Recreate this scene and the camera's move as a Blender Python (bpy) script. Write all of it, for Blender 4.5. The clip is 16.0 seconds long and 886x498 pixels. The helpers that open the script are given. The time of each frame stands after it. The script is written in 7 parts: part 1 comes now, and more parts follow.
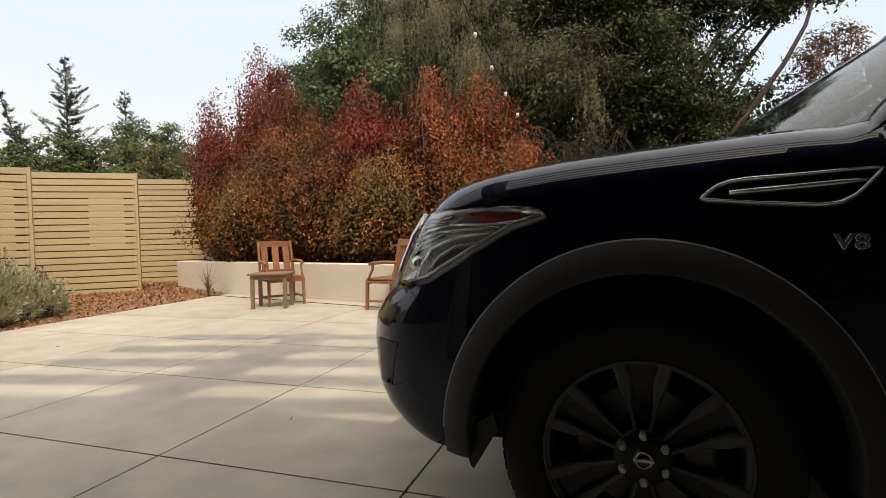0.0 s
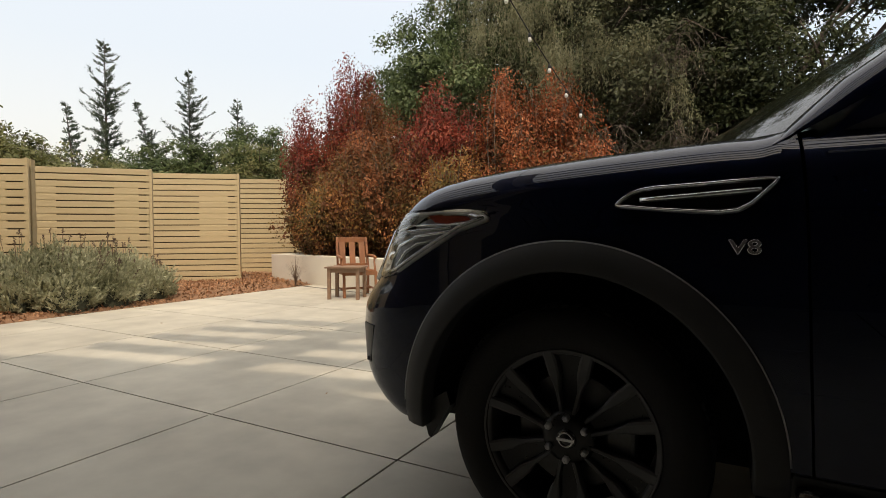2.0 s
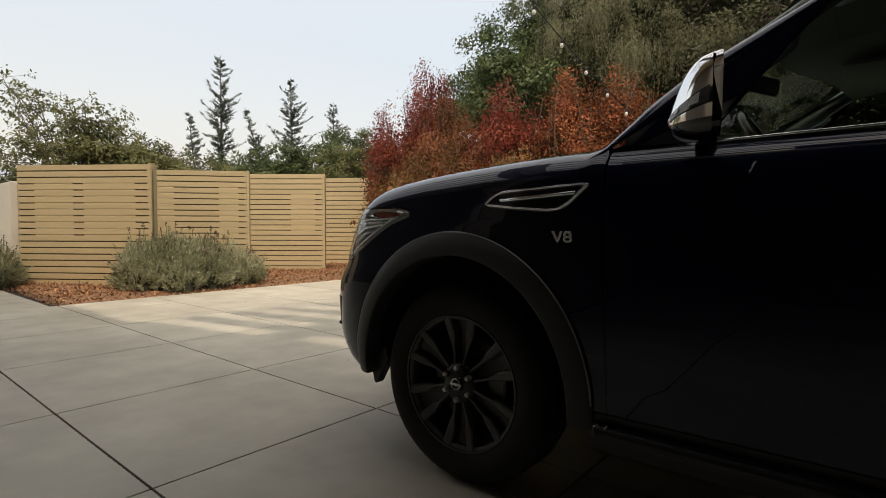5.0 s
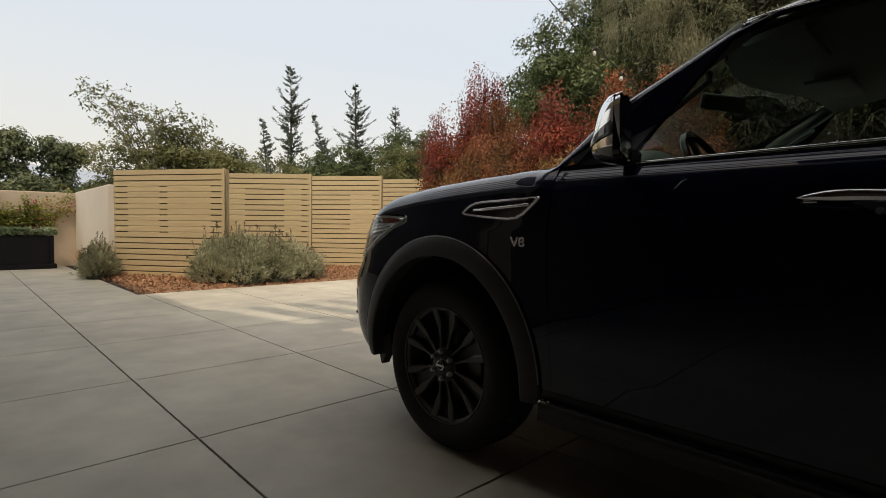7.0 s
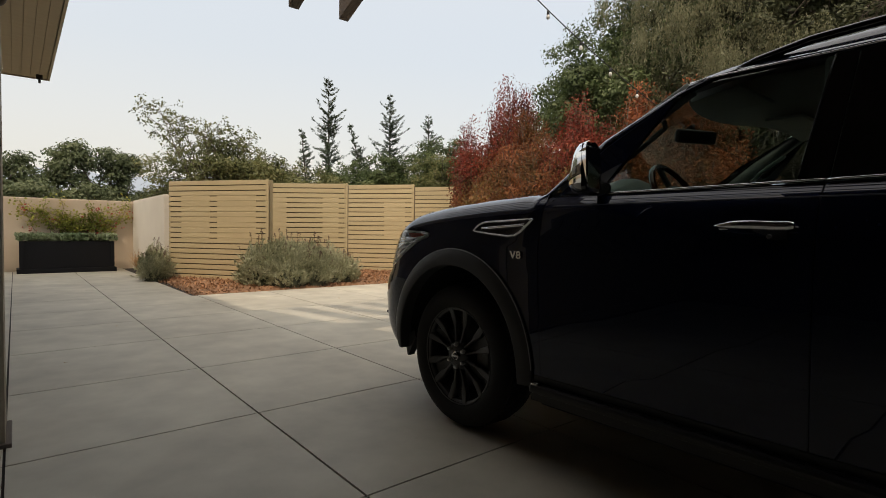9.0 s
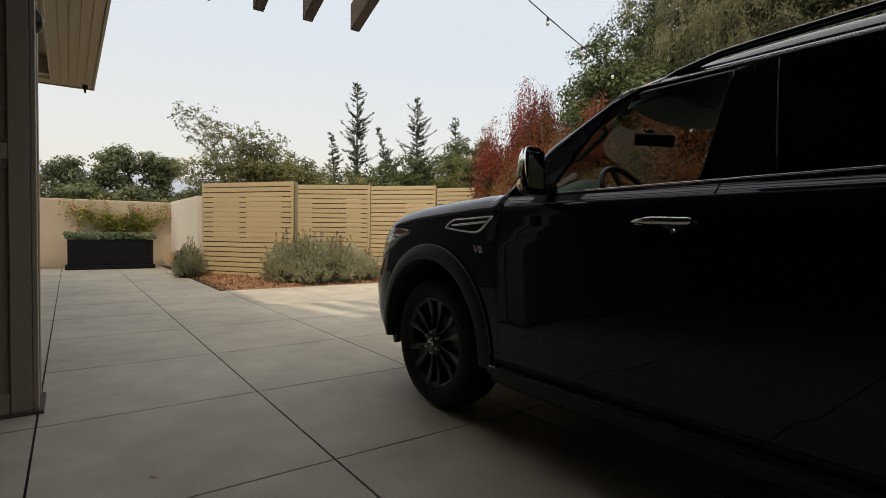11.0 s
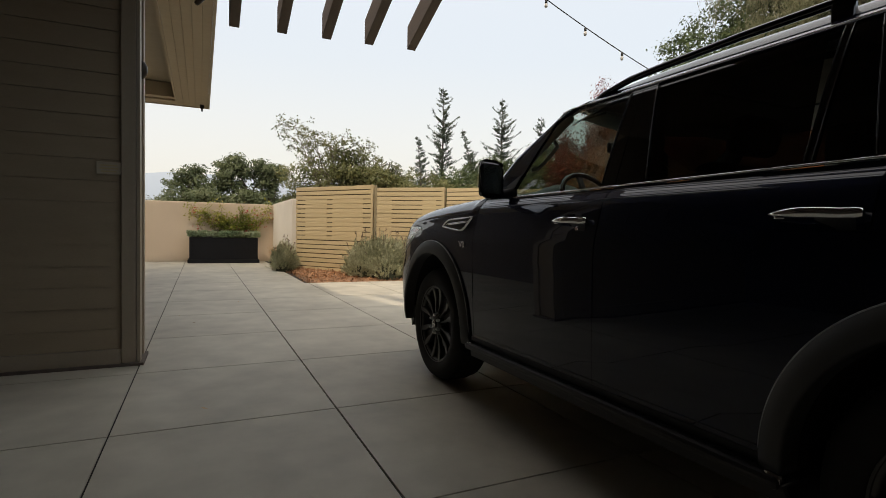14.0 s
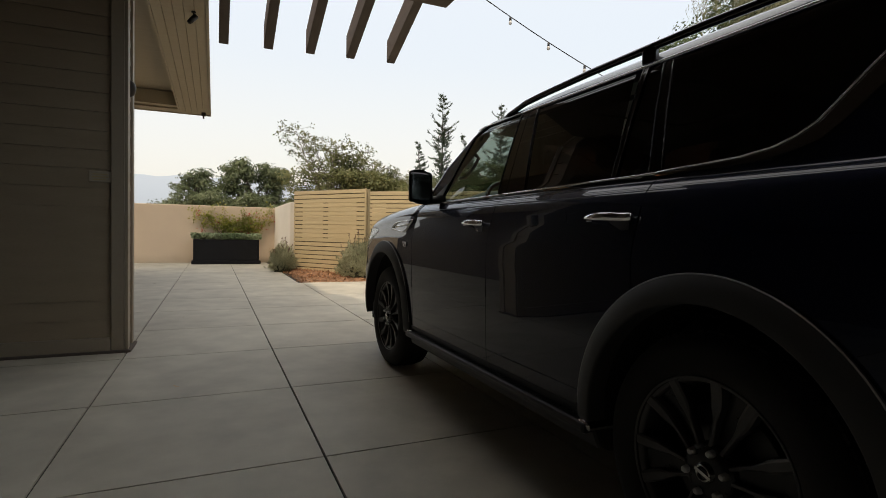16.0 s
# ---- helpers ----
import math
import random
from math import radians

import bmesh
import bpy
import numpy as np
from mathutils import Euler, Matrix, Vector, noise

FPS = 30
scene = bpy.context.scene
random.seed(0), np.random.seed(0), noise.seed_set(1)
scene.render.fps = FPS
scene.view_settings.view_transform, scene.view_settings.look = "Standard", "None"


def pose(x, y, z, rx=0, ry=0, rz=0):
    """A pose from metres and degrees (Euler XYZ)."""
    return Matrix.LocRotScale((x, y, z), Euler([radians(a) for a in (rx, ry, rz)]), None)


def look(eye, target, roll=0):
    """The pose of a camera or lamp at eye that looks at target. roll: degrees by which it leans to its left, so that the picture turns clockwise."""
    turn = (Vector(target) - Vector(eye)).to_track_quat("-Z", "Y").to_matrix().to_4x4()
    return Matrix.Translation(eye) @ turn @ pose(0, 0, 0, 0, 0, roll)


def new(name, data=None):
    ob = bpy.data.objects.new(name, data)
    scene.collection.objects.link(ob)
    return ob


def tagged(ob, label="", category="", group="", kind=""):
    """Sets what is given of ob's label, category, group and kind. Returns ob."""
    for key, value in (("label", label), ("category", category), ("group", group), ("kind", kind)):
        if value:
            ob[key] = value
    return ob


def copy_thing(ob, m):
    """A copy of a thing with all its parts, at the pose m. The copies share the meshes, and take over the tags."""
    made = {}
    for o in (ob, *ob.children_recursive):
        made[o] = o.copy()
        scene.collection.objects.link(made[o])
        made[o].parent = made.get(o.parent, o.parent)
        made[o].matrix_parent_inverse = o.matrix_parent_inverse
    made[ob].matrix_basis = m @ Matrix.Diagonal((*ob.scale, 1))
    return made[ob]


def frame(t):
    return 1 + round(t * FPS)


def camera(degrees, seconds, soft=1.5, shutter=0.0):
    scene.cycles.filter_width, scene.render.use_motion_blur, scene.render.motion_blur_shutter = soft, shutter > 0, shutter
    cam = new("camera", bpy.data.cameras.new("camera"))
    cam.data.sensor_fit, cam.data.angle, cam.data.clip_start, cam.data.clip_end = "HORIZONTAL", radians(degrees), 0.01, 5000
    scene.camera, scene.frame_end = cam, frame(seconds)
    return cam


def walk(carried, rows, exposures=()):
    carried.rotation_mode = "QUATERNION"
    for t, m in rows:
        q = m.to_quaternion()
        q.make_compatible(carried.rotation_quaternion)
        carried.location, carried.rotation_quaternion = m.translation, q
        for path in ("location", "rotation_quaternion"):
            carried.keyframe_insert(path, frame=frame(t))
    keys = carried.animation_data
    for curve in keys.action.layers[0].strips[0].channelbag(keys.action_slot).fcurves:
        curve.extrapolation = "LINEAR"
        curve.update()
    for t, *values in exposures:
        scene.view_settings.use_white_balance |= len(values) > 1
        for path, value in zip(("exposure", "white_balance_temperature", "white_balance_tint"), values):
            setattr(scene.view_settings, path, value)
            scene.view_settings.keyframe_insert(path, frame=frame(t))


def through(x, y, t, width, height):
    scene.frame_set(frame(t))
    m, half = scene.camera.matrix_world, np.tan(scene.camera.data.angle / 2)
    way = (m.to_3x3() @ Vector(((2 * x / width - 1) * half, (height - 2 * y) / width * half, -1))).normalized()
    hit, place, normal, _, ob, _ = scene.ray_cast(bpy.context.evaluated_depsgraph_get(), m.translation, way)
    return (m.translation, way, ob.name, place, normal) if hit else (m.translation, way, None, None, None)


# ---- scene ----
cam = camera(80.9, 16.0, soft=0.9)
PATH = [
    (0, (0.231, 0.145, 1.071), (-0.406, 2.04, 1.009), -1.4),
    (0.5, (0.369, 0.1, 1.069), (-0.386, 1.951, 1.016), -0.8),
    (1, (0.491, 0.088, 1.065), (-0.325, 1.913, 1.012), -0.6),
    (1.5, (0.623, 0.096, 1.061), (-0.252, 1.894, 1.004), -0.5),
    (2, (0.738, 0.096, 1.066), (-0.227, 1.846, 1.005), -0.3),
    (2.5, (0.871, 0.085, 1.059), (-0.192, 1.778, 0.997), -0.0),
    (3, (1.017, 0.076, 1.052), (-0.093, 1.739, 0.991), 0.1),
    (3.5, (1.191, 0.045, 1.052), (0.033, 1.674, 0.987), 0.1),
    (4, (1.332, 0.034, 1.037), (0.136, 1.635, 0.97), 0.2),
    (6.5, (1.986, 0.027, 1.077), (0.577, 1.444, 0.993), 0.3),
    (7, (2.111, -0.006, 1.08), (0.655, 1.362, 0.998), 0.6),
    (7.5, (2.23, -0.065, 1.11), (0.736, 1.262, 1.028), 0.6),
    (8, (2.325, -0.127, 1.128), (0.808, 1.175, 1.05), 0.7),
    (8.5, (2.443, -0.204, 1.146), (0.916, 1.086, 1.074), 0.7),
    (9, (2.563, -0.281, 1.138), (1.021, 0.99, 1.071), 0.7),
    (11.5, (3.127, -0.141, 1.117), (1.484, 0.998, 1.052), 0.8),
    (12, (3.27, -0.107, 1.121), (1.602, 0.994, 1.057), 0.8),
    (12.5, (3.422, -0.064, 1.104), (1.718, 0.981, 1.04), 0.9),
    (13, (3.537, -0.01, 1.102), (1.811, 0.999, 1.038), 0.9),
    (13.5, (3.663, 0.029, 1.106), (1.899, 0.968, 1.04), 1.0),
    (14, (3.835, 0.105, 1.111), (2.023, 0.95, 1.042), 1.1),
    (14.5, (4.007, 0.171, 1.112), (2.18, 0.982, 1.044), 1.1),
    (15, (4.19, 0.223, 1.108), (2.359, 1.026, 1.041), 1.0),
    (15.5, (4.314, 0.278, 1.107), (2.485, 1.084, 1.043), 1.1),
    (16, (4.443, 0.361, 1.111), (2.615, 1.17, 1.051), 1.1),
]
walk(cam, [(t, look(eye, target, roll)) for t, eye, target, roll in PATH], exposures=[(0.0, 0.08), (3.5, -0.02), (8.5, -0.18), (12.5, -0.1), (16.0, 0.03)])

SKY_STRENGTH = 0.139
SUN_STRENGTH = 2.05

# ---- world, sun, exposure ----
SUN = Vector((0.37, -0.475, 1.0)).normalized()
world = bpy.data.worlds.new("world")
scene.world = world
world.use_nodes = True
wn = world.node_tree.nodes
wl = world.node_tree.links
wn.clear()
w_out = wn.new("ShaderNodeOutputWorld")
w_bg = wn.new("ShaderNodeBackground")
w_sky = wn.new("ShaderNodeTexSky")
w_sky.sky_type = "NISHITA"
w_sky.sun_disc = False
w_sky.sun_elevation = math.asin(SUN.z)
w_sky.sun_rotation = math.atan2(SUN.x, SUN.y)
w_sky.dust_density = 6.0
w_sky.air_density = 1.2
w_mix = wn.new("ShaderNodeMixRGB")
w_mix.inputs["Fac"].default_value = 0.68
w_bg.inputs["Strength"].default_value = SKY_STRENGTH
w_co = wn.new("ShaderNodeTexCoord")
w_dot = wn.new("ShaderNodeVectorMath")
w_dot.operation = "DOT_PRODUCT"
w_dot.inputs[1].default_value = SUN
w_ramp = wn.new("ShaderNodeMapRange")
w_ramp.inputs["From Min"].default_value, w_ramp.inputs["From Max"].default_value = 0.72, 1.0
w_haze = wn.new("ShaderNodeMixRGB")
w_side = wn.new("ShaderNodeMapRange")
w_side.inputs["From Min"].default_value, w_side.inputs["From Max"].default_value = 0.30, 0.75
w_pale = wn.new("ShaderNodeMixRGB")
w_pale.inputs["Color1"].default_value = (7.35, 8.05, 8.75, 1)
w_pale.inputs["Color2"].default_value = (9.9, 9.35, 8.6, 1)
wl.new(w_side.outputs["Result"], w_pale.inputs["Fac"])
# smoke haze lies low and warm along the horizon
w_sep = wn.new("ShaderNodeSeparateXYZ")
wl.new(w_co.outputs["Generated"], w_sep.inputs["Vector"])
wl.new(w_sep.outputs["Z"], w_side.inputs["Value"])
w_low = wn.new("ShaderNodeMapRange")
w_low.interpolation_type = "SMOOTHSTEP"
w_low.inputs["From Min"].default_value, w_low.inputs["From Max"].default_value = 0.5, 0.02
wl.new(w_sep.outputs["Z"], w_low.inputs["Value"])
w_west = wn.new("ShaderNodeMapRange")
w_west.inputs["From Min"].default_value, w_west.inputs["From Max"].default_value = 0.2, -0.9
wl.new(w_sep.outputs["X"], w_west.inputs["Value"])
w_warm = wn.new("ShaderNodeMath")
w_warm.operation = "MULTIPLY"
wl.new(w_low.outputs["Result"], w_warm.inputs[0])
wl.new(w_west.outputs["Result"], w_warm.inputs[1])
w_smoke = wn.new("ShaderNodeMixRGB")
w_smoke.inputs["Color2"].default_value = (9.1, 8.65, 7.75, 1)
wl.new(w_warm.outputs[0], w_smoke.inputs["Fac"])
wl.new(w_pale.outputs["Color"], w_smoke.inputs["Color1"])
wl.new(w_smoke.outputs["Color"], w_haze.inputs["Color1"])
w_haze.inputs["Color2"].default_value = (18.5, 16.0, 12.2, 1)
wl.new(w_co.outputs["Generated"], w_dot.inputs[0])
wl.new(w_dot.outputs["Value"], w_ramp.inputs["Value"])
wl.new(w_ramp.outputs["Result"], w_haze.inputs["Fac"])
wl.new(w_haze.outputs["Color"], w_mix.inputs["Color2"])
wl.new(w_sky.outputs["Color"], w_mix.inputs["Color1"])
wl.new(w_mix.outputs["Color"], w_bg.inputs["Color"])
wl.new(w_bg.outputs["Background"], w_out.inputs["Surface"])

sun_data = bpy.data.lights.new("sun", "SUN")
sun_data.energy = SUN_STRENGTH
sun_data.angle = radians(1.2)
sun_data.color = (1.0, 0.82, 0.64)
sun = new("sun", sun_data)
sun.matrix_world = look(SUN * 60, (0, 0, 0))

# ---- materials ----
def rgb(c):
    return (c[0], c[1], c[2], 1.0)


def material(name, a, b=None, rough=0.6, metal=0.0, scale=8.0, fine=60.0, bump=0.15, coat=0.0, spec=0.5, stretch=(1, 1, 1), vary=0.0, island=False, depth=0.004):
    """A surface of two colours mixed by a broad and a fine noise, with a fine relief."""
    m = bpy.data.materials.new(name)
    m.use_nodes = True
    n, l = m.node_tree.nodes, m.node_tree.links
    bsdf = n["Principled BSDF"]
    b = b or tuple(c * 0.75 for c in a)
    co = n.new("ShaderNodeTexCoord")
    mp = n.new("ShaderNodeMapping")
    mp.inputs["Scale"].default_value = stretch
    l.new(co.outputs["Object"], mp.inputs["Vector"])
    big = n.new("ShaderNodeTexNoise")
    big.inputs["Scale"].default_value = scale
    big.inputs["Detail"].default_value = 5
    small = n.new("ShaderNodeTexNoise")
    small.inputs["Scale"].default_value = fine
    small.inputs["Detail"].default_value = 4
    l.new(mp.outputs["Vector"], big.inputs["Vector"])
    l.new(mp.outputs["Vector"], small.inputs["Vector"])
    add = n.new("ShaderNodeMath")
    add.operation = "MULTIPLY_ADD"
    add.inputs[1].default_value = 0.45
    l.new(small.outputs["Fac"], add.inputs[0])
    half = n.new("ShaderNodeMath")
    half.operation = "MULTIPLY"
    half.inputs[1].default_value = 0.55
    l.new(big.outputs["Fac"], half.inputs[0])
    l.new(half.outputs[0], add.inputs[2])
    ramp = n.new("ShaderNodeValToRGB")
    ramp.color_ramp.elements[0].position, ramp.color_ramp.elements[1].position = 0.33, 0.67
    ramp.color_ramp.elements[0].color, ramp.color_ramp.elements[1].color = rgb(b), rgb(a)
    l.new(add.outputs[0], ramp.inputs["Fac"])
    colour = ramp.outputs["Color"]
    if vary:
        hsv = n.new("ShaderNodeHueSaturation")
        if island:
            rnd = n.new("ShaderNodeNewGeometry").outputs["Random Per Island"]
        else:
            rnd = n.new("ShaderNodeObjectInfo").outputs["Random"]
        span = n.new("ShaderNodeMapRange")
        span.inputs["To Min"].default_value, span.inputs["To Max"].default_value = 1 - vary, 1 + vary
        l.new(rnd, span.inputs["Value"])
        l.new(span.outputs["Result"], hsv.inputs["Value"])
        l.new(colour, hsv.inputs["Color"])
        colour = hsv.outputs["Color"]
    l.new(colour, bsdf.inputs["Base Color"])
    bsdf.inputs["Metallic"].default_value = metal
    bsdf.inputs["Specular IOR Level"].default_value = spec
    bsdf.inputs["Coat Weight"].default_value = coat
    bsdf.inputs["Coat Roughness"].default_value = 0.03
    rr = n.new("ShaderNodeMapRange")
    rr.inputs["To Min"].default_value, rr.inputs["To Max"].default_value = max(rough - 0.08, 0.0), min(rough + 0.08, 1.0)
    l.new(small.outputs["Fac"], rr.inputs["Value"])
    l.new(rr.outputs["Result"], bsdf.inputs["Roughness"])
    if bump:
        bp = n.new("ShaderNodeBump")
        bp.inputs["Strength"].default_value = bump
        bp.inputs["Distance"].default_value = depth
        l.new(small.outputs["Fac"], bp.inputs["Height"])
        l.new(bp.outputs["Normal"], bsdf.inputs["Normal"])
    return m


def leaf_material(name, colours, rough=0.55, through=0.25):
    """Leaves whose colour differs from leaf to leaf and from clump to clump."""
    m = bpy.data.materials.new(name)
    m.use_nodes = True
    n, l = m.node_tree.nodes, m.node_tree.links
    bsdf = n["Principled BSDF"]
    geo = n.new("ShaderNodeNewGeometry")
    co = n.new("ShaderNodeTexCoord")
    noise_t = n.new("ShaderNodeTexNoise")
    noise_t.inputs["Scale"].default_value = 1.3
    noise_t.inputs["Detail"].default_value = 3
    l.new(co.outputs["Object"], noise_t.inputs["Vector"])
    mix = n.new("ShaderNodeMath")
    mix.operation = "MULTIPLY_ADD"
    mix.inputs[1].default_value = 0.46
    l.new(geo.outputs["Random Per Island"], mix.inputs[0])
    sc = n.new("ShaderNodeMath")
    sc.operation = "MULTIPLY_ADD"
    sc.inputs[1].default_value, sc.inputs[2].default_value = 2.0, -0.72
    l.new(noise_t.outputs["Fac"], sc.inputs[0])
    l.new(sc.outputs[0], mix.inputs[2])
    ramp = n.new("ShaderNodeValToRGB")
    els = ramp.color_ramp.elements
    for i, c in enumerate(colours):
        p = i / (len(colours) - 1)
        e = els[i] if i < 2 else els.new(p)
        e.position, e.color = p, rgb(c)
    l.new(mix.outputs[0], ramp.inputs["Fac"])
    l.new(ramp.outputs["Color"], bsdf.inputs["Base Color"])
    bsdf.inputs["Roughness"].default_value = rough
    bsdf.inputs["Specular IOR Level"].default_value = 0.3
    tr = n.new("ShaderNodeBsdfTranslucent")
    l.new(ramp.outputs["Color"], tr.inputs["Color"])
    sh = n.new("ShaderNodeMixShader")
    sh.inputs["Fac"].default_value = through
    out = n["Material Output"]
    l.new(bsdf.outputs["BSDF"], sh.inputs[1])
    l.new(tr.outputs["BSDF"], sh.inputs[2])
    l.new(sh.outputs["Shader"], out.inputs["Surface"])
    return m


def glass_material(name, tint, rough=0.0, mix_gloss=0.05):
    """A thin pane: tinted see-through with a Fresnel gloss."""
    m = bpy.data.materials.new(name)
    m.use_nodes = True
    n, l = m.node_tree.nodes, m.node_tree.links
    n.remove(n["Principled BSDF"])
    out = n["Material Output"]
    tr = n.new("ShaderNodeBsdfTransparent")
    tr.inputs["Color"].default_value = rgb(tint)
    gl = n.new("ShaderNodeBsdfGlossy")
    gl.inputs["Roughness"].default_value = rough
    lw = n.new("ShaderNodeLayerWeight")
    lw.inputs["Blend"].default_value = 0.5
    pw = n.new("ShaderNodeMath")
    pw.operation = "POWER"
    pw.inputs[1].default_value = 3.5
    l.new(lw.outputs["Facing"], pw.inputs[0])
    ma = n.new("ShaderNodeMath")
    ma.operation = "MULTIPLY_ADD"
    ma.inputs[1].default_value, ma.inputs[2].default_value = 0.9, mix_gloss
    l.new(pw.outputs[0], ma.inputs[0])
    sh = n.new("ShaderNodeMixShader")
    l.new(ma.outputs[0], sh.inputs["Fac"])
    l.new(tr.outputs["BSDF"], sh.inputs[1])
    l.new(gl.outputs["BSDF"], sh.inputs[2])
    l.new(sh.outputs["Shader"], out.inputs["Surface"])
    return m


M_CONCRETE = material("concrete", (0.60, 0.568, 0.474), (0.375, 0.351, 0.290), rough=0.6, scale=0.7, fine=3.2, bump=0.02, vary=0.03, spec=0.35)
M_JOINT = material("joint_filler", (0.03, 0.028, 0.025), rough=0.9)
M_SOIL = material("soil", (0.10, 0.07, 0.05), (0.05, 0.035, 0.025), rough=0.95, scale=3, fine=40, bump=0.5)
M_MULCH = material("bark_mulch", (0.44, 0.245, 0.130), (0.21, 0.112, 0.058), rough=0.9, scale=6, fine=50, bump=0.6, vary=0.5, island=True)
M_STUCCO = material("stucco", (0.60, 0.49, 0.36), (0.52, 0.42, 0.31), rough=0.85, scale=1.2, fine=120, bump=0.35)
M_STUCCO_WHITE = material("pale_stucco", (0.70, 0.65, 0.55), (0.63, 0.575, 0.48), rough=0.85, scale=1.5, fine=120, bump=0.3)
M_FENCE = material("painted_fence_board", (0.56, 0.455, 0.27), (0.49, 0.395, 0.225), rough=0.55, scale=2, fine=30, bump=0.1, stretch=(1, 1, 6), vary=0.035)
M_FENCE_DARK = material("fence_frame_paint", (0.44, 0.35, 0.20), (0.38, 0.30, 0.17), rough=0.6, scale=2, fine=40, bump=0.1)
# brown that stands in for shade between the fence slats
M_GAP_SHADE = material("slat_gap_shade", (0.115, 0.087, 0.05), (0.085, 0.063, 0.036), rough=0.8, scale=2, fine=40, bump=0.1)
M_SIDING = material("painted_siding", (0.34, 0.275, 0.19), (0.29, 0.235, 0.162), rough=0.5, scale=2, fine=50, bump=0.08, stretch=(1, 1, 5))
M_TRIM = material("painted_trim", (0.34, 0.29, 0.215), (0.31, 0.26, 0.195), rough=0.5, scale=2, fine=50, bump=0.06)
M_SOFFIT = material("soffit_board", (0.42, 0.36, 0.25), (0.37, 0.31, 0.215), rough=0.55, scale=2, fine=40, bump=0.08, stretch=(5, 1, 1))
M_BEAM = material("weathered_beam", (0.125, 0.10, 0.082), (0.08, 0.064, 0.054), rough=0.8, scale=3, fine=40, bump=0.35, stretch=(0.25, 4, 4))
M_TEAK = material("oiled_teak", (0.34, 0.145, 0.06), (0.21, 0.085, 0.038), rough=0.5, scale=5, fine=50, bump=0.15, stretch=(3, 3, 0.6), vary=0.1)
M_TEAK_OLD = material("weathered_teak", (0.30, 0.19, 0.12), (0.19, 0.12, 0.08), rough=0.7, scale=5, fine=50, bump=0.25, stretch=(0.8, 4, 4))
M_BOX = material("black_planter_paint", (0.010, 0.0095, 0.012), (0.007, 0.007, 0.008), rough=0.6, scale=4, fine=60, bump=0.08, spec=0.25)
M_BARK = material("bark", (0.13, 0.10, 0.075), (0.06, 0.045, 0.035), rough=0.95, scale=6, fine=40, bump=0.7, stretch=(3, 3, 0.6))
M_TWIG = material("grey_twig", (0.20, 0.16, 0.125), (0.11, 0.085, 0.065), rough=0.95, scale=6, fine=40, bump=0.3)
M_DEADTWIG = material("dead_twig", (0.15, 0.12, 0.09), (0.08, 0.062, 0.047), rough=0.95, scale=6, fine=40, bump=0.3)
M_BLACK = material("black_rubber_cable", (0.015, 0.015, 0.015), rough=0.6, bump=0)
M_METAL_DARK = material("bronze_metal", (0.05, 0.045, 0.04), rough=0.4, metal=0.8, bump=0.05)
M_RED = leaf_material("red_leaf", [(0.055, 0.034, 0.014), (0.11, 0.027, 0.013), (0.195, 0.032, 0.017), (0.27, 0.050, 0.027), (0.37, 0.11, 0.055)])
M_ORANGE = leaf_material("orange_leaf", [(0.085, 0.062, 0.020), (0.20, 0.068, 0.023), (0.34, 0.094, 0.032), (0.54, 0.23, 0.095)])
M_REDRUST = leaf_material("red_rust_leaf", [(0.08, 0.066, 0.022), (0.145, 0.076, 0.025), (0.23, 0.078, 0.028), (0.42, 0.165, 0.065)])
M_RUST = leaf_material("rust_leaf", [(0.10, 0.10, 0.033), (0.19, 0.14, 0.042), (0.31, 0.15, 0.046), (0.58, 0.27, 0.10)])
# dark leaf colour standing in for the shade within the shrubs
M_INNERSHADE = leaf_material("inner_shade_leaf", [(0.07, 0.055, 0.02), (0.11, 0.062, 0.024), (0.16, 0.065, 0.028), (0.20, 0.08, 0.034)])
# oak green made paler; the haze over distance is put into the colour
M_HAZEOAK = leaf_material("haze_paled_oak_leaf", [(0.06, 0.075, 0.038), (0.10, 0.125, 0.06), (0.15, 0.175, 0.085), (0.21, 0.235, 0.125)])
M_YOUNG = leaf_material("browning_leaf", [(0.08, 0.07, 0.03), (0.15, 0.10, 0.042), (0.23, 0.125, 0.055), (0.36, 0.20, 0.09)])
M_OAK = leaf_material("oak_leaf", [(0.022, 0.027, 0.012), (0.040, 0.050, 0.019), (0.07, 0.083, 0.031), (0.115, 0.125, 0.055)])
M_OAK_LIGHT = leaf_material("fresh_oak_leaf", [(0.038, 0.058, 0.022), (0.072, 0.10, 0.036), (0.112, 0.147, 0.054), (0.18, 0.215, 0.09)])
M_OLIVE = leaf_material("olive_leaf", [(0.07, 0.08, 0.03), (0.13, 0.142, 0.054), (0.21, 0.215, 0.085), (0.31, 0.305, 0.14)])
M_MOSS = leaf_material("lichen_strand", [(0.14, 0.14, 0.075), (0.20, 0.195, 0.105), (0.27, 0.265, 0.15), (0.36, 0.35, 0.21)])
M_CONIFER = leaf_material("conifer_needle", [(0.05, 0.066, 0.045), (0.075, 0.098, 0.065), (0.11, 0.14, 0.09), (0.17, 0.20, 0.135)])
M_LAVENDER = leaf_material("lavender_leaf", [(0.16, 0.165, 0.09), (0.30, 0.305, 0.185), (0.45, 0.45, 0.295), (0.62, 0.61, 0.43)])
# dark green-grey that paints the shade inside the lavender
M_LAVSHADE = material("lavender_shade_core", (0.10, 0.105, 0.062), (0.035, 0.037, 0.022), rough=0.95, scale=9, fine=45, bump=0.6, depth=0.03)
M_SPIKE = leaf_material("dry_lavender_spike", [(0.10, 0.07, 0.055), (0.15, 0.105, 0.075), (0.20, 0.145, 0.105), (0.26, 0.20, 0.14)])
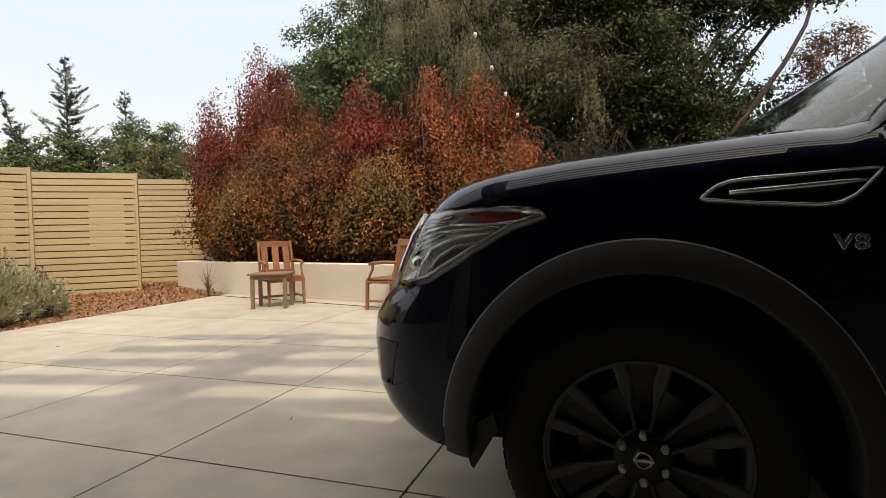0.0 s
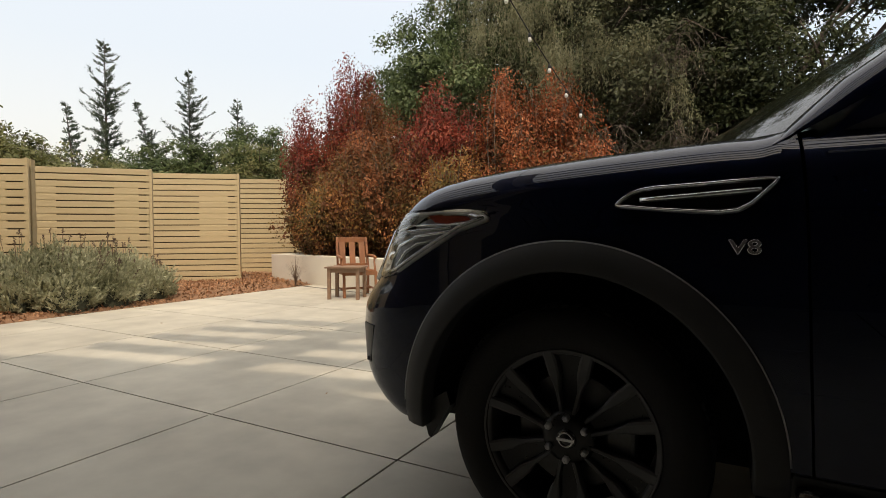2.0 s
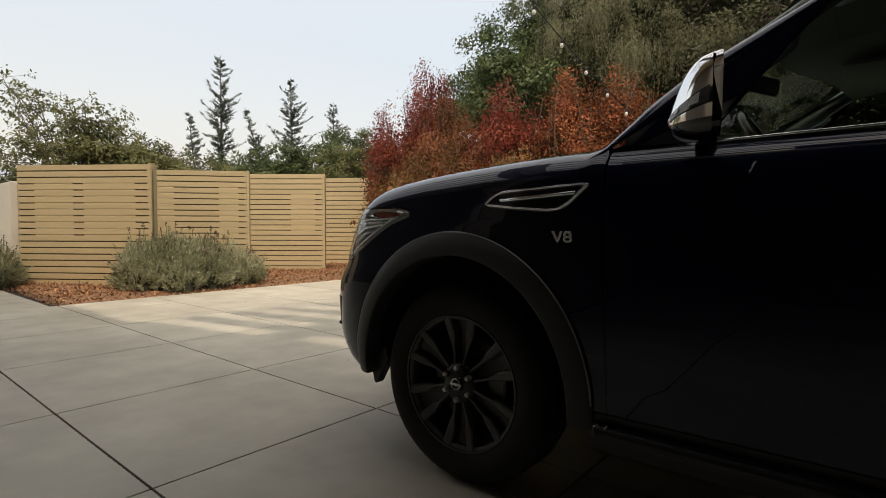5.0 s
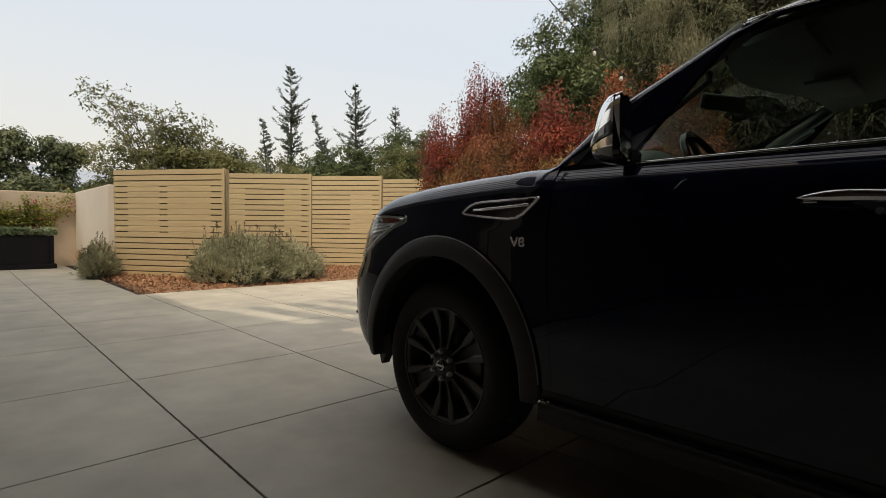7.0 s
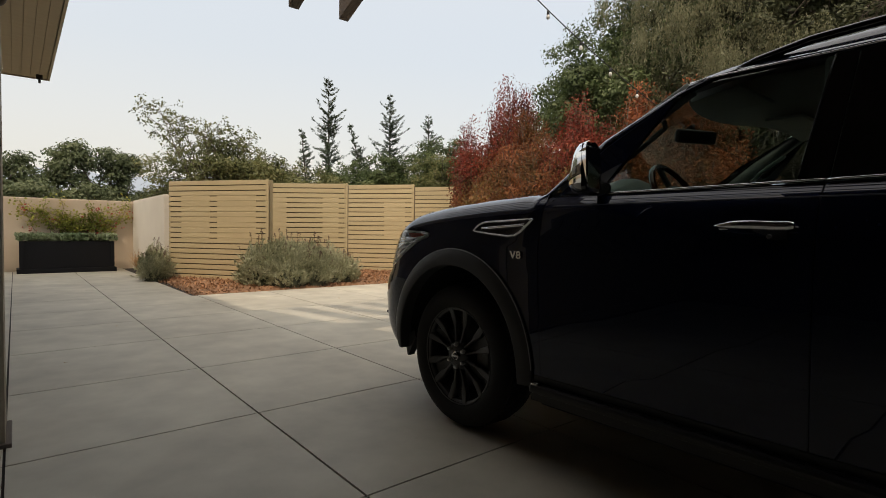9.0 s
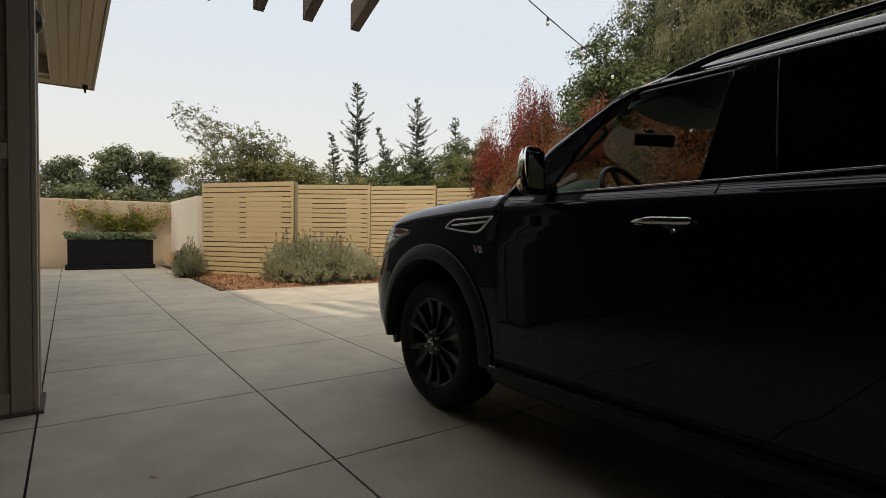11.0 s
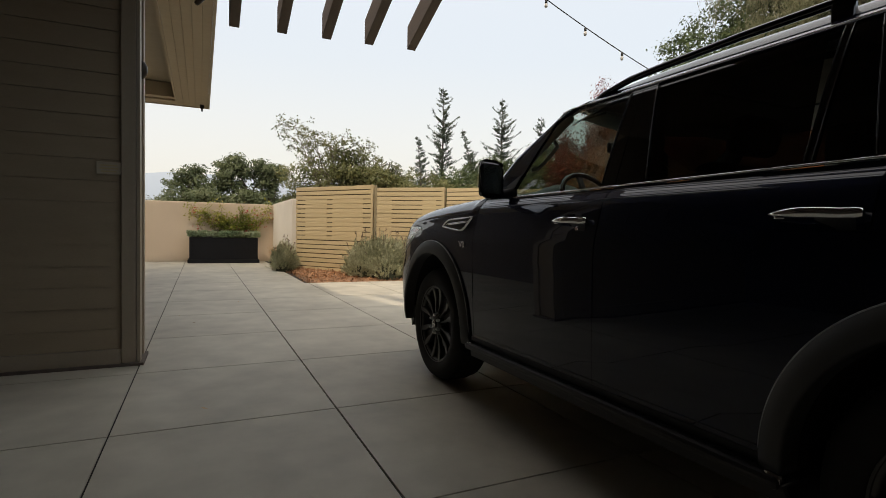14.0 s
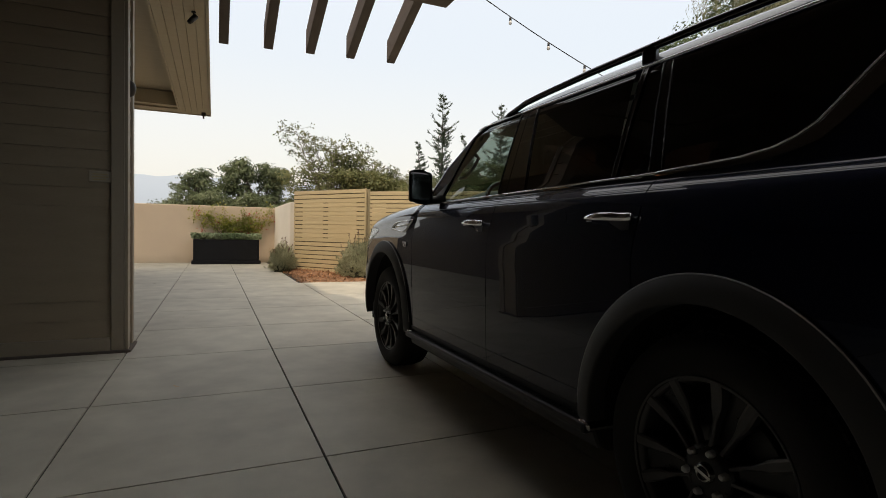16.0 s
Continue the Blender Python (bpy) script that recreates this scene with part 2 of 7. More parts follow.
M_SUCC = leaf_material("pale_succulent", [(0.13, 0.19, 0.09), (0.24, 0.31, 0.17), (0.36, 0.42, 0.26), (0.46, 0.50, 0.33)])
M_VINE = leaf_material("vine_leaf", [(0.14, 0.165, 0.038), (0.27, 0.30, 0.065), (0.42, 0.40, 0.09), (0.55, 0.43, 0.13)])
M_BERRY = leaf_material("red_vine_leaf", [(0.25, 0.03, 0.03), (0.40, 0.05, 0.05), (0.5, 0.08, 0.07), (0.5, 0.14, 0.10)])
M_OAK_BROWN = leaf_material("brownish_oak_leaf", [(0.032, 0.034, 0.017), (0.055, 0.060, 0.027), (0.088, 0.094, 0.043), (0.145, 0.15, 0.075)])
M_PAINT = material("dark_blue_paint", (0.0040, 0.0080, 0.027), (0.0035, 0.0068, 0.023), rough=0.42, metal=0.5, coat=1.0, bump=0, scale=2, spec=0.0)
M_PAINT.node_tree.nodes["Principled BSDF"].inputs["Coat Roughness"].default_value = 0.012
M_PAINT.node_tree.nodes["Principled BSDF"].inputs["Coat IOR"].default_value = 1.47
# pale grey that paints the sky's glint along the flare
M_FLARE_GLINT = material("flare_glint_grey", (0.42, 0.42, 0.42), rough=0.25, bump=0, coat=0.5)
M_FLARE = material("grey_flare_plastic", (0.038, 0.039, 0.040), (0.031, 0.032, 0.033), rough=0.55, scale=6, fine=300, bump=0.12, depth=0.001)
M_TRIMBLACK = material("black_trim_plastic", (0.012, 0.012, 0.013), rough=0.4, bump=0.05, fine=200)
M_GLOSSBLACK = material("gloss_black_trim", (0.008, 0.008, 0.009), rough=0.12, bump=0, coat=0.6)
M_UNDER = material("matt_black_underbody", (0.006, 0.006, 0.006), rough=0.9, bump=0.2)
M_CHROME = material("chrome", (0.90, 0.90, 0.91), (0.86, 0.86, 0.87), rough=0.085, metal=1.0, bump=0, scale=3)
# chrome toned down; the dark surroundings it mirrors are put into its colour
M_CHROME_DARK = material("dark_mirroring_chrome", (0.30, 0.29, 0.28), (0.26, 0.25, 0.245), rough=0.16, metal=1.0, bump=0)
M_CHROME_SOFT = material("satin_chrome", (0.62, 0.62, 0.62), (0.55, 0.55, 0.55), rough=0.22, metal=1.0, bump=0)
M_TYRE = material("tyre_rubber", (0.013, 0.013, 0.013), (0.009, 0.009, 0.009), rough=0.85, scale=9, fine=90, bump=0.2)
M_RIM = material("dark_alloy", (0.085, 0.085, 0.086), (0.065, 0.065, 0.066), rough=0.4, metal=0.5, bump=0.03)
M_RIMBLACK = material("black_alloy_pocket", (0.010, 0.010, 0.011), rough=0.3, metal=0.2, bump=0)
M_BRAKE = material("brake_iron", (0.10, 0.10, 0.10), (0.07, 0.068, 0.065), rough=0.4, metal=0.8, bump=0.05)
M_GLASS = glass_material("clear_car_glass", (0.53, 0.60, 0.565))
M_GLASS_DARK = glass_material("privacy_glass", (0.028, 0.029, 0.031))
M_LENS = glass_material("headlight_lens", (0.93, 0.95, 0.95))
M_AMBER = material("amber_reflector", (0.36, 0.05, 0.025), (0.27, 0.035, 0.02), rough=0.25, bump=0, coat=0.5)
M_INNER = material("grey_green_interior", (0.34, 0.375, 0.355), (0.29, 0.32, 0.30), rough=0.75, bump=0.1, fine=150)
M_HEADLINER = material("grey_headliner", (0.50, 0.50, 0.46), (0.44, 0.44, 0.41), rough=0.95, bump=0.1, fine=200)
M_LEATHER = material("dark_leather", (0.03, 0.028, 0.027), (0.02, 0.019, 0.018), rough=0.5, bump=0.15, fine=120)
M_WOODTRIM = material("brown_wood_trim", (0.13, 0.045, 0.02), (0.07, 0.022, 0.012), rough=0.25, bump=0, coat=0.6, stretch=(4, 1, 1))
M_LAMPGREY = material("lamp_housing", (0.62, 0.62, 0.63), (0.42, 0.42, 0.43), rough=0.25, metal=0.2, bump=0, scale=12)
# plain white base that stands in for bright sky mirrored in the lamp
M_LAMPBRIGHT = material("sky_white_reflector", (0.95, 0.95, 0.95), (0.90, 0.90, 0.90), rough=0.15, metal=0.0, bump=0, scale=5, coat=1.0)
M_INDICATOR = material("smoked_indicator_lens", (0.10, 0.095, 0.09), (0.06, 0.055, 0.05), rough=0.12, bump=0, coat=0.6, scale=60)
M_LAMPWHITE = material("white_lamp_cell", (0.85, 0.85, 0.84), (0.6, 0.6, 0.6), rough=0.2, bump=0, coat=0.5, scale=90)
M_LAMPDARK = material("dark_lamp_plate", (0.17, 0.17, 0.16), (0.12, 0.12, 0.115), rough=0.25, metal=0.2, bump=0, scale=12)
M_NUT = material("bright_nut", (0.62, 0.62, 0.62), (0.52, 0.52, 0.52), rough=0.35, metal=0.5, bump=0)

# ---- mesh tools ----
def part(name, bm, mat, parent=None, label="", smooth=False):
    """Links a bmesh as one mesh object under a thing or a part."""
    me = bpy.data.meshes.new(name)
    bm.normal_update()
    bm.to_mesh(me)
    bm.free()
    me.materials.append(mat)
    if smooth:
        me.polygons.foreach_set("use_smooth", [True] * len(me.polygons))
    ob = new(name, me)
    ob.parent = parent
    if label:
        ob["label"] = label
    return ob


def thing(name, place=(0, 0, 0), turn=0.0):
    """An Empty at the base of a thing."""
    ob = new(name)
    ob.location = place
    ob.rotation_euler = (0, 0, radians(turn))
    ob.empty_display_size = 0.1
    return ob


def slab(bm, x0, x1, y0, y1, z0, z1, bevel=0.0, m=None):
    """Adds a box, with rounded edges where bevel is given."""
    g = bmesh.ops.create_cube(bm, size=1.0)
    vs = g["verts"]
    for v in vs:
        v.co = Vector(((x0 + x1) / 2 + v.co.x * (x1 - x0), (y0 + y1) / 2 + v.co.y * (y1 - y0), (z0 + z1) / 2 + v.co.z * (z1 - z0)))
    if bevel:
        es = list({e for v in vs for e in v.link_edges})
        r = bmesh.ops.bevel(bm, geom=es, offset=bevel, segments=2, affect="EDGES", profile=0.5)
        vs = list({v for f in r["faces"] for v in f.verts} | {v for v in vs if v.is_valid})
    if m is not None:
        bmesh.ops.transform(bm, matrix=m, verts=vs)
    return vs


def box_part(name, dims, mat, parent=None, label="", bevel=0.004, m=None):
    bm = bmesh.new()
    slab(bm, *dims, bevel=bevel, m=m)
    return part(name, bm, mat, parent, label)


def tube(bm, pts, radii, sides=8, close=True):
    """A tapered tube along points."""
    rings = []
    for i, p in enumerate(pts):
        a = Vector(pts[max(i - 1, 0)])
        b = Vector(pts[min(i + 1, len(pts) - 1)])
        d = (b - a).normalized()
        u = d.orthogonal().normalized() if i == 0 else (rings_u - d * rings_u.dot(d)).normalized()
        rings_u = u
        w = d.cross(u)
        r = radii[i] if hasattr(radii, "__len__") else radii
        rings.append([bm.verts.new(Vector(p) + (u * math.cos(2 * math.pi * k / sides) + w * math.sin(2 * math.pi * k / sides)) * r) for k in range(sides)])
    for r0, r1 in zip(rings, rings[1:]):
        for k in range(sides):
            bm.faces.new((r0[k], r0[(k + 1) % sides], r1[(k + 1) % sides], r1[k]))
    if close:
        bm.faces.new(rings[0][::-1])
        bm.faces.new(rings[-1])


def lathe(bm, prof, sides=48, m=None, close=False):
    """Turns a profile of (radius, height) round the z axis."""
    rings = []
    for r, h in prof:
        rings.append([bm.verts.new((r * math.cos(2 * math.pi * k / sides), r * math.sin(2 * math.pi * k / sides), h)) for k in range(sides)])
    for r0, r1 in zip(rings, rings[1:]):
        for k in range(sides):
            bm.faces.new((r0[k], r0[(k + 1) % sides], r1[(k + 1) % sides], r1[k]))
    if close:
        bm.faces.new(rings[0][::-1])
        bm.faces.new(rings[-1])
    if m is not None:
        bmesh.ops.transform(bm, matrix=m, verts=[v for r in rings for v in r])


def quick_mesh(name, verts, faces, mat, parent=None, smooth=False):
    me = bpy.data.meshes.new(name)
    verts = np.asarray(verts, dtype=np.float32)
    faces = np.asarray(faces, dtype=np.int32)
    k = faces.shape[1]
    me.vertices.add(len(verts))
    me.vertices.foreach_set("co", verts.ravel())
    me.loops.add(faces.size)
    me.loops.foreach_set("vertex_index", faces.ravel())
    me.polygons.add(len(faces))
    me.polygons.foreach_set("loop_start", np.arange(0, faces.size, k, dtype=np.int32))
    me.update(calc_edges=True)
    me.materials.append(mat)
    ob = new(name, me)
    ob.parent = parent
    return ob


def leaf_cards(rng, pts, size, aspect=0.55, up=0.0, out=None, jitter=0.4):
    """A folded four-cornered leaf at each point: its vertices and faces."""
    n = len(pts)
    d = rng.normal(size=(n, 3))
    d[:, 2] += up
    if out is not None:
        d += out
    d /= np.linalg.norm(d, axis=1, keepdims=True) + 1e-9
    s = rng.normal(size=(n, 3))
    s -= d * (s * d).sum(1, keepdims=True)
    s /= np.linalg.norm(s, axis=1, keepdims=True) + 1e-9
    nrm = np.cross(d, s)
    ln = size * (1 + jitter * rng.uniform(-1, 1, (n, 1)))
    wd = ln * aspect * 0.5
    v = np.stack([pts, pts + d * ln * 0.5 + s * wd + nrm * wd * 0.35, pts + d * ln, pts + d * ln * 0.5 - s * wd + nrm * wd * 0.35], axis=1).reshape(-1, 3)
    f = np.arange(4 * n).reshape(n, 4)
    return v, f


def clump_points(rng, blobs, tufts, per, spread, shell=0.55, flat=1.0):
    """Leaf points in tufts, mostly near the skins of several ellipsoids (x, y, z, rx, ry, rz)."""
    b = np.asarray(blobs, dtype=float)
    w = b[:, 3] * b[:, 4] + b[:, 4] * b[:, 5] + b[:, 3] * b[:, 5]
    pick = rng.choice(len(b), tufts, p=w / w.sum())
    d = rng.normal(size=(tufts, 3))
    d /= np.linalg.norm(d, axis=1, keepdims=True)
    r = shell + (1 - shell) * rng.uniform(0, 1, (tufts, 1)) ** 0.6
    r *= 1 + 0.09 * rng.normal(size=(tufts, 1))
    c = b[pick, :3] + d * r * b[pick, 3:6]
    p = np.repeat(c, per, axis=0) + rng.normal(size=(tufts * per, 3)) * spread * np.array([1, 1, flat])
    return p, np.repeat(d, per, axis=0)


def limbs(bm, rng, base, tips, r0, r1=0.015, bend=0.25, steps=7, sides=7):
    for tip in tips:
        a, b = Vector(base), Vector(tip)
        off = Vector(rng.normal(size=3)) * bend * (b - a).length * 0.35
        pts, rad = [], []
        for i in range(steps + 1):
            t = i / steps
            pts.append(a.lerp(b, t) + off * math.sin(math.pi * t) + Vector((0, 0, 0.12 * (b - a).length * math.sin(math.pi * t))))
            rad.append(r0 + (r1 - r0) * t ** 0.7)
        tube(bm, pts, rad, sides)

# ---- the setting ----
bm = bmesh.new()
bmesh.ops.create_grid(bm, x_segments=8, y_segments=8, size=2500)
ground = part("ground", bm, M_SOIL)
ground.location.z = -0.09
tagged(ground, "brown dry soil reaching to the horizon", "ground", kind="structure")

bm = bmesh.new()
slab(bm, -14.4, 10.0, -8.0, 10.0, -0.08, -0.012)
slab_bed = part("slab_bed", bm, M_JOINT)
tagged(slab_bed, "dark filler in the joints under the concrete slabs", "ground", kind="structure")

# mulch bed: a low uneven mound behind the slab's edge, with loose bark chips
WALL_A, WALL_B = Vector((-8.6, 8.75)), Vector((-1.0, 6.85))


def mound(x, y):
    e = min(x + 13.0, -6.9 - x, y - 2.02, 13.5 - y)
    k = max(0.0, min(1.0, e / 0.5))
    return -0.03 + 0.07 * k + 0.025 * noise.noise(Vector((x * 1.7, y * 1.7, 0.0))) * k


bm = bmesh.new()
xs = [-13.2 + 0.15 * i for i in range(43)]
ys = [2.02 + 0.15 * j for j in range(78)]
xs[-1] = -6.9
grid = [[bm.verts.new((x, y, mound(x, y) if (x < -6.95 and y > 2.03) else -0.02)) for y in ys] for x in xs]
for i in range(len(xs) - 1):
    for j in range(len(ys) - 1):
        bm.faces.new((grid[i][j], grid[i + 1][j], grid[i + 1][j + 1], grid[i][j + 1]))
mulch = part("mulch_bed", bm, M_MULCH, smooth=True)
tagged(mulch, "bed of reddish-brown bark mulch along the fence", "mulch", kind="structure")

rng = np.random.default_rng(3)
n = 16000
px = rng.uniform(-11.0, -6.93, n)
py = rng.uniform(2.06, 9.6, n)
pz = np.array([mound(a, b) for a, b in zip(px, py)]) + rng.uniform(0.0, 0.02, n)
v, f = leaf_cards(rng, np.stack([px, py, pz], 1), 0.055, aspect=0.5, up=0.0)
v[:, 2] = np.maximum(v[:, 2], -0.02)
v[:, 0] = np.minimum(v[:, 0], -6.86)
chips = quick_mesh("bark_chips", v, f, M_MULCH)
tagged(chips, "loose reddish bark chips scattered on the bed", "bark chips", kind="stuff")

# stucco boundary wall behind the terrace, with its return to the fence
box_wall = bmesh.new()
slab(box_wall, -14.75, -14.4, -9.0, 2.6, -0.08, 1.88, bevel=0.02)
wall_west = part("wall_west", box_wall, M_STUCCO)
tagged(wall_west, "tan stucco garden wall with a smooth top", "wall", kind="structure")
bm = bmesh.new()
slab(bm, -14.4, -10.42, 2.3, 2.6, -0.08, 1.9, bevel=0.02)
wall_return = part("wall_return", bm, M_STUCCO_WHITE)
tagged(wall_return, "pale stucco return wall beside the wooden fence", "wall", kind="structure")

# low planter wall under the red shrubs
u = (WALL_B - WALL_A).normalized()
ang = math.degrees(math.atan2(u.y, u.x))
bm = bmesh.new()
slab(bm, 0, (WALL_B - WALL_A).length, 0, 0.28, -0.08, 0.605, bevel=0.012)
slab(bm, 0, 0.28, 0.28, 4.0, -0.08, 0.605, bevel=0.012)
planter_wall = part("wall_planter", bm, M_STUCCO_WHITE)
planter_wall.matrix_world = pose(WALL_A.x, WALL_A.y, 0, 0, 0, ang)
tagged(planter_wall, "low cream stucco retaining wall of a raised bed", "wall", kind="structure")
bm = bmesh.new()
slab(bm, 0.26, 14.0, 0.26, 8.0, -0.08, 0.5)
bed_soil = part("bed_soil", bm, M_SOIL)
bed_soil.matrix_world = pose(WALL_A.x, WALL_A.y, 0, 0, 0, ang)
tagged(bed_soil, "dark soil filling the raised bed", "soil", kind="structure")
# slot drain in front of the low wall
bm = bmesh.new()
slab(bm, 0.9, (WALL_B - WALL_A).length, -0.34, -0.30, -0.02, 0.004)
drain = part("slot_drain", bm, M_JOINT)
drain.matrix_world = pose(WALL_A.x, WALL_A.y, 0, 0, 0, ang)
tagged(drain, "dark narrow slot drain set in the concrete", "drain", kind="structure")


# ---- fence of slatted panels ----
def fence_panel(a, b, top, patches, back=0.0, rows=19):
    a, b = Vector(a), Vector(b)
    a = a - (b - a).normalized() * back
    d = b - a
    length = d.length
    f = thing("fence_panel", (a.x, a.y, 0.0), math.degrees(math.atan2(d.y, d.x)))
    tagged(f, "tan painted slatted wooden fence panel standing in bark mulch", "fence", group="fence panels along the bed")
    pitch = top / rows
    gap = 0.021
    for x0 in (0.0, length - 0.09):
        box_part("post", (x0, x0 + 0.09, 0.065, 0.155, -0.06, top + 0.002), M_FENCE_DARK, f)
    box_part("end_board", (length - 0.032, length + 0.014, -0.032, 0.0, -0.02, top + 0.012), M_FENCE, f)
    box_part("backing_rail", (0.02, length - 0.02, 0.022, 0.06, top * 0.48, top * 0.53), M_FENCE_DARK, f)
    # added sheet, coloured dark so that the slat gaps look shaded
    box_part("gap_shade_sheet", (0.015, length - 0.085, 0.0135, 0.0185, 0.03, top - 0.02), M_GAP_SHADE, f, "added dark sheet that paints shade in the slat gaps", bevel=0)
    for i in range(rows):
        z0 = 0.01 + i * pitch
        bm = bmesh.new()
        slab(bm, 0.0, length - 0.036, -0.022, 0.002, z0 + gap / 2, z0 + pitch - gap / 2, bevel=0.003)
        part("slat", bm, M_FENCE, f)
    # thin boards behind the slats that close some of the gaps
    for x0, x1, z0, z1 in patches:
        box_part("backing_board", (length * x0, length * x1, -0.0165, 0.012, top * z0, top * z1), M_FENCE, f, bevel=0.002)
    return f


fence_panel((-10.42, 2.42), (-8.30, 3.87), 2.19, ((0.13, 0.42, 0.40, 0.86), (0.50, 0.88, 0.40, 0.86)))
fence_panel((-9.80, 4.45), (-8.53, 5.87), 2.25, ((0.10, 0.30, 0.42, 0.86), (0.72, 0.90, 0.42, 0.86)), 0.2)
fence_panel((-10.25, 6.97), (-8.86, 8.08), 2.40, ((0.58, 0.88, 0.42, 0.80),), 0.2)
fence_panel((-10.96, 9.83), (-9.30, 10.95), 2.56, (), 0.2)


# ---- house: siding wall, porch roof, pergola ----
bm = bmesh.new()
slab(bm, -1.27, -0.94, -7.5, -0.33, -0.06, 4.2)
house_wall = part("wall_house", bm, M_SIDING)
tagged(house_wall, "dark tan house wall clad in painted lap siding", "wall", kind="structure")
ROW = 0.165
for i in range(25):
    z0 = 0.13 + i * ROW
    bm = bmesh.new()
    x0 = -0.94
    vs = [bm.verts.new(c) for c in ((x0, -7.5, z0), (x0 + 0.012, -7.5, z0), (x0 + 0.004, -7.5, z0 + ROW - 0.003), (x0, -7.5, z0 + ROW - 0.003))]
    ws = [bm.verts.new((v.co.x, -0.42, v.co.z)) for v in vs]
    for k in range(4):
        bm.faces.new((vs[k], vs[(k + 1) % 4], ws[(k + 1) % 4], ws[k]))
    bm.faces.new(vs[::-1])
    bm.faces.new(ws)
    part("siding_board", bm, M_SIDING, house_wall)
    bm = bmesh.new()
    y0 = -0.33
    vs = [bm.verts.new(c) for c in ((-1.22, y0, z0), (-1.22, y0 + 0.012, z0), (-1.22, y0 + 0.004, z0 + ROW - 0.003), (-1.22, y0, z0 + ROW - 0.003))]
    ws = [bm.verts.new((-1.02, v.co.y, v.co.z)) for v in vs]
    for k in range(4):
        bm.faces.new((vs[k], ws[k], ws[(k + 1) % 4], vs[(k + 1) % 4]))
    bm.faces.new(vs)
    bm.faces.new(ws[::-1])
    part("siding_board", bm, M_SIDING, house_wall)
box_part("corner_board", (-0.94, -0.908, -0.43, -0.328, 0.0, 4.15), M_TRIM, house_wall)
box_part("corner_board", (-1.02, -0.908, -0.326, -0.300, 0.0, 4.15), M_TRIM, house_wall)
box_part("corner_board", (-1.30, -1.20, -0.326, -0.300, 0.0, 4.15), M_TRIM, house_wall)
box_part("skirt_board", (-0.94, -0.900, -7.5, -0.435, 0.0, 0.135), M_TRIM, house_wall)
box_part("foundation_strip", (-1.30, -0.875, -7.5, -0.275, -0.03, 0.022), M_BEAM, house_wall)
house_wall.location.y = -0.03

# porch roof beyond the wall
bm = bmesh.new()
for i in range(5):
    slab(bm, -10.5, -0.95, -0.42 + 0.134 * i, -0.42 + 0.134 * i + 0.129, 4.06, 4.09, bevel=0.003)
slab(bm, -10.5, -0.95, 0.252, 0.29, 4.04, 4.12)
slab(bm, -10.5, -0.95, -0.40, 0.25, 4.092, 4.12)
slab(bm, -10.54, -10.5, -7.5, 0.29, 4.04, 4.12)
slab(bm, -10.5, -10.1, -7.5, -0.43, 4.06, 4.10)
slab(bm, -10.1, -9.86, -7.5, -0.43, 4.10, 4.42)
slab(bm, -10.5, -0.95, -0.46, -0.425, 4.055, 4.44)
slab(bm, -10.5, -1.3, -7.5, -0.46, 4.44, 4.48)
slab(bm, -10.5, -0.95, -7.5, -0.43, 4.50, 4.58)
porch = part("ceiling_porch", bm, M_SOFFIT)
tagged(porch, "tan boarded soffit and ceiling of the porch roof", "ceiling", kind="structure")
# unseen slabs over the porch, added to keep sun off the terrace
bm = bmesh.new()
slab(bm, -11.8, -1.3, -7.5, -1.3, 7.0, 7.2, bevel=0.03)
slab(bm, -10.0, -1.3, -7.5, -2.9, 4.5, 6.99)
upper = part("roof_sun_block", bm, M_BEAM)
tagged(upper, "unseen brown slabs added above the porch to block sun", "roof", kind="structure")
# unseen slabs sized to shade the drive; the tall block shades the terrace
bm = bmesh.new()
slab(bm, -0.9, 0.7, -7.5, 1.05, 3.55, 3.70)
slab(bm, 0.7, 10.0, -7.5, 1.05, 3.55, 3.70)
slab(bm, 1.2, 2.2, 1.05, 1.7, 3.55, 3.70)
slab(bm, 2.2, 10.0, 1.05, 1.7, 3.55, 3.70)
slab(bm, -0.95, 10.0, -7.5, -1.15, 3.75, 8.0)
roof = part("ceiling_shade", bm, M_BEAM)
tagged(roof, "unseen plain roof slabs added to shade the drive", "ceiling", kind="structure")
# unseen wall, added dark so that the car mirrors less light
bm = bmesh.new()
slab(bm, -11.2, -1.28, -2.6, -2.35, -0.05, 4.44)
unseen_porch_wall = part("wall_unseen_porch", bm, M_BEAM)
tagged(unseen_porch_wall, "unseen dark wall added under the porch to darken reflections", "wall", kind="structure")
# unseen plain walls behind the camera that close the drive, dark to cut bounce
bm = bmesh.new()
slab(bm, -0.9, 10.0, -3.9, -3.6, -0.05, 3.55)
back_wall = part("wall_south", bm, M_BEAM)
tagged(back_wall, "unseen dark wall added behind the drive to cut bounced light", "wall", kind="structure")
bm = bmesh.new()
slab(bm, 10.0, 10.3, -5.3, 9.0, -0.05, 4.25)
end_wall = part("wall_east", bm, M_BEAM)
tagged(end_wall, "unseen dark wall added to close the drive", "wall", kind="structure")

# pergola
pergola = thing("pergola", (0, 0, 0))
tagged(pergola, "weathered brown timber pergola with heavy rafters over the drive", "pergola")
PITCH = 0.40
for i, y0 in enumerate((0.41, 0.98, 1.54, 2.10, 2.69)):
    x0 = -3.30 + 0.0675 * i
    bm = bmesh.new()
    slab(bm, x0, 6.0, y0 + 0.005, y0 + 0.127, 3.62, 3.94, bevel=0.008)
    for v in bm.verts:
        v.co.z += PITCH * (v.co.x - x0)
    part("rafter", bm, M_BEAM, pergola)
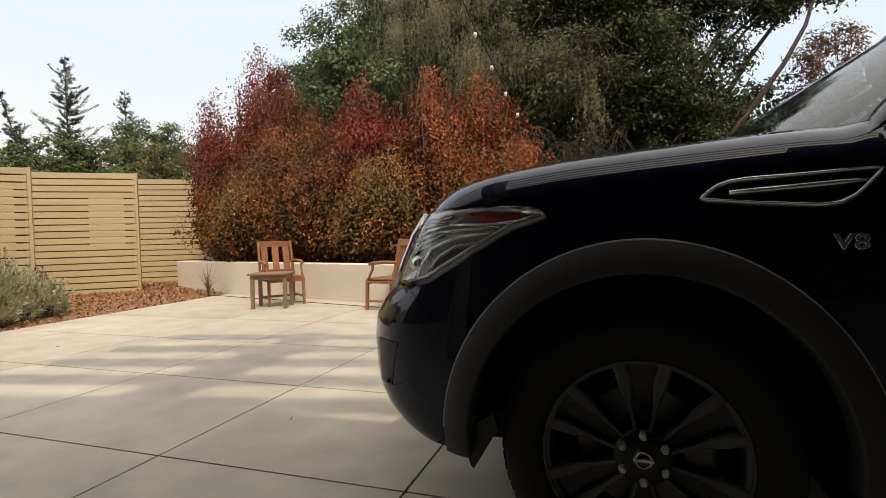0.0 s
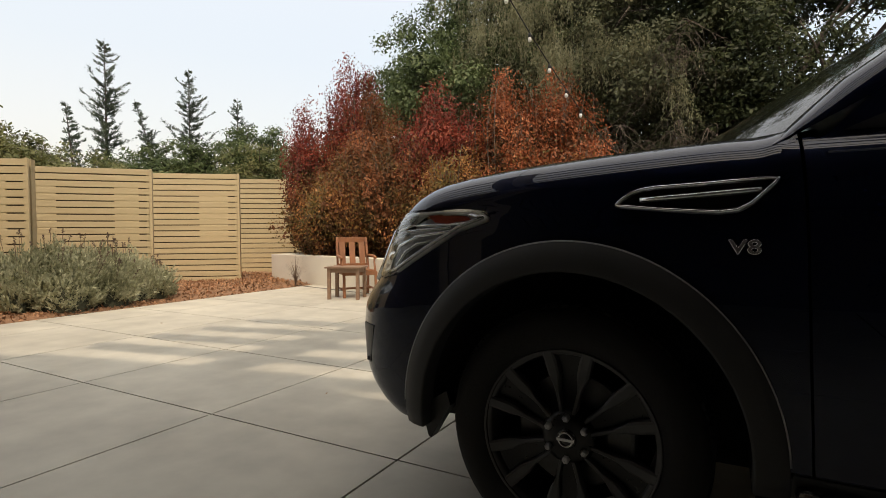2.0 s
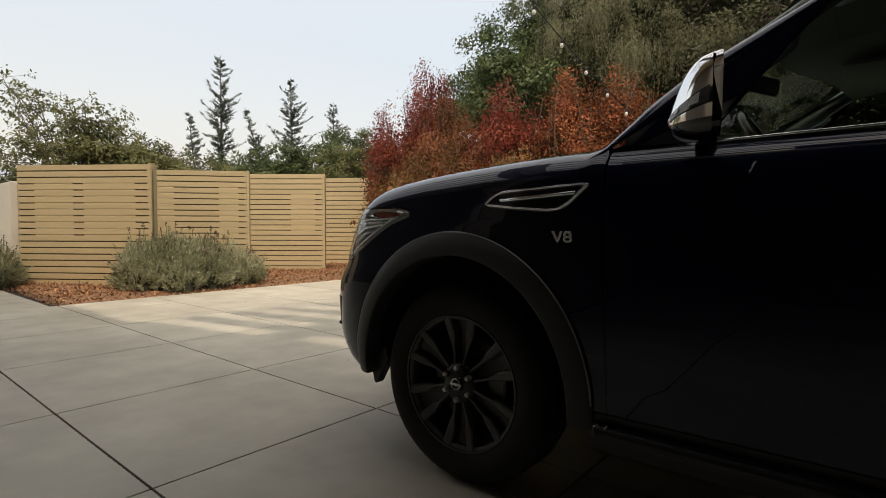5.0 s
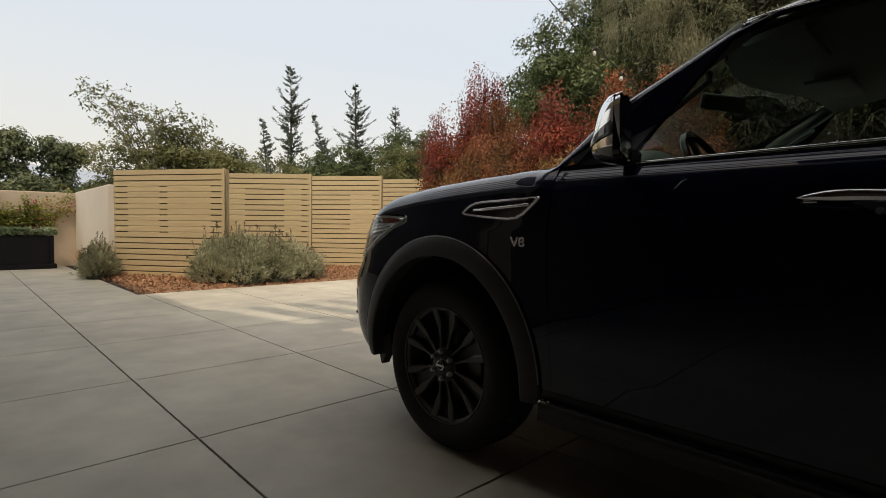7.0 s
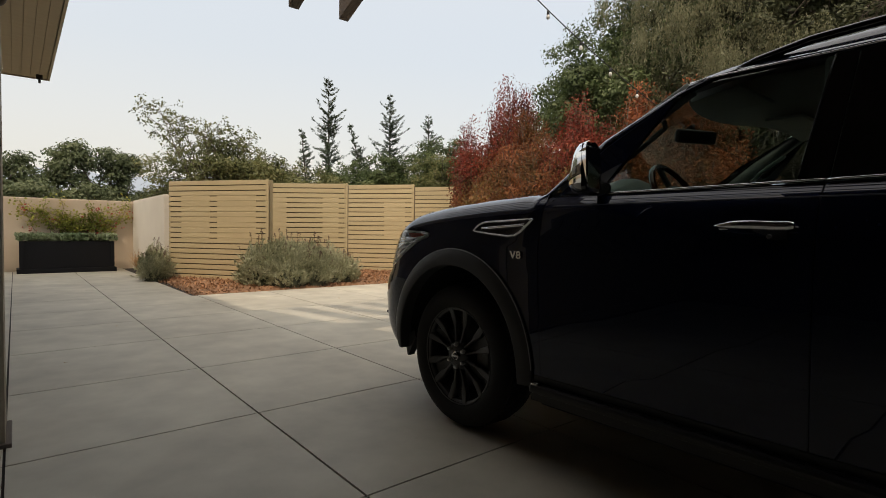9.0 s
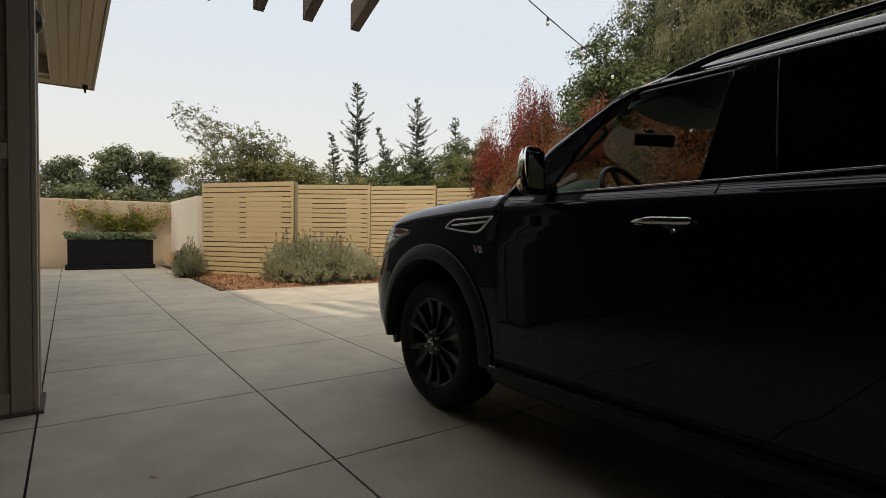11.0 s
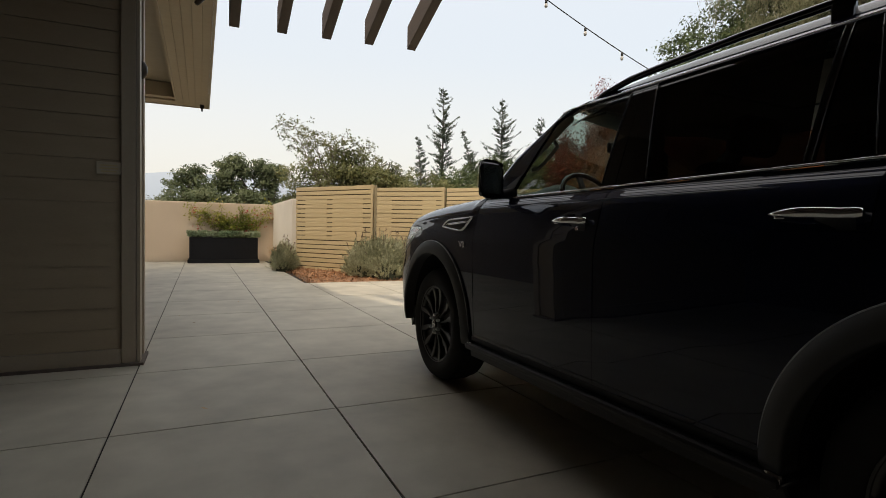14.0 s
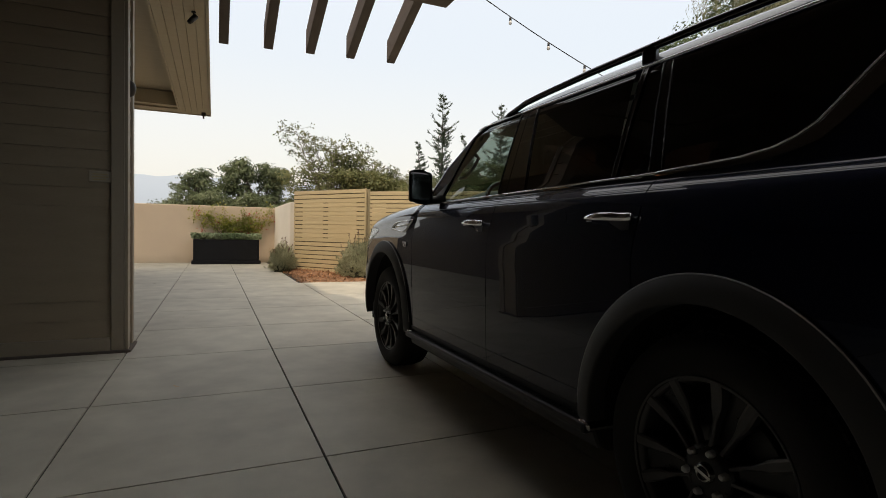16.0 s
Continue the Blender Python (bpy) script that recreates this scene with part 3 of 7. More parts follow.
for x0, y1 in ((-1.45, 3.0), (3.1, 3.0)):
    bm = bmesh.new()
    z0 = 3.86 + PITCH * (x0 + 1.45)
    slab(bm, x0, x0 + 0.30, 0.25, y1, z0, z0 + 0.56, bevel=0.012)
    for v in bm.verts:
        if v.co.y > y1 - 0.02 and v.co.z < z0 + 0.15:
            v.co.y -= 0.05
    part("cross_beam", bm, M_BEAM, pergola)
box_part("post", (5.8, 5.96, 2.68, 2.84, 0.0, 7.2), M_BEAM, pergola)
box_part("post", (5.8, 5.96, 0.40, 0.56, 0.0, 7.2), M_BEAM, pergola)

# ---- concrete slabs ----
XL = [-14.39, -12.85, -11.45, -10.07, -8.70, -7.35, -6.02, -4.70, -3.35, -1.945, -0.62, 0.67, 1.90, 3.15, 4.42, 5.7, 6.98, 8.26, 9.9]
YL = [-5.0, -4.0, -2.78, -1.56, -0.335, 0.872, 2.102, 3.311, 4.53, 5.75, 6.97, 8.19, 9.4]
slabs = thing("pavement", (0, 0, 0))
tagged(slabs, "pale grey-tan concrete drive scored into square slabs", "pavement", kind="structure")
GAP = 0.006
for i in range(len(XL) - 1):
    for j in range(len(YL) - 1):
        x0, x1, y0, y1 = XL[i], XL[i + 1], YL[j], YL[j + 1]
        if y0 > 2.05 and x1 < -6.9:
            continue
        if y0 < 2.02 < y1 and x0 < -6.9:
            y1 = 2.02 + GAP
            if x1 > -6.9:
                bm = bmesh.new()
                slab(bm, -6.9, x1 - GAP, 2.02, YL[j + 1] - GAP, -0.02, 0.0)
                part("slab", bm, M_CONCRETE, slabs)
        elif y0 > 2.05 and x0 < -6.9:
            x0 = -6.9 - GAP
        bm = bmesh.new()
        slab(bm, x0 + GAP, x1 - GAP, y0 + GAP, y1 - GAP, -0.02, 0.0)
        part("slab", bm, M_CONCRETE, slabs)

# ---- the car: front axle at x = 0, nose towards -x, left side at -y ----
car = thing("car", (0.293, 2.67, 0.0))
tagged(car, "dark blue full-size car with grey wheel flares, parked on concrete", "car")


def smooth_table(pts, lo, hi, n=600, width=9):
    t = np.linspace(lo, hi, n)
    p = np.array(pts, dtype=float)
    v = np.interp(t, p[:, 0], p[:, 1])
    k = np.hanning(width + 2)
    k /= k.sum()
    v = np.convolve(np.pad(v, len(k) // 2, mode="edge"), k, mode="valid")[:n]
    return lambda q: float(np.interp(q, t, v))


HALF = smooth_table([(0.2, 0.925), (0.32, 0.964), (0.42, 0.980), (0.55, 0.988), (0.75, 0.994), (0.95, 0.998), (1.06, 0.996), (1.13, 0.982), (1.19, 0.966), (1.240, 0.954), (1.260, 0.945), (1.280, 0.931), (1.296, 0.914), (1.307, 0.900), (1.316, 0.895), (1.335, 0.892), (1.55, 0.845), (1.73, 0.798), (1.755, 0.788), (1.772, 0.778), (1.785, 0.765), (1.794, 0.749), (1.800, 0.726), (1.9, 0.63)], 0.2, 1.9, 1700, 21)
SHOULDER = smooth_table([(-1.1, 0.85), (-0.95, 0.93), (-0.85, 1.025), (-0.78, 1.100), (-0.72, 1.158), (-0.66, 1.198), (-0.6, 1.226), (-0.5, 1.254), (-0.4, 1.273), (-0.21, 1.298), (0.0, 1.315), (0.16, 1.326), (0.4, 1.340), (0.58, 1.341), (0.7, 1.328), (5, 1.325)], -1.1, 5.0, 1500, 41)
NOSE = smooth_table([(0.3, -0.66), (0.35, -0.76), (0.41, -0.895), (0.47, -0.962), (0.53, -0.995), (0.6, -1.006), (0.7, -1.012), (0.78, -1.0), (0.84, -0.958), (0.88, -0.908), (0.97, -0.860), (1.1, -0.800), (1.18, -0.745), (1.3, -0.66)], 0.3, 1.3, 400, 25)
X0, POWER = -0.40, 3.5


def half_width(x, z):
    top = SHOULDER(x)
    q = z
    if z > 0.9 and z < top + 0.001 and x < 0.62:
        q = 0.9 + (z - 0.9) * (1.30 - 0.9) / (top - 0.9)
    elif x < 0.62 and z >= top:
        q = 1.30 + (z - top)
    near = min(1.0, max(0.0, (0.62 - x) / 0.12))
    q = z + (q - z) * near * near * (3 - 2 * near)
    w = HALF(q)
    if x < 0.62 and z > top - 0.13:
        # the fender rolls over into the bonnet
        b = min(1.0, max(0.0, (0.62 - x) / 0.12))
        b = b * b * (3 - 2 * b)
        u = min(1.0, max(0.0, (top - z) / 0.13))
        base = HALF(0.9 + (top - 0.13 - 0.9) * 0.4 / (top - 0.9))
        w = w * (1 - b) + (base - 0.008 * (1 - u) - 0.19 * (1 - math.sqrt(1 - (1 - u) ** 2))) * b
    if x < X0:
        k = min(1.0, (X0 - x) / (X0 - NOSE(z)))
        w *= max(0.0, 1 - k ** POWER) ** (1 / POWER)
    if x > 3.7:
        k = min(1.0, (x - 3.7) / 0.66)
        w *= max(0.0, 1 - k ** 3.5) ** (1 / 3.5) * 0.999 + 0.001
    return w


def skin(x, z, lift=0.0, side=-1):
    """A point of the car's side skin, lifted off it by some millimetres."""
    e = 0.004
    w = half_width(x, z)
    dx = (half_width(x + e, z) - half_width(x - e, z)) / (2 * e)
    dz = (half_width(x, z + e) - half_width(x, z - e)) / (2 * e)
    n = Vector((-dx, 1.0, -dz)).normalized()
    p = Vector((x, w, z)) + n * lift
    return Vector((p.x, p.y * side, p.z)), Vector((n.x, n.y * side, n.z))


def belt(x, z):
    """The window line rises gently to the rear."""
    return z + float(np.interp(x, (0.62, 0.95, 2.8, 3.3), (-0.008, -0.013, 0.004, 0.008))) if 1.31 < z < 1.36 and x > 0.61 else z


def panel(name, poly, mat, parent=None, label="", step=0.04, lift=0.0, flange=0.016, sides=(-1, 1), fine=(1.245, 1.255, 1.265, 1.275, 1.285, 1.292, 1.299, 1.306, 1.313), slope=0.0, tilt=0.0):
    """A panel cut out in side view and laid on the skin of the car, with its edge turned in."""
    obs = []
    poly = [(x, belt(x, z)) for x, z in poly]
    for side in sides:
        bm = bmesh.new()
        f = bm.faces.new([bm.verts.new((x, 0, z)) for x, z in poly])
        xs = [p[0] for p in poly]
        zs = [p[1] for p in poly]
        for axis, lo, hi in ((0, min(xs), max(xs)), (2, min(zs), max(zs))):
            q = math.floor(lo / step) * step + step
            while q < hi - 1e-4:
                co, no = Vector((0, 0, 0)), Vector((0, 0, 0))
                co[axis], no[axis] = q, 1.0
                bmesh.ops.bisect_plane(bm, geom=bm.verts[:] + bm.edges[:] + bm.faces[:], dist=1e-5, plane_co=co, plane_no=no)
                q += step
        for q in fine:
            if min(zs) < q < max(zs):
                bmesh.ops.bisect_plane(bm, geom=bm.verts[:] + bm.edges[:] + bm.faces[:], dist=1e-5, plane_co=(0, 0, q), plane_no=(0, 0, 1))
        bm.normal_update()
        want = Vector((0, side, 0))
        for fc in bm.faces:
            if fc.normal.dot(want) < 0:
                fc.normal_flip()
        rim = [e for e in bm.edges if e.is_boundary]
        norms = {}
        for v in bm.verts:
            p, n = skin(v.co.x, v.co.z, lift - slope * (max(xs) - v.co.x) - tilt * (v.co.z - min(zs)), side)
            v.co = p
            norms[v] = n
        if flange:
            r = bmesh.ops.extrude_edge_only(bm, edges=rim)
            for v in [g for g in r["geom"] if isinstance(g, bmesh.types.BMVert)]:
                near = min((e.other_vert(v) for e in v.link_edges if e.other_vert(v) in norms), key=lambda o: (o.co - v.co).length)
                v.co = v.co - norms[near] * flange
        bmesh.ops.triangulate(bm, faces=[fc for fc in bm.faces if len(fc.verts) > 4])
        bm.verts.index_update()
        normal_list = [None] * len(bm.verts)
        for v in bm.verts:
            normal_list[v.index] = tuple(norms[v]) if v in norms else (0.0, float(side), 0.0)
        me_ob = part(name, bm, mat, parent or car, label, smooth=True)
        if slope or tilt:
            for fc in me_ob.data.polygons:
                fc.use_smooth = False
        else:
            me_ob.data.normals_split_custom_set_from_vertices(normal_list)
        obs.append(me_ob)
    return obs


def arch(cx, cz, rx, rz, a0, a1, n=36):
    return [(cx + rx * math.cos(radians(a0 + (a1 - a0) * i / n)), cz + rz * math.sin(radians(a0 + (a1 - a0) * i / n))) for i in range(n + 1)]


def grid_surface(name, fn, nu, nv, mat, parent=None, label="", smooth=True, flip=False):
    bm = bmesh.new()
    vs = [[bm.verts.new(fn(i / nu, j / nv)) for j in range(nv + 1)] for i in range(nu + 1)]
    for i in range(nu):
        for j in range(nv):
            q = (vs[i][j], vs[i + 1][j], vs[i + 1][j + 1], vs[i][j + 1])
            bm.faces.new(q[::-1] if flip else q)
    return part(name, bm, mat, parent or car, label, smooth=smooth)


FW, RW = 0.0, 3.076
LAMP = [(-0.262, 1.107), (-0.260, 1.122), (-0.276, 1.136), (-0.33, 1.144), (-0.46, 1.146), (-0.585, 1.143), (-0.70, 1.127), (-0.755, 1.097), (-0.80, 1.0), (-0.815, 0.915), (-0.72, 0.898), (-0.635, 0.918), (-0.50, 0.995), (-0.36, 1.075)]


def grown(poly, d):
    """The outline moved outwards by d."""
    out = []
    n = len(poly)
    area = sum(poly[i][0] * poly[(i + 1) % n][1] - poly[(i + 1) % n][0] * poly[i][1] for i in range(n))
    s = 1 if area > 0 else -1
    for i in range(n):
        a, b, c = Vector(poly[i - 1]), Vector(poly[i]), Vector(poly[(i + 1) % n])
        n1 = Vector(((b - a).y, -(b - a).x)).normalized() * s
        n2 = Vector(((c - b).y, -(c - b).x)).normalized() * s
        m = (n1 + n2)
        m = m / max(m.length_squared / 2, 0.5)
        out.append(tuple(b + m * d))
    return out


lamp_edge = grown(LAMP, 0.006)
# front fender
top_line = [(x, SHOULDER(x) - 0.002) for x in np.linspace(-0.74, 0.60, 36)]
fender = [lamp_edge[10], lamp_edge[11], lamp_edge[12], lamp_edge[13], lamp_edge[0], lamp_edge[1], lamp_edge[2], lamp_edge[3], lamp_edge[4], lamp_edge[5], lamp_edge[6]] + top_line + [(0.612, 1.15), (0.62, 0.9), (0.636, 0.44)] + arch(FW, 0.43, 0.585, 0.605, 1, 150, 44)
panel("front_fender", fender, M_PAINT, step=0.018, fine=())
# doors
panel("front_door", [(0.644, 0.44), (0.628, 0.9), (0.620, 1.15), (0.612, 1.322), (1.742, 1.322), (1.742, 0.44)][::-1], M_PAINT)
panel("rear_door", [(1.749, 0.44), (1.749, 1.322), (2.782, 1.322), (2.775, 1.02)] + [p for p in arch(RW, 0.43, 0.555, 0.572, 178, 122, 18)][::-1] + [(2.50, 0.44)], M_PAINT)
# rear quarter
panel("rear_quarter", [(2.789, 1.322), (3.19, 1.326), (3.29, 1.395), (3.43, 1.56), (3.60, 1.76), (4.05, 1.76), (4.27, 1.33), (4.30, 0.95), (4.28, 0.55), (3.72, 0.44)] + arch(RW, 0.43, 0.555, 0.572, 0, 121, 36) + [(2.782, 1.03)], M_PAINT)
# rocker sill
panel("sill", [(0.56, 0.30), (0.60, 0.435), (2.55, 0.435), (2.60, 0.30)], M_TRIMBLACK)
# roof side rail and windscreen pillar
panel("roof_side_rail", [(0.655, 1.318), (0.757, 1.412), (0.888, 1.526), (1.048, 1.622), (1.202, 1.714), (1.315, 1.757), (1.41, 1.785), (1.5, 1.797), (3.95, 1.798), (4.05, 1.766), (1.285, 1.766), (1.235, 1.752), (1.10, 1.59), (0.90, 1.345)], M_PAINT)
PILLAR = [(0.545, 1.296), (0.585, 1.318), (0.757, 1.414), (0.888, 1.528), (1.048, 1.624), (1.202, 1.716), (1.315, 1.759), (1.41, 1.780)]


def pillar_roll(side):
    """The windscreen pillar's rounded outer edge, which turns in towards the glass."""
    xs = np.array(PILLAR)
    ln = np.concatenate([[0], np.cumsum(np.hypot(*np.diff(xs, axis=0).T))])

    def at(i, j):
        s = ln[-1] * i
        x, z = float(np.interp(s, ln, xs[:, 0])), float(np.interp(s, ln, xs[:, 1]))
        s0, s1 = max(0, s - 0.06), min(ln[-1], s + 0.06)
        d = Vector((np.interp(s1, ln, xs[:, 0]) - np.interp(s0, ln, xs[:, 0]), 0, np.interp(s1, ln, xs[:, 1]) - np.interp(s0, ln, xs[:, 1]))).normalized()
        up = Vector((-d.z, 0, d.x))
        a = radians(88) * j
        r = float(np.interp(i, (0.0, 0.06, 0.24, 0.5, 1.0), (0.012, 0.036, 0.084, 0.062, 0.024)))
        return skin(x, z, 0.001, side)[0] + up * (r * math.sin(a)) + Vector((0, -side * 0.11 * (1 - math.cos(a)), 0))
    return at


for side in (-1, 1):
    grid_surface("windscreen_pillar", pillar_roll(side), 36, 18, M_PAINT, flip=side > 0)
# glass and its black frames
panel("mirror_sail", [(0.885, 1.335), (0.70, 1.336), (0.985, 1.45)], M_TRIMBLACK, lift=0.006)
panel("side_glass", [(0.90, 1.338), (1.10, 1.59), (1.235, 1.75), (1.285, 1.764), (1.735, 1.766), (1.668, 1.338)], M_GLASS, lift=-0.006, flange=0)
panel("door_pillar", [(1.664, 1.336), (1.733, 1.768), (1.800, 1.768), (1.752, 1.336)], M_GLOSSBLACK, lift=-0.002)
panel("door_pillar", [(1.758, 1.336), (1.806, 1.768), (1.882, 1.768), (1.93, 1.336)][::-1], M_GLOSSBLACK, lift=-0.002)
panel("rear_side_glass", [(1.928, 1.338), (1.882, 1.766), (2.555, 1.766), (2.555, 1.338)], M_GLASS_DARK, lift=-0.006, flange=0)
panel("window_divider", [(2.553, 1.337), (2.60, 1.766), (2.625, 1.766), (2.578, 1.337)], M_GLOSSBLACK, lift=0.0)
panel("rear_side_glass", [(2.577, 1.338), (2.624, 1.766), (2.70, 1.766), (2.745, 1.338)], M_GLASS_DARK, lift=-0.006, flange=0)
panel("door_pillar", [(2.743, 1.336), (2.698, 1.768), (2.735, 1.768), (2.79, 1.336)], M_GLOSSBLACK, lift=-0.002)
panel("quarter_glass", [(2.80, 1.34), (2.742, 1.764), (3.597, 1.764), (3.432, 1.56), (3.292, 1.40), (3.20, 1.338)], M_GLASS_DARK, lift=-0.004, flange=0)
# chrome belt strip, which kicks up at the rear
def strip_on_skin(name, pts, radius, mat, parent, side, lift, label=""):
    bm = bmesh.new()
    fine = []
    for (x0, z0), (x1, z1) in zip(pts, pts[1:]):
        k = max(1, int(math.hypot(x1 - x0, z1 - z0) / 0.05))
        fine += [(x0 + (x1 - x0) * i / k, z0 + (z1 - z0) * i / k) for i in range(k)]
    fine.append(pts[-1])
    tube(bm, [skin(x, z, lift, side)[0] for x, z in fine], radius, 10)
    return part(name, bm, mat, parent, label, smooth=True)


for side in (-1, 1):
    strip_on_skin("belt_strip", [(0.93, belt(0.93, 1.330)), (1.745, belt(1.745, 1.330))], 0.0052, M_CHROME, car, side, 0.003, "chrome window strip")
    strip_on_skin("belt_strip", [(1.752, belt(1.752, 1.330)), (2.785, belt(2.785, 1.330))], 0.0052, M_CHROME, car, side, 0.003, "chrome window strip")
    strip_on_skin("belt_strip", [(2.792, belt(2.79, 1.333)), (3.10, 1.350), (3.20, 1.367), (3.25, 1.387), (3.302, 1.418), (3.442, 1.574), (3.602, 1.764)], 0.003, M_CHROME, car, side, 0.008, "bright chrome edge that kicks up behind the window")
    panel("kick_up_band", [(2.792, 1.327), (2.792, 1.331), (3.10, 1.348), (3.20, 1.364), (3.25, 1.384), (3.302, 1.414), (3.442, 1.570), (3.602, 1.762), (3.67, 1.762), (3.51, 1.562), (3.365, 1.414), (3.315, 1.372), (3.26, 1.346), (3.18, 1.331), (3.05, 1.322)], M_CHROME_DARK, label="chrome band behind the window, dark reflection put into its colour", lift=0.005, sides=(side,), fine=())
    strip_on_skin("drip_strip", [(1.24, 1.760), (1.30, 1.769), (3.9, 1.771)], 0.0035, M_CHROME, car, side, 0.003, "thin bright strip over the windows")
    for pts in ([(2.555, 1.345), (2.600, 1.76)], [(2.579, 1.345), (2.625, 1.76)], [(2.745, 1.345), (2.70, 1.76)], [(2.80, 1.352), (2.745, 1.755)], [(1.668, 1.345), (1.735, 1.76)], [(1.93, 1.35), (1.884, 1.76)]):
        strip_on_skin("window_seal", pts, 0.0022, M_GLOSSBLACK, car, side, 0.001)


# front bumper: rows wrapped round the nose from one wheel arch to the other
def bumper_edge(z):
    if z < 0.43:
        return -0.585
    x = -0.585 * math.sqrt(max(0.0, 1 - ((z - 0.43) / 0.605) ** 2))
    if z > 0.7325:
        k = min(1.0, (z - 0.7325) / (0.890 - 0.7325))
        return -0.5066 * (1 - k) - 0.722 * k
    return x


def wrapped_normal(p):
    def field(q):
        k = max(0.0, (X0 - q.x) / (X0 - NOSE(q.z)))
        return k ** POWER + (abs(q.y) / HALF(q.z)) ** POWER
    e = 0.006
    return Vector([field(p + d) - field(p - d) for d in (Vector((e, 0, 0)), Vector((0, e, 0)), Vector((0, 0, e * 1.0)))]).normalized()


def wrapped(z, t, start, lift=0.0):
    """t from 0 to 1 runs round the nose from the left side at x = start to the right."""
    nose = NOSE(z)
    w = HALF(z if z < 0.9 else 0.9 + (z - 0.9) * 1.5)
    k0 = min(0.9999, (X0 - start) / (X0 - nose))
    a0 = math.asin(max(0.0, 1 - k0 ** POWER) ** 0.5)
    a = a0 * (1 - 2 * t)
    v = w * abs(math.sin(a)) ** (2 / POWER) * (1 if a > 0 else -1)
    x = X0 - (X0 - nose) * abs(math.cos(a)) ** (2 / POWER)
    p = Vector((x, -v, z))
    return p + Vector((x - X0, -v * 0.35, 0)).normalized() * lift


BZ = [0.385, 0.40, 0.43, 0.48, 0.54, 0.60, 0.66, 0.72, 0.78, 0.83, 0.87, 0.888, 0.895]
bumper = grid_surface("front_bumper", lambda i, j: wrapped(float(np.interp(i, np.linspace(0, 1, len(BZ)), BZ)), j, bumper_edge(float(np.interp(i, np.linspace(0, 1, len(BZ)), BZ)))), 48, 120, M_PAINT, flip=True)
want = [wrapped_normal(v.co) for v in bumper.data.vertices]
if sum(f.normal.dot(want[f.vertices[0]]) for f in bumper.data.polygons) < 0:
    bumper.data.flip_normals()
bumper.data.normals_split_custom_set_from_vertices([tuple(n) for n in want])
# a ledge between bumper and lamps, then the grille between the lamps
grid_surface("grille", lambda i, j: wrapped(0.89 + 0.24 * i, j, -0.80 + 0.05 * i) + Vector((0.012, 0, 0)), 12, 60, M_GLOSSBLACK, flip=True)
for side in (-1, 1):
    bm = bmesh.new()
    pts = [wrapped(z, 0.035, -0.79 + 0.09 * (z - 0.9) / 0.24, -0.004) for z in (1.135, 1.06, 0.96, 0.875)]
    tube(bm, [(q.x, q.y * -side, q.z) for q in pts], [0.016, 0.02, 0.02, 0.018], 8)
    part("grille_surround", bm, M_CHROME_SOFT, car, "satin chrome grille surround", smooth=True)
    # lamp slot low in the bumper
    bm = bmesh.new()
    vs = []
    for z, t0, t1, lift in ((0.555, 0.135, 0.20, 0.003), (0.71, 0.115, 0.20, 0.003)):
        vs.append([wrapped(z, t0 + (t1 - t0) * k / 6, bumper_edge(z), lift) for k in range(7)])
    lo, hi = ([bm.verts.new((p.x, p.y * -side, p.z)) for p in row] for row in vs)
    for k in range(6):
        bm.faces.new((lo[k], lo[k + 1], hi[k + 1], hi[k]))
    part("fog_lamp_recess", bm, M_TRIMBLACK, car)
    bm = bmesh.new()
    p = wrapped(0.575, 0.155, bumper_edge(0.575), 0.006)
    slab(bm, p.x + 0.004, p.x + 0.07, -0.012, 0.012, 0.56, 0.578, bevel=0.005)
    bmesh.ops.translate(bm, verts=bm.verts, vec=(0, p.y * -side, 0))
    part("fog_lamp_blade", bm, M_TRIMBLACK, car)

# bonnet
CREST = 0.898


def bonnet(i, j):
    v = -CREST + 2 * CREST * j
    q = abs(v) / CREST
    front = -0.82 + 0.10 * q ** 2
    cowl = 0.60 - 0.38 * (1 - q ** 2.2)
    x = front + (cowl - front) * i
    z = SHOULDER(x + 0.10 * (1 - q * q) * min(1.0, max(0.0, -x))) + 0.022 * (1 - q ** 2.5)
    w = half_width(x, SHOULDER(x) - 0.001)
    return (x, v / CREST * w, z)


grid_surface("bonnet", bonnet, 44, 60, M_PAINT)
grid_surface("cowl", lambda i, j: (0.19 + 0.10 * i + 0.38 * abs(2 * j - 1) ** 2.2, -0.86 + 1.72 * j, 1.320 + 0.02 * i), 3, 20, M_TRIMBLACK)
# windscreen
grid_surface("windscreen", lambda i, j: ((0.20 + 0.77 * i) + (0.37 - 0.14 * i) * abs(2 * j - 1) ** 2.2, (-0.865 + 0.105 * i) * (1 - 2 * j), 1.335 + 0.475 * i - (0.008 + 0.05 * i) * abs(2 * j - 1) ** 2), 12, 24, M_GLASS)


# roof
def roof_fn(i, j):
    q = abs(2 * j - 1)
    x = 0.96 + 0.23 * q ** 2 + (3.19 - 0.23 * q ** 2) * i
    zc = 1.812 + 0.085 * math.sin(min(1.0, max(0.0, x - 0.96) / 1.1) * math.pi / 2) - 0.09 * max(0, (x - 3.2)) ** 1.5
    ze = 1.798 - 0.05 * (max(0.0, 1.42 - x) / 0.23) ** 2
    z = ze + (zc - ze) * (1 - q ** 9)
    return (x, (2 * j - 1) * 0.730, z)


grid_surface("roof", roof_fn, 30, 36, M_PAINT)
grid_surface("headliner", lambda i, j: (lambda p: (p[0] + 0.02, p[1] * 0.97, p[2] - 0.045))(roof_fn(i, j)), 12, 14, M_HEADLINER)
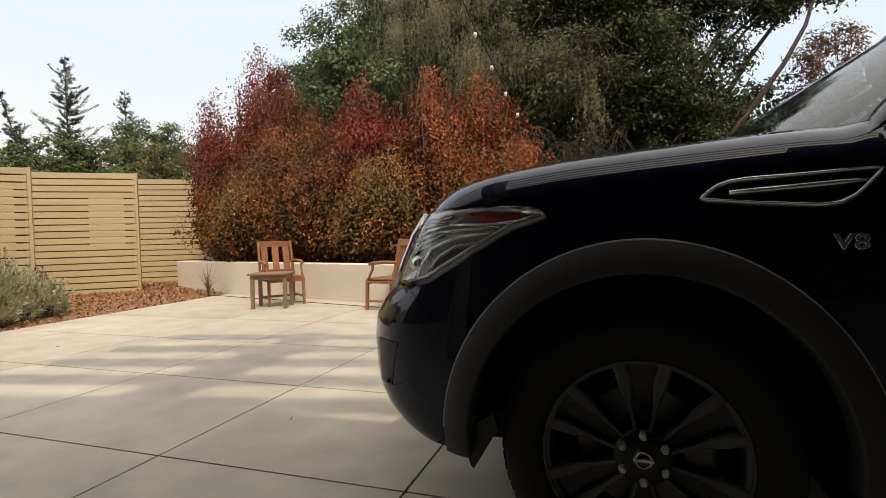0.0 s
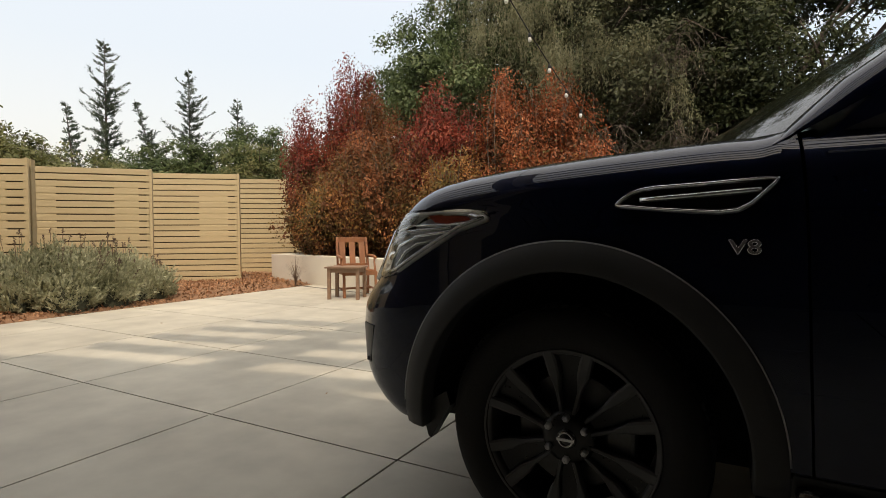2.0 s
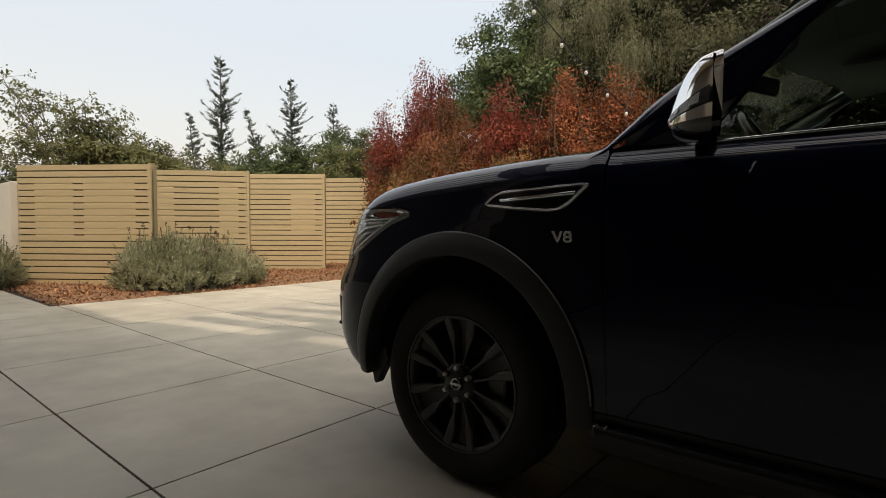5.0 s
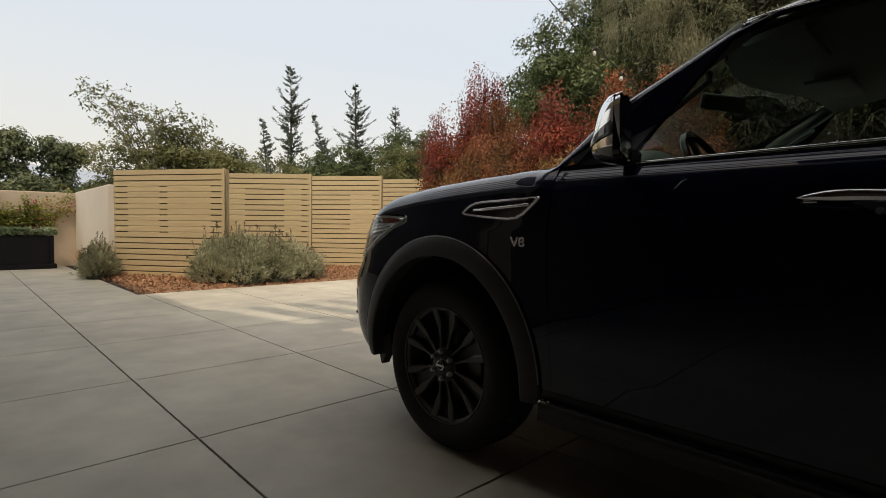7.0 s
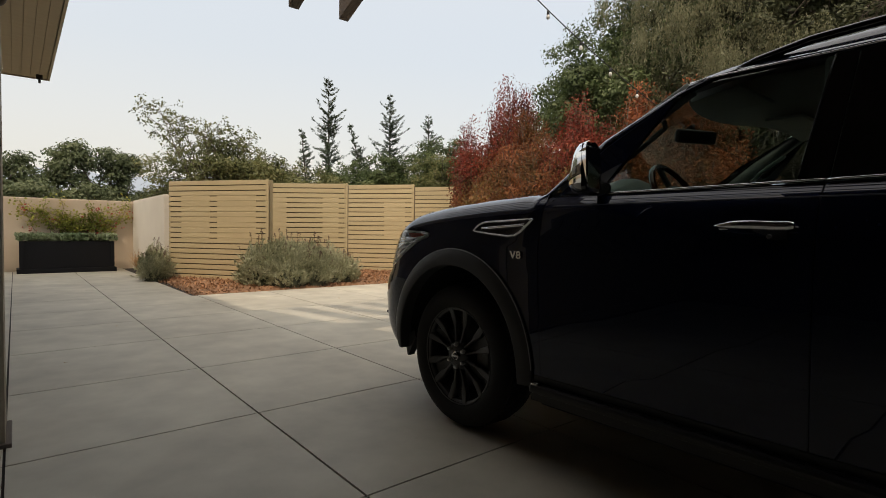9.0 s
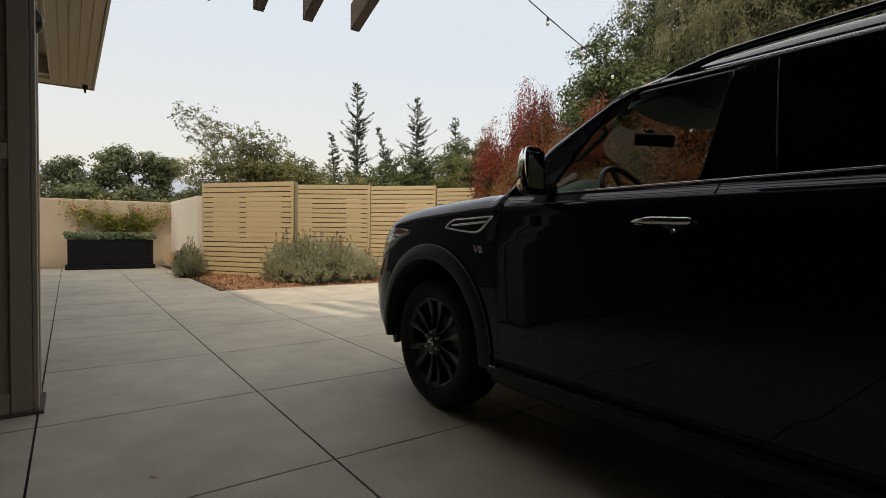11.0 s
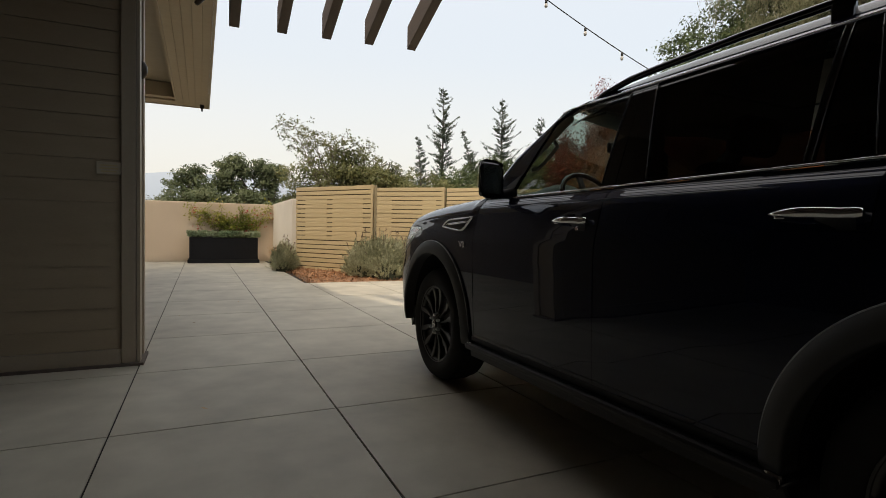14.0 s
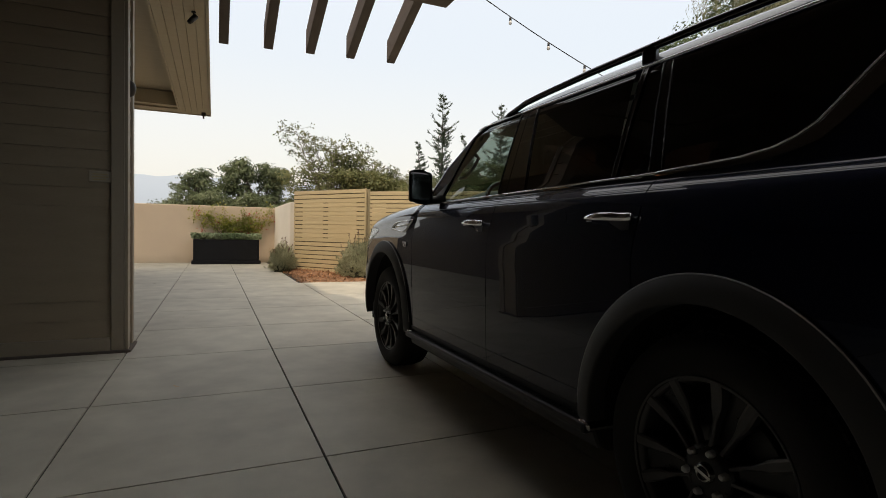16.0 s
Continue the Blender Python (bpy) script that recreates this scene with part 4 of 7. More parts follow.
box_part("sunroof_frame", (1.75, 2.45, -0.36, 0.36, 1.815, 1.828), M_LEATHER, car, "dark sunroof opening", bevel=0.02)
# tail
grid_surface("tailgate", lambda i, j: (4.352 - 0.30 * max(0, i - 0.5) ** 1.4 * 2 - 0.12 * abs(2 * j - 1) ** 4, -0.93 + 1.86 * j + (0.18 * max(0, i - 0.5) * 2) * (1 - 2 * j), 0.95 + 0.85 * i), 14, 20, M_PAINT)
grid_surface("rear_bumper", lambda i, j: (4.37 - 0.25 * abs(2 * j - 1) ** 5, -0.98 + 1.96 * j, 0.42 + 0.55 * i), 8, 24, M_PAINT)

# flares round the wheel arches
for name, cx, ox, oz, ix, iz, drop in (("front", FW, 0.590, 0.610, 0.505, 0.515, 0.375), ("rear", RW, 0.560, 0.577, 0.478, 0.487, 0.405)):
    outer = arch(cx, 0.43, ox, oz, 0, 180, 64)
    inner = arch(cx, 0.43, ix, iz, 0, 180, 64)
    prof = [(0.0, 0.0), (0.0, 0.010), (0.012, 0.0135), (0.04, 0.016), (0.45, 0.028), (0.90, 0.034), (0.96, 0.033), (0.995, 0.027), (1.0, 0.018), (1.0, -0.05)]
    for side in (-1, 1):
        bm = bmesh.new()
        rows = []
        path = [((cx + ox, drop), (cx + ix, drop))] + list(zip(outer, inner)) + [((cx - ox, drop), (cx - ix, drop))]
        for (xo, zo), (xi, zi) in path:
            row = []
            for q, h in prof:
                x, z = xo + (xi - xo) * q, zo + (zi - zo) * q
                p, nn = skin(max(x, -0.80), z, 0, side)
                row.append(bm.verts.new((x, p.y + side * h, z)))
            rows.append(row)
        for r0, r1 in zip(rows, rows[1:]):
            for k in range(len(prof) - 1):
                q = (r0[k], r0[k + 1], r1[k + 1], r1[k])
                bm.faces.new(q if side < 0 else q[::-1])
        for r in (rows[0], rows[-1]):
            c = bm.verts.new((r[0].co.x * 0.5 + r[7].co.x * 0.5, r[0].co.y - side * 0.05, r[0].co.z))
            for k in range(len(prof) - 1):
                bm.faces.new((r[k], r[k + 1], c))
        bmesh.ops.recalc_face_normals(bm, faces=bm.faces)
        part("wheel_flare", bm, M_FLARE, car, "grey plastic wheel flare", smooth=True)
        # thin added tube whose pale colour draws the edge highlight
        bm = bmesh.new()
        tube(bm, [skin(max(x, -0.80), z, 0.0125, side)[0] for (x, z), _ in path[2:-2]], 0.0028, 6)
        part("flare_glint", bm, M_FLARE_GLINT, car, "thin pale tube that paints the highlight on the flare's edge", smooth=True)
        # liner behind the flare
        bm = bmesh.new()
        ring = arch(cx, 0.43, ix + 0.004, iz + 0.004, -8, 186, 40)
        a = [bm.verts.new((x, side * 0.955, z)) for x, z in ring]
        b = [bm.verts.new((x, side * 0.58, z)) for x, z in ring]
        for k in range(len(ring) - 1):
            bm.faces.new((a[k], a[k + 1], b[k + 1], b[k]))
        bm.faces.new(b)
        part("wheel_liner", bm, M_UNDER, car, smooth=True)
for side in (-1, 1):
    bm = bmesh.new()
    flap = [(-0.545, 0.43), (-0.53, 0.375), (-0.515, 0.325), (-0.505, 0.318), (-0.465, 0.385), (-0.425, 0.45), (-0.44, 0.50)]
    two = [[bm.verts.new((x, side * y, z)) for x, z in flap] for y in (0.95, 0.90)]
    for k in range(len(flap)):
        q = (k + 1) % len(flap)
        bm.faces.new((two[0][k], two[0][q], two[1][q], two[1][k]))
    bm.faces.new(two[0])
    bm.faces.new(two[1][::-1])
    bmesh.ops.recalc_face_normals(bm, faces=bm.faces)
    part("air_deflector", bm, M_TRIMBLACK, car)

# underbody and inner shell
for name, d in (("underbody", (0.52, 2.55, -0.86, 0.86, 0.24, 0.42)), ("underbody", (-0.80, 4.2, -0.57, 0.57, 0.26, 0.45)), ("bulkhead", (0.55, 0.66, -0.875, 0.875, 0.45, 1.305)), ("engine_block", (-0.74, 0.55, -0.57, 0.57, 0.45, 1.10)), ("luggage_floor", (2.45, 4.2, -0.57, 0.57, 0.45, 0.95))):
    box_part(name, d, M_UNDER, car, bevel=0.03)
for side in (-1, 1):
    bm = bmesh.new()
    slab(bm, 0.66, 2.52, side * 0.93 - 0.012, side * 0.93 + 0.012, 0.42, 1.27, bevel=0.005)
    slab(bm, 2.52, 4.1, side * 0.90 - 0.012, side * 0.90 + 0.012, 1.02, 1.27, bevel=0.005)
    slab(bm, 0.66, 4.0, side * 0.86 - 0.03, side * 0.86 + 0.03, 1.26, 1.318, bevel=0.012)
    part("door_trim", bm, M_LEATHER, car)

# running boards
for side in (-1, 1):
    bm = bmesh.new()
    slab(bm, 0.60, 2.60, -0.085, 0.08, 0.36, 0.402, bevel=0.016)
    for i in range(36):
        slab(bm, 0.72 + i * 0.05, 0.745 + i * 0.05, -0.055, 0.055, 0.402, 0.4045)
    bmesh.ops.translate(bm, verts=bm.verts, vec=(0, side * 0.945, 0))
    part("running_board", bm, M_TRIMBLACK, car, "dark grey ribbed running board")
    for x in (0.60, 2.545):
        bm = bmesh.new()
        slab(bm, x, x + 0.06, -0.075, 0.07, 0.368, 0.412, bevel=0.016)
        bmesh.ops.translate(bm, verts=bm.verts, vec=(0, side * 0.945, 0))
        part("running_board_cap", bm, M_CHROME_SOFT, car, "satin silver end cap")


# ---- headlight ----
def cut_between(poly, lo, hi):
    """The part of an outline with x between lo and hi."""
    for bound, sign in ((lo, 1), (hi, -1)):
        out = []
        for i, p in enumerate(poly):
            q = poly[i - 1]
            a, b = (q[0] - bound) * sign, (p[0] - bound) * sign
            if a * b < 0:
                k = a / (a - b)
                out.append((q[0] + (p[0] - q[0]) * k, q[1] + (p[1] - q[1]) * k))
            if b >= 0:
                out.append(p)
        poly = out
    return poly


def fluted(name, poly, mat, parent, sd, slope, tilt, width=0.03):
    """A reflector of upright facets, each turned towards the nose."""
    x = min(p[0] for p in poly)
    end = max(p[0] for p in poly)
    while x < end - 0.004:
        cell = cut_between(poly, x, min(x + width, end))
        if len(cell) > 2:
            panel(name, cell, mat, parent, lift=-0.003, slope=slope, tilt=tilt, flange=0, sides=sd, step=0.05, fine=())
        x += width


for side in (-1, 1):
    sd = (side,)
    housing = panel("headlight", LAMP, M_LAMPBRIGHT, label="clear headlight, reflectors painted white for mirrored sky, with an amber marker", lift=-0.060, sides=sd, step=0.02)[0]
    panel("lens", LAMP, M_LENS, housing, sides=sd, lift=0.004, flange=0.03, step=0.015)[0].visible_shadow = False
    # facets painted white for mirrored sky: upper box, running-light band and nose
    fluted("reflector", [(-0.50, 1.136), (-0.60, 1.138), (-0.68, 1.124), (-0.68, 1.070), (-0.60, 1.090), (-0.55, 1.100)], M_LAMPBRIGHT, housing, sd, 0.10, 0.35, 0.04)
    fluted("reflector", [(-0.335, 1.096), (-0.42, 1.090), (-0.54, 1.090), (-0.68, 1.062), (-0.68, 1.020), (-0.62, 1.035), (-0.54, 1.062), (-0.42, 1.074)], M_LAMPBRIGHT, housing, sd, 0.10, 0.35, 0.04)
    panel("reflector", [(-0.685, 1.120), (-0.735, 1.096), (-0.780, 1.010), (-0.802, 0.945), (-0.775, 0.914), (-0.70, 0.916), (-0.70, 1.0), (-0.685, 1.02)], M_LAMPBRIGHT, housing, lift=-0.001, slope=0.02, tilt=0.34, flange=0, sides=sd, step=0.03)
    # white rim along the lamp's upper edge
    panel("upper_rim", [(-0.285, 1.132), (-0.36, 1.1395), (-0.46, 1.1435), (-0.585, 1.1405), (-0.70, 1.1245), (-0.70, 1.113), (-0.585, 1.1305), (-0.46, 1.1365), (-0.36, 1.1325), (-0.31, 1.126)], M_LAMPBRIGHT, housing, lift=-0.002, flange=0.03, sides=sd, step=0.02)
    # ribs of the upper reflector box
    for k in range(7):
        x = -0.575 - 0.013 * k
        strip_on_skin("reflector_rib", [(x, 1.130), (x - 0.006, 1.100)], 0.0018, M_LAMPGREY, housing, side, -0.004)
    # grey pocket under the running-light band, with a paler plate in it
    panel("pocket", [(-0.37, 1.078), (-0.43, 1.066), (-0.54, 1.052), (-0.63, 1.018), (-0.672, 0.962), (-0.688, 0.918), (-0.64, 0.926), (-0.50, 1.003)], M_LAMPGREY, housing, lift=-0.014, flange=0.008, sides=sd, step=0.02)
    panel("bezel", [(-0.44, 1.034), (-0.54, 1.022), (-0.60, 0.990), (-0.645, 0.940), (-0.61, 0.940), (-0.50, 1.0)], M_LAMPDARK, housing, lift=-0.011, flange=0.004, sides=sd, step=0.02)
    for pts, r in (([(-0.38, 1.076), (-0.54, 1.055), (-0.628, 1.022), (-0.672, 0.966), (-0.688, 0.922)], 0.006), ([(-0.45, 1.042), (-0.54, 1.030), (-0.60, 0.998), (-0.645, 0.945)], 0.003), ([(-0.33, 1.102), (-0.43, 1.094), (-0.56, 1.096)], 0.0045), ([(-0.56, 1.096), (-0.66, 1.078), (-0.735, 1.045)], 0.004), ([(-0.70, 1.035), (-0.735, 0.99), (-0.752, 0.93)], 0.005)):
        strip_on_skin("reflector_bar", pts, r, M_CHROME, housing, side, -0.006)
    # chrome tubes added to put glints across the upper box and the running-light band
    for a, b in (((-0.55, 1.126), (-0.695, 1.112)), ((-0.56, 1.115), (-0.705, 1.099)), ((-0.575, 1.104), (-0.715, 1.086)), ((-0.40, 1.085), (-0.60, 1.072)), ((-0.60, 1.072), (-0.70, 1.048)), ((-0.58, 1.062), (-0.70, 1.031)), ((-0.70, 1.075), (-0.760, 1.052)), ((-0.705, 1.055), (-0.768, 1.030)), ((-0.71, 1.033), (-0.775, 1.005))):
        strip_on_skin("glint_tube", [a, b], 0.0055, M_CHROME_SOFT, housing, side, -0.004)
    panel("side_marker", [(-0.328, 1.112), (-0.338, 1.125), (-0.38, 1.130), (-0.505, 1.131), (-0.470, 1.106), (-0.42, 1.100)], M_AMBER, housing, "amber side marker", lift=-0.006, tilt=0.12, sides=sd, step=0.02)
    panel("bezel", [(-0.266, 1.108), (-0.266, 1.122), (-0.280, 1.133), (-0.33, 1.140), (-0.345, 1.132), (-0.315, 1.126), (-0.303, 1.112), (-0.36, 1.085), (-0.50, 1.005), (-0.63, 0.93), (-0.635, 0.922), (-0.50, 0.998), (-0.36, 1.078)], M_LAMPBRIGHT, housing, lift=-0.002, sides=sd, step=0.015)
    strip_on_skin("lamp_trim", grown(LAMP, -0.016)[:4][::-1] + grown(LAMP, -0.016)[::-1][:4], 0.0065, M_CHROME_SOFT, housing, side, -0.002)
    p, nn = skin(-0.717, 0.975, -0.034, side)
    bm = bmesh.new()
    bmesh.ops.create_uvsphere(bm, u_segments=20, v_segments=12, radius=0.034)
    bmesh.ops.translate(bm, verts=bm.verts, vec=p)
    part("projector", bm, M_CHROME, housing, smooth=True)

# ---- fender vent, badge, handles ----
VENT = [(0.147, 1.150), (0.163, 1.165), (0.188, 1.183), (0.22, 1.194), (0.262, 1.199), (0.40, 1.204), (0.538, 1.2125), (0.554, 1.2115), (0.561, 1.206), (0.560, 1.198), (0.552, 1.187), (0.50, 1.135), (0.465, 1.116), (0.42, 1.111), (0.28, 1.122), (0.165, 1.134), (0.148, 1.140)]


def ring_on_skin(name, outer, width, mat, parent, side, height=0.012):
    inner = grown(outer, -width)
    mid = grown(outer, -width / 2)
    bm = bmesh.new()
    rows = []
    for o, m_, i in zip(outer, mid, inner):
        rows.append([bm.verts.new(skin(*q, h, side)[0]) for q, h in ((o, 0.0), (((o[0] + m_[0]) / 2, (o[1] + m_[1]) / 2), height * 0.8), (m_, height), (((i[0] + m_[0]) / 2, (i[1] + m_[1]) / 2), height * 0.8), (i, -0.004))])
    n = len(rows)
    for k in range(n):
        a, b = rows[k], rows[(k + 1) % n]
        for c in range(4):
            bm.faces.new((a[c], a[c + 1], b[c + 1], b[c]))
    bmesh.ops.recalc_face_normals(bm, faces=bm.faces)
    return part(name, bm, mat, parent, smooth=True)


for side in (-1, 1):
    vent = panel("fender_vent", grown(VENT, -0.006), M_GLOSSBLACK, label="chrome-framed black fender vent", lift=0.0015, flange=0, sides=(side,))[0]
    ring_on_skin("vent_frame", VENT, 0.0135, M_CHROME, vent, side, 0.013)
    strip_on_skin("vent_bar", [(0.218, 1.157), (0.36, 1.165), (0.518, 1.175)], 0.007, M_CHROME, vent, side, 0.006)
    font = bpy.data.curves.new("badge", "FONT")
    font.body = "V8"
    font.size = 0.052
    font.extrude = 0.003
    font.bevel_depth = 0.0018
    font.space_character = 1.05
    font.materials.append(M_CHROME)
    badge = new("badge", font)
    badge.parent = car
    badge["label"] = "raised chrome V8 badge"
    p, nn = skin(0.445 if side < 0 else 0.53, 1.008, 0.004, side)
    badge.matrix_local = Matrix.Translation(p) @ pose(0, 0, 0, 93 if side < 0 else 87, 0, 0 if side < 0 else 180) @ Matrix.Diagonal((1.25, 1, 1, 1))
    for x0, x1, z in ((1.44, 1.69, 1.165), (2.52, 2.77, 1.175)):
        h = panel("door_handle", [(x0 + 0.17, z - 0.032), (x0 + 0.19, z - 0.042), (x1 - 0.02, z - 0.040), (x1 - 0.03, z + 0.012), (x0 + 0.12, z + 0.015), (x0 + 0.12, z - 0.012)], M_TRIMBLACK, label="chrome pull handle", lift=0.002, sides=(side,))[0]
        bm = bmesh.new()
        rows = []
        for k in range(15):
            t = k / 14
            x = x0 + (x1 - x0) * t
            hh = 0.003 + 0.013 * min(1, t * 3.2) ** 0.7 * (1 if t < 0.97 else 0.75)
            out = 0.014 + 0.022 * math.sin(math.pi * min(1, t * 1.2 + 0.08) * 0.9) ** 0.8
            p, nn = skin(x, z, out, side)
            row = []
            for c in range(10):
                a = 2 * math.pi * c / 10
                row.append(bm.verts.new((p.x, p.y + side * math.cos(a) * 0.009, p.z + math.sin(a) * hh)))
            rows.append(row)
        for r0, r1 in zip(rows, rows[1:]):
            for c in range(10):
                bm.faces.new((r0[c], r0[(c + 1) % 10], r1[(c + 1) % 10], r1[c]))
        bm.faces.new(rows[0][::-1])
        bm.faces.new(rows[-1])
        bmesh.ops.recalc_face_normals(bm, faces=bm.faces)
        part("grip", bm, M_CHROME, h, smooth=True)
        for xx in (x0 + 0.03, x1 - 0.03):
            p, nn = skin(xx, z, 0.01, side)
            bm = bmesh.new()
            slab(bm, p.x - 0.016, p.x + 0.016, p.y - 0.012, p.y + 0.012, z - 0.009, z + 0.009, bevel=0.003)
            part("handle_foot", bm, M_CHROME_SOFT, h)
        if x0 < 2:
            p, nn = skin(x1 - 0.075, z - 0.032, 0.004, side)
            bm = bmesh.new()
            lathe(bm, [(0.001, 0.004), (0.008, 0.004), (0.010, 0.0), (0.010, -0.006)], 14, pose(p.x, p.y, p.z, 90 if side < 0 else -90))
            part("lock", bm, M_CHROME, h)

# ---- door mirrors ----
for side in (-1, 1):
    def mir(x, y, z):
        return (x, side * y, z)
    bm = bmesh.new()
    tube(bm, [mir(0.90, 0.87, 1.345), mir(0.895, 0.95, 1.335), mir(0.895, 1.04, 1.345)], [0.036, 0.026, 0.032], 10)
    mirror = part("door_mirror", bm, M_TRIMBLACK, car, "chrome-capped door mirror on a black arm", smooth=True)

    def reach(q):
        """How far the shell bulges forward: more near its foot."""
        return 0.118 - 0.044 * max(q, -0.75)

    def shell(zlo, zhi, name, mat, grow=0.0):
        bm = bmesh.new()
        nz, na = 12, 20
        rows = []
        for i in range(nz + 1):
            z = zlo + (zhi - zlo) * i / nz
            q = (z - 1.412) / 0.112
            s = max(0.0, 1 - abs(q) ** 3.8) ** (1 / 2.2)
            row = []
            for j in range(na + 1):
                a = math.pi * j / na
                y = 1.068 + 0.090 * s ** 0.6 * math.copysign(abs(math.cos(a)) ** 0.6, math.cos(a)) + 0.015 * q
                fwd = reach(q) * s * abs(math.sin(a)) ** 0.75
                x = 0.965 - fwd + (y - 1.068) * 0.28 + 0.010 * abs(math.cos(a)) ** 10
                y -= 0.35 * fwd
                row.append(bm.verts.new(mir(x - grow * math.sin(a), y, z)))
            rows.append(row)
        for r0, r1 in zip(rows, rows[1:]):
            for j in range(na):
                bm.faces.new((r0[j], r0[j + 1], r1[j + 1], r1[j]))
        bmesh.ops.recalc_face_normals(bm, faces=bm.faces)
        return part(name, bm, mat, mirror, smooth=True)

    shell(1.349, 1.5235, "mirror_cap", M_CHROME, 0.003)
    shell(1.301, 1.350, "mirror_base", M_GLOSSBLACK)
    # wedge-shaped indicator low on the cap's outer side, with a bright lamp in it
    for name, a0, a1, mat, lift in (("indicator", 0.02, 0.42, M_INDICATOR, 0.004), ("indicator_lamp", 0.07, 0.14, M_LAMPWHITE, 0.007), ("indicator_lamp", 0.24, 0.28, M_LAMPWHITE, 0.007)):
        bm = bmesh.new()
        rows = []
        for up in (0.0, 1.0):
            row = []
            for j in range(13):
                f = a0 + (a1 - a0) * j / 12
                a = math.pi * f
                lo, hi = 1.386 - 0.030 * f / 0.42, 1.430 - 0.066 * f / 0.42
                if name == "indicator_lamp":
                    lo, hi = lo + 0.006, hi - 0.006
                z = lo + (hi - lo) * up
                q = (z - 1.412) / 0.112
                s = max(0.0, 1 - abs(q) ** 3.8) ** (1 / 2.2)
                y = 1.068 + (0.090 + lift) * s ** 0.6 * abs(math.cos(a)) ** 0.6 + 0.015 * q
                fwd = reach(q) * s * abs(math.sin(a)) ** 0.75
                x = 0.965 - fwd - lift - 0.003 + (y - 1.068) * 0.28
                y -= 0.35 * fwd
                row.append(bm.verts.new(mir(x, y, z)))
            rows.append(row)
        for j in range(12):
            bm.faces.new((rows[0][j], rows[0][j + 1], rows[1][j + 1], rows[1][j]))
        part(name, bm, mat, mirror, "clear indicator strip" if name == "indicator" else "", smooth=True)
    bm = bmesh.new()
    slab(bm, 0.952, 0.972, -0.088, 0.088, -0.10, 0.10, bevel=0.02)
    bmesh.ops.transform(bm, verts=bm.verts, matrix=pose(0.962, side * 1.068, 1.412, 0, 0, -side * 15.6) @ pose(-0.962, 0, 0))
    part("mirror_rim", bm, M_GLOSSBLACK, mirror)
    bm = bmesh.new()
    slab(bm, 0.971, 0.975, -0.074, 0.074, -0.083, 0.083)
    bmesh.ops.transform(bm, verts=bm.verts, matrix=pose(0.962, side * 1.068, 1.412, 0, 0, -side * 15.6) @ pose(-0.962, 0, 0))
    part("mirror_glass", bm, M_CHROME, mirror)

# ---- roof rails ----
for side in (-1, 1):
    bm = bmesh.new()
    pts = [(1.36, 1.806), (1.46, 1.834), (1.64, 1.864), (1.80, 1.872), (2.2, 1.884), (2.8, 1.886), (3.3, 1.876), (3.62, 1.848), (3.78, 1.808)]
    tube(bm, [(x, side * 0.705, z - 0.012) for x, z in pts], [0.010, 0.014, 0.016, 0.016, 0.016, 0.016, 0.016, 0.015, 0.010], 10)
    rail = part("roof_rail", bm, M_GLOSSBLACK, car, "dark roof rail on raised feet", smooth=True)
    bm = bmesh.new()
    slab(bm, 2.515, 2.585, side * 0.705 - 0.014, side * 0.705 + 0.014, 1.79, 1.88, bevel=0.008)
    part("rail_foot", bm, M_GLOSSBLACK, rail)

# ---- cabin ----
grid_surface("dashboard", lambda i, j: (0.55 + 0.36 * i, -0.84 + 1.68 * j, 1.325 + 0.025 * math.sin(i * math.pi) + (0.085 * math.exp(-((j - 0.26) / 0.11) ** 2)) * math.sin(min(1, i * 1.2) * math.pi * 0.75) - 0.10 * max(0, i - 0.75) * 4), 12, 30, M_INNER)
box_part("dash_front", (0.88, 0.92, -0.84, 0.84, 0.75, 1.22), M_LEATHER, car)
bm = bmesh.new()
major, minor = 0.19, 0.016
for a in range(36):
    for b in range(8):
        t, q = 2 * math.pi * a / 36, 2 * math.pi * b / 8
        bm.verts.new(((major + minor * math.cos(q)) * math.cos(t), (major + minor * math.cos(q)) * math.sin(t), minor * math.sin(q)))
bm.verts.ensure_lookup_table()
for a in range(36):
    for b in range(8):
        bm.faces.new([bm.verts[(a % 36) * 8 + b], bm.verts[((a + 1) % 36) * 8 + b], bm.verts[((a + 1) % 36) * 8 + (b + 1) % 8], bm.verts[(a % 36) * 8 + (b + 1) % 8]])
wheel_st = part("steering_wheel", bm, M_WOODTRIM, car, "wood-rimmed steering wheel", smooth=True)
wheel_st.matrix_local = pose(1.01, -0.40, 1.315, 0, 60, 0)
bm = bmesh.new()
bmesh.ops.create_uvsphere(bm, u_segments=20, v_segments=10, radius=0.075, matrix=Matrix.Diagonal((1, 1, 0.5, 1)))
slab(bm, -0.18, 0.18, -0.018, 0.018, -0.02, 0.0, bevel=0.005)
slab(bm, -0.012, 0.18, -0.02, 0.02, -0.02, 0.0, bevel=0.005)
part("hub_pad", bm, M_LEATHER, wheel_st, smooth=True)
bm = bmesh.new()
slab(bm, -0.018, 0.018, -0.135, 0.135, -0.038, 0.038, bevel=0.016)
mir_in = part("inside_mirror", bm, M_LEATHER, car, "dark inside mirror", smooth=True)
mir_in.matrix_local = pose(0.905, 0.0, 1.685, 0, 8, -22)
bm = bmesh.new()
tube(bm, [(0.895, 0.0, 1.69), (0.88, 0.0, 1.73), (0.872, 0.0, 1.742)], [0.014, 0.02, 0.03], 8)
part("mirror_stem", bm, M_LEATHER, car, smooth=True)


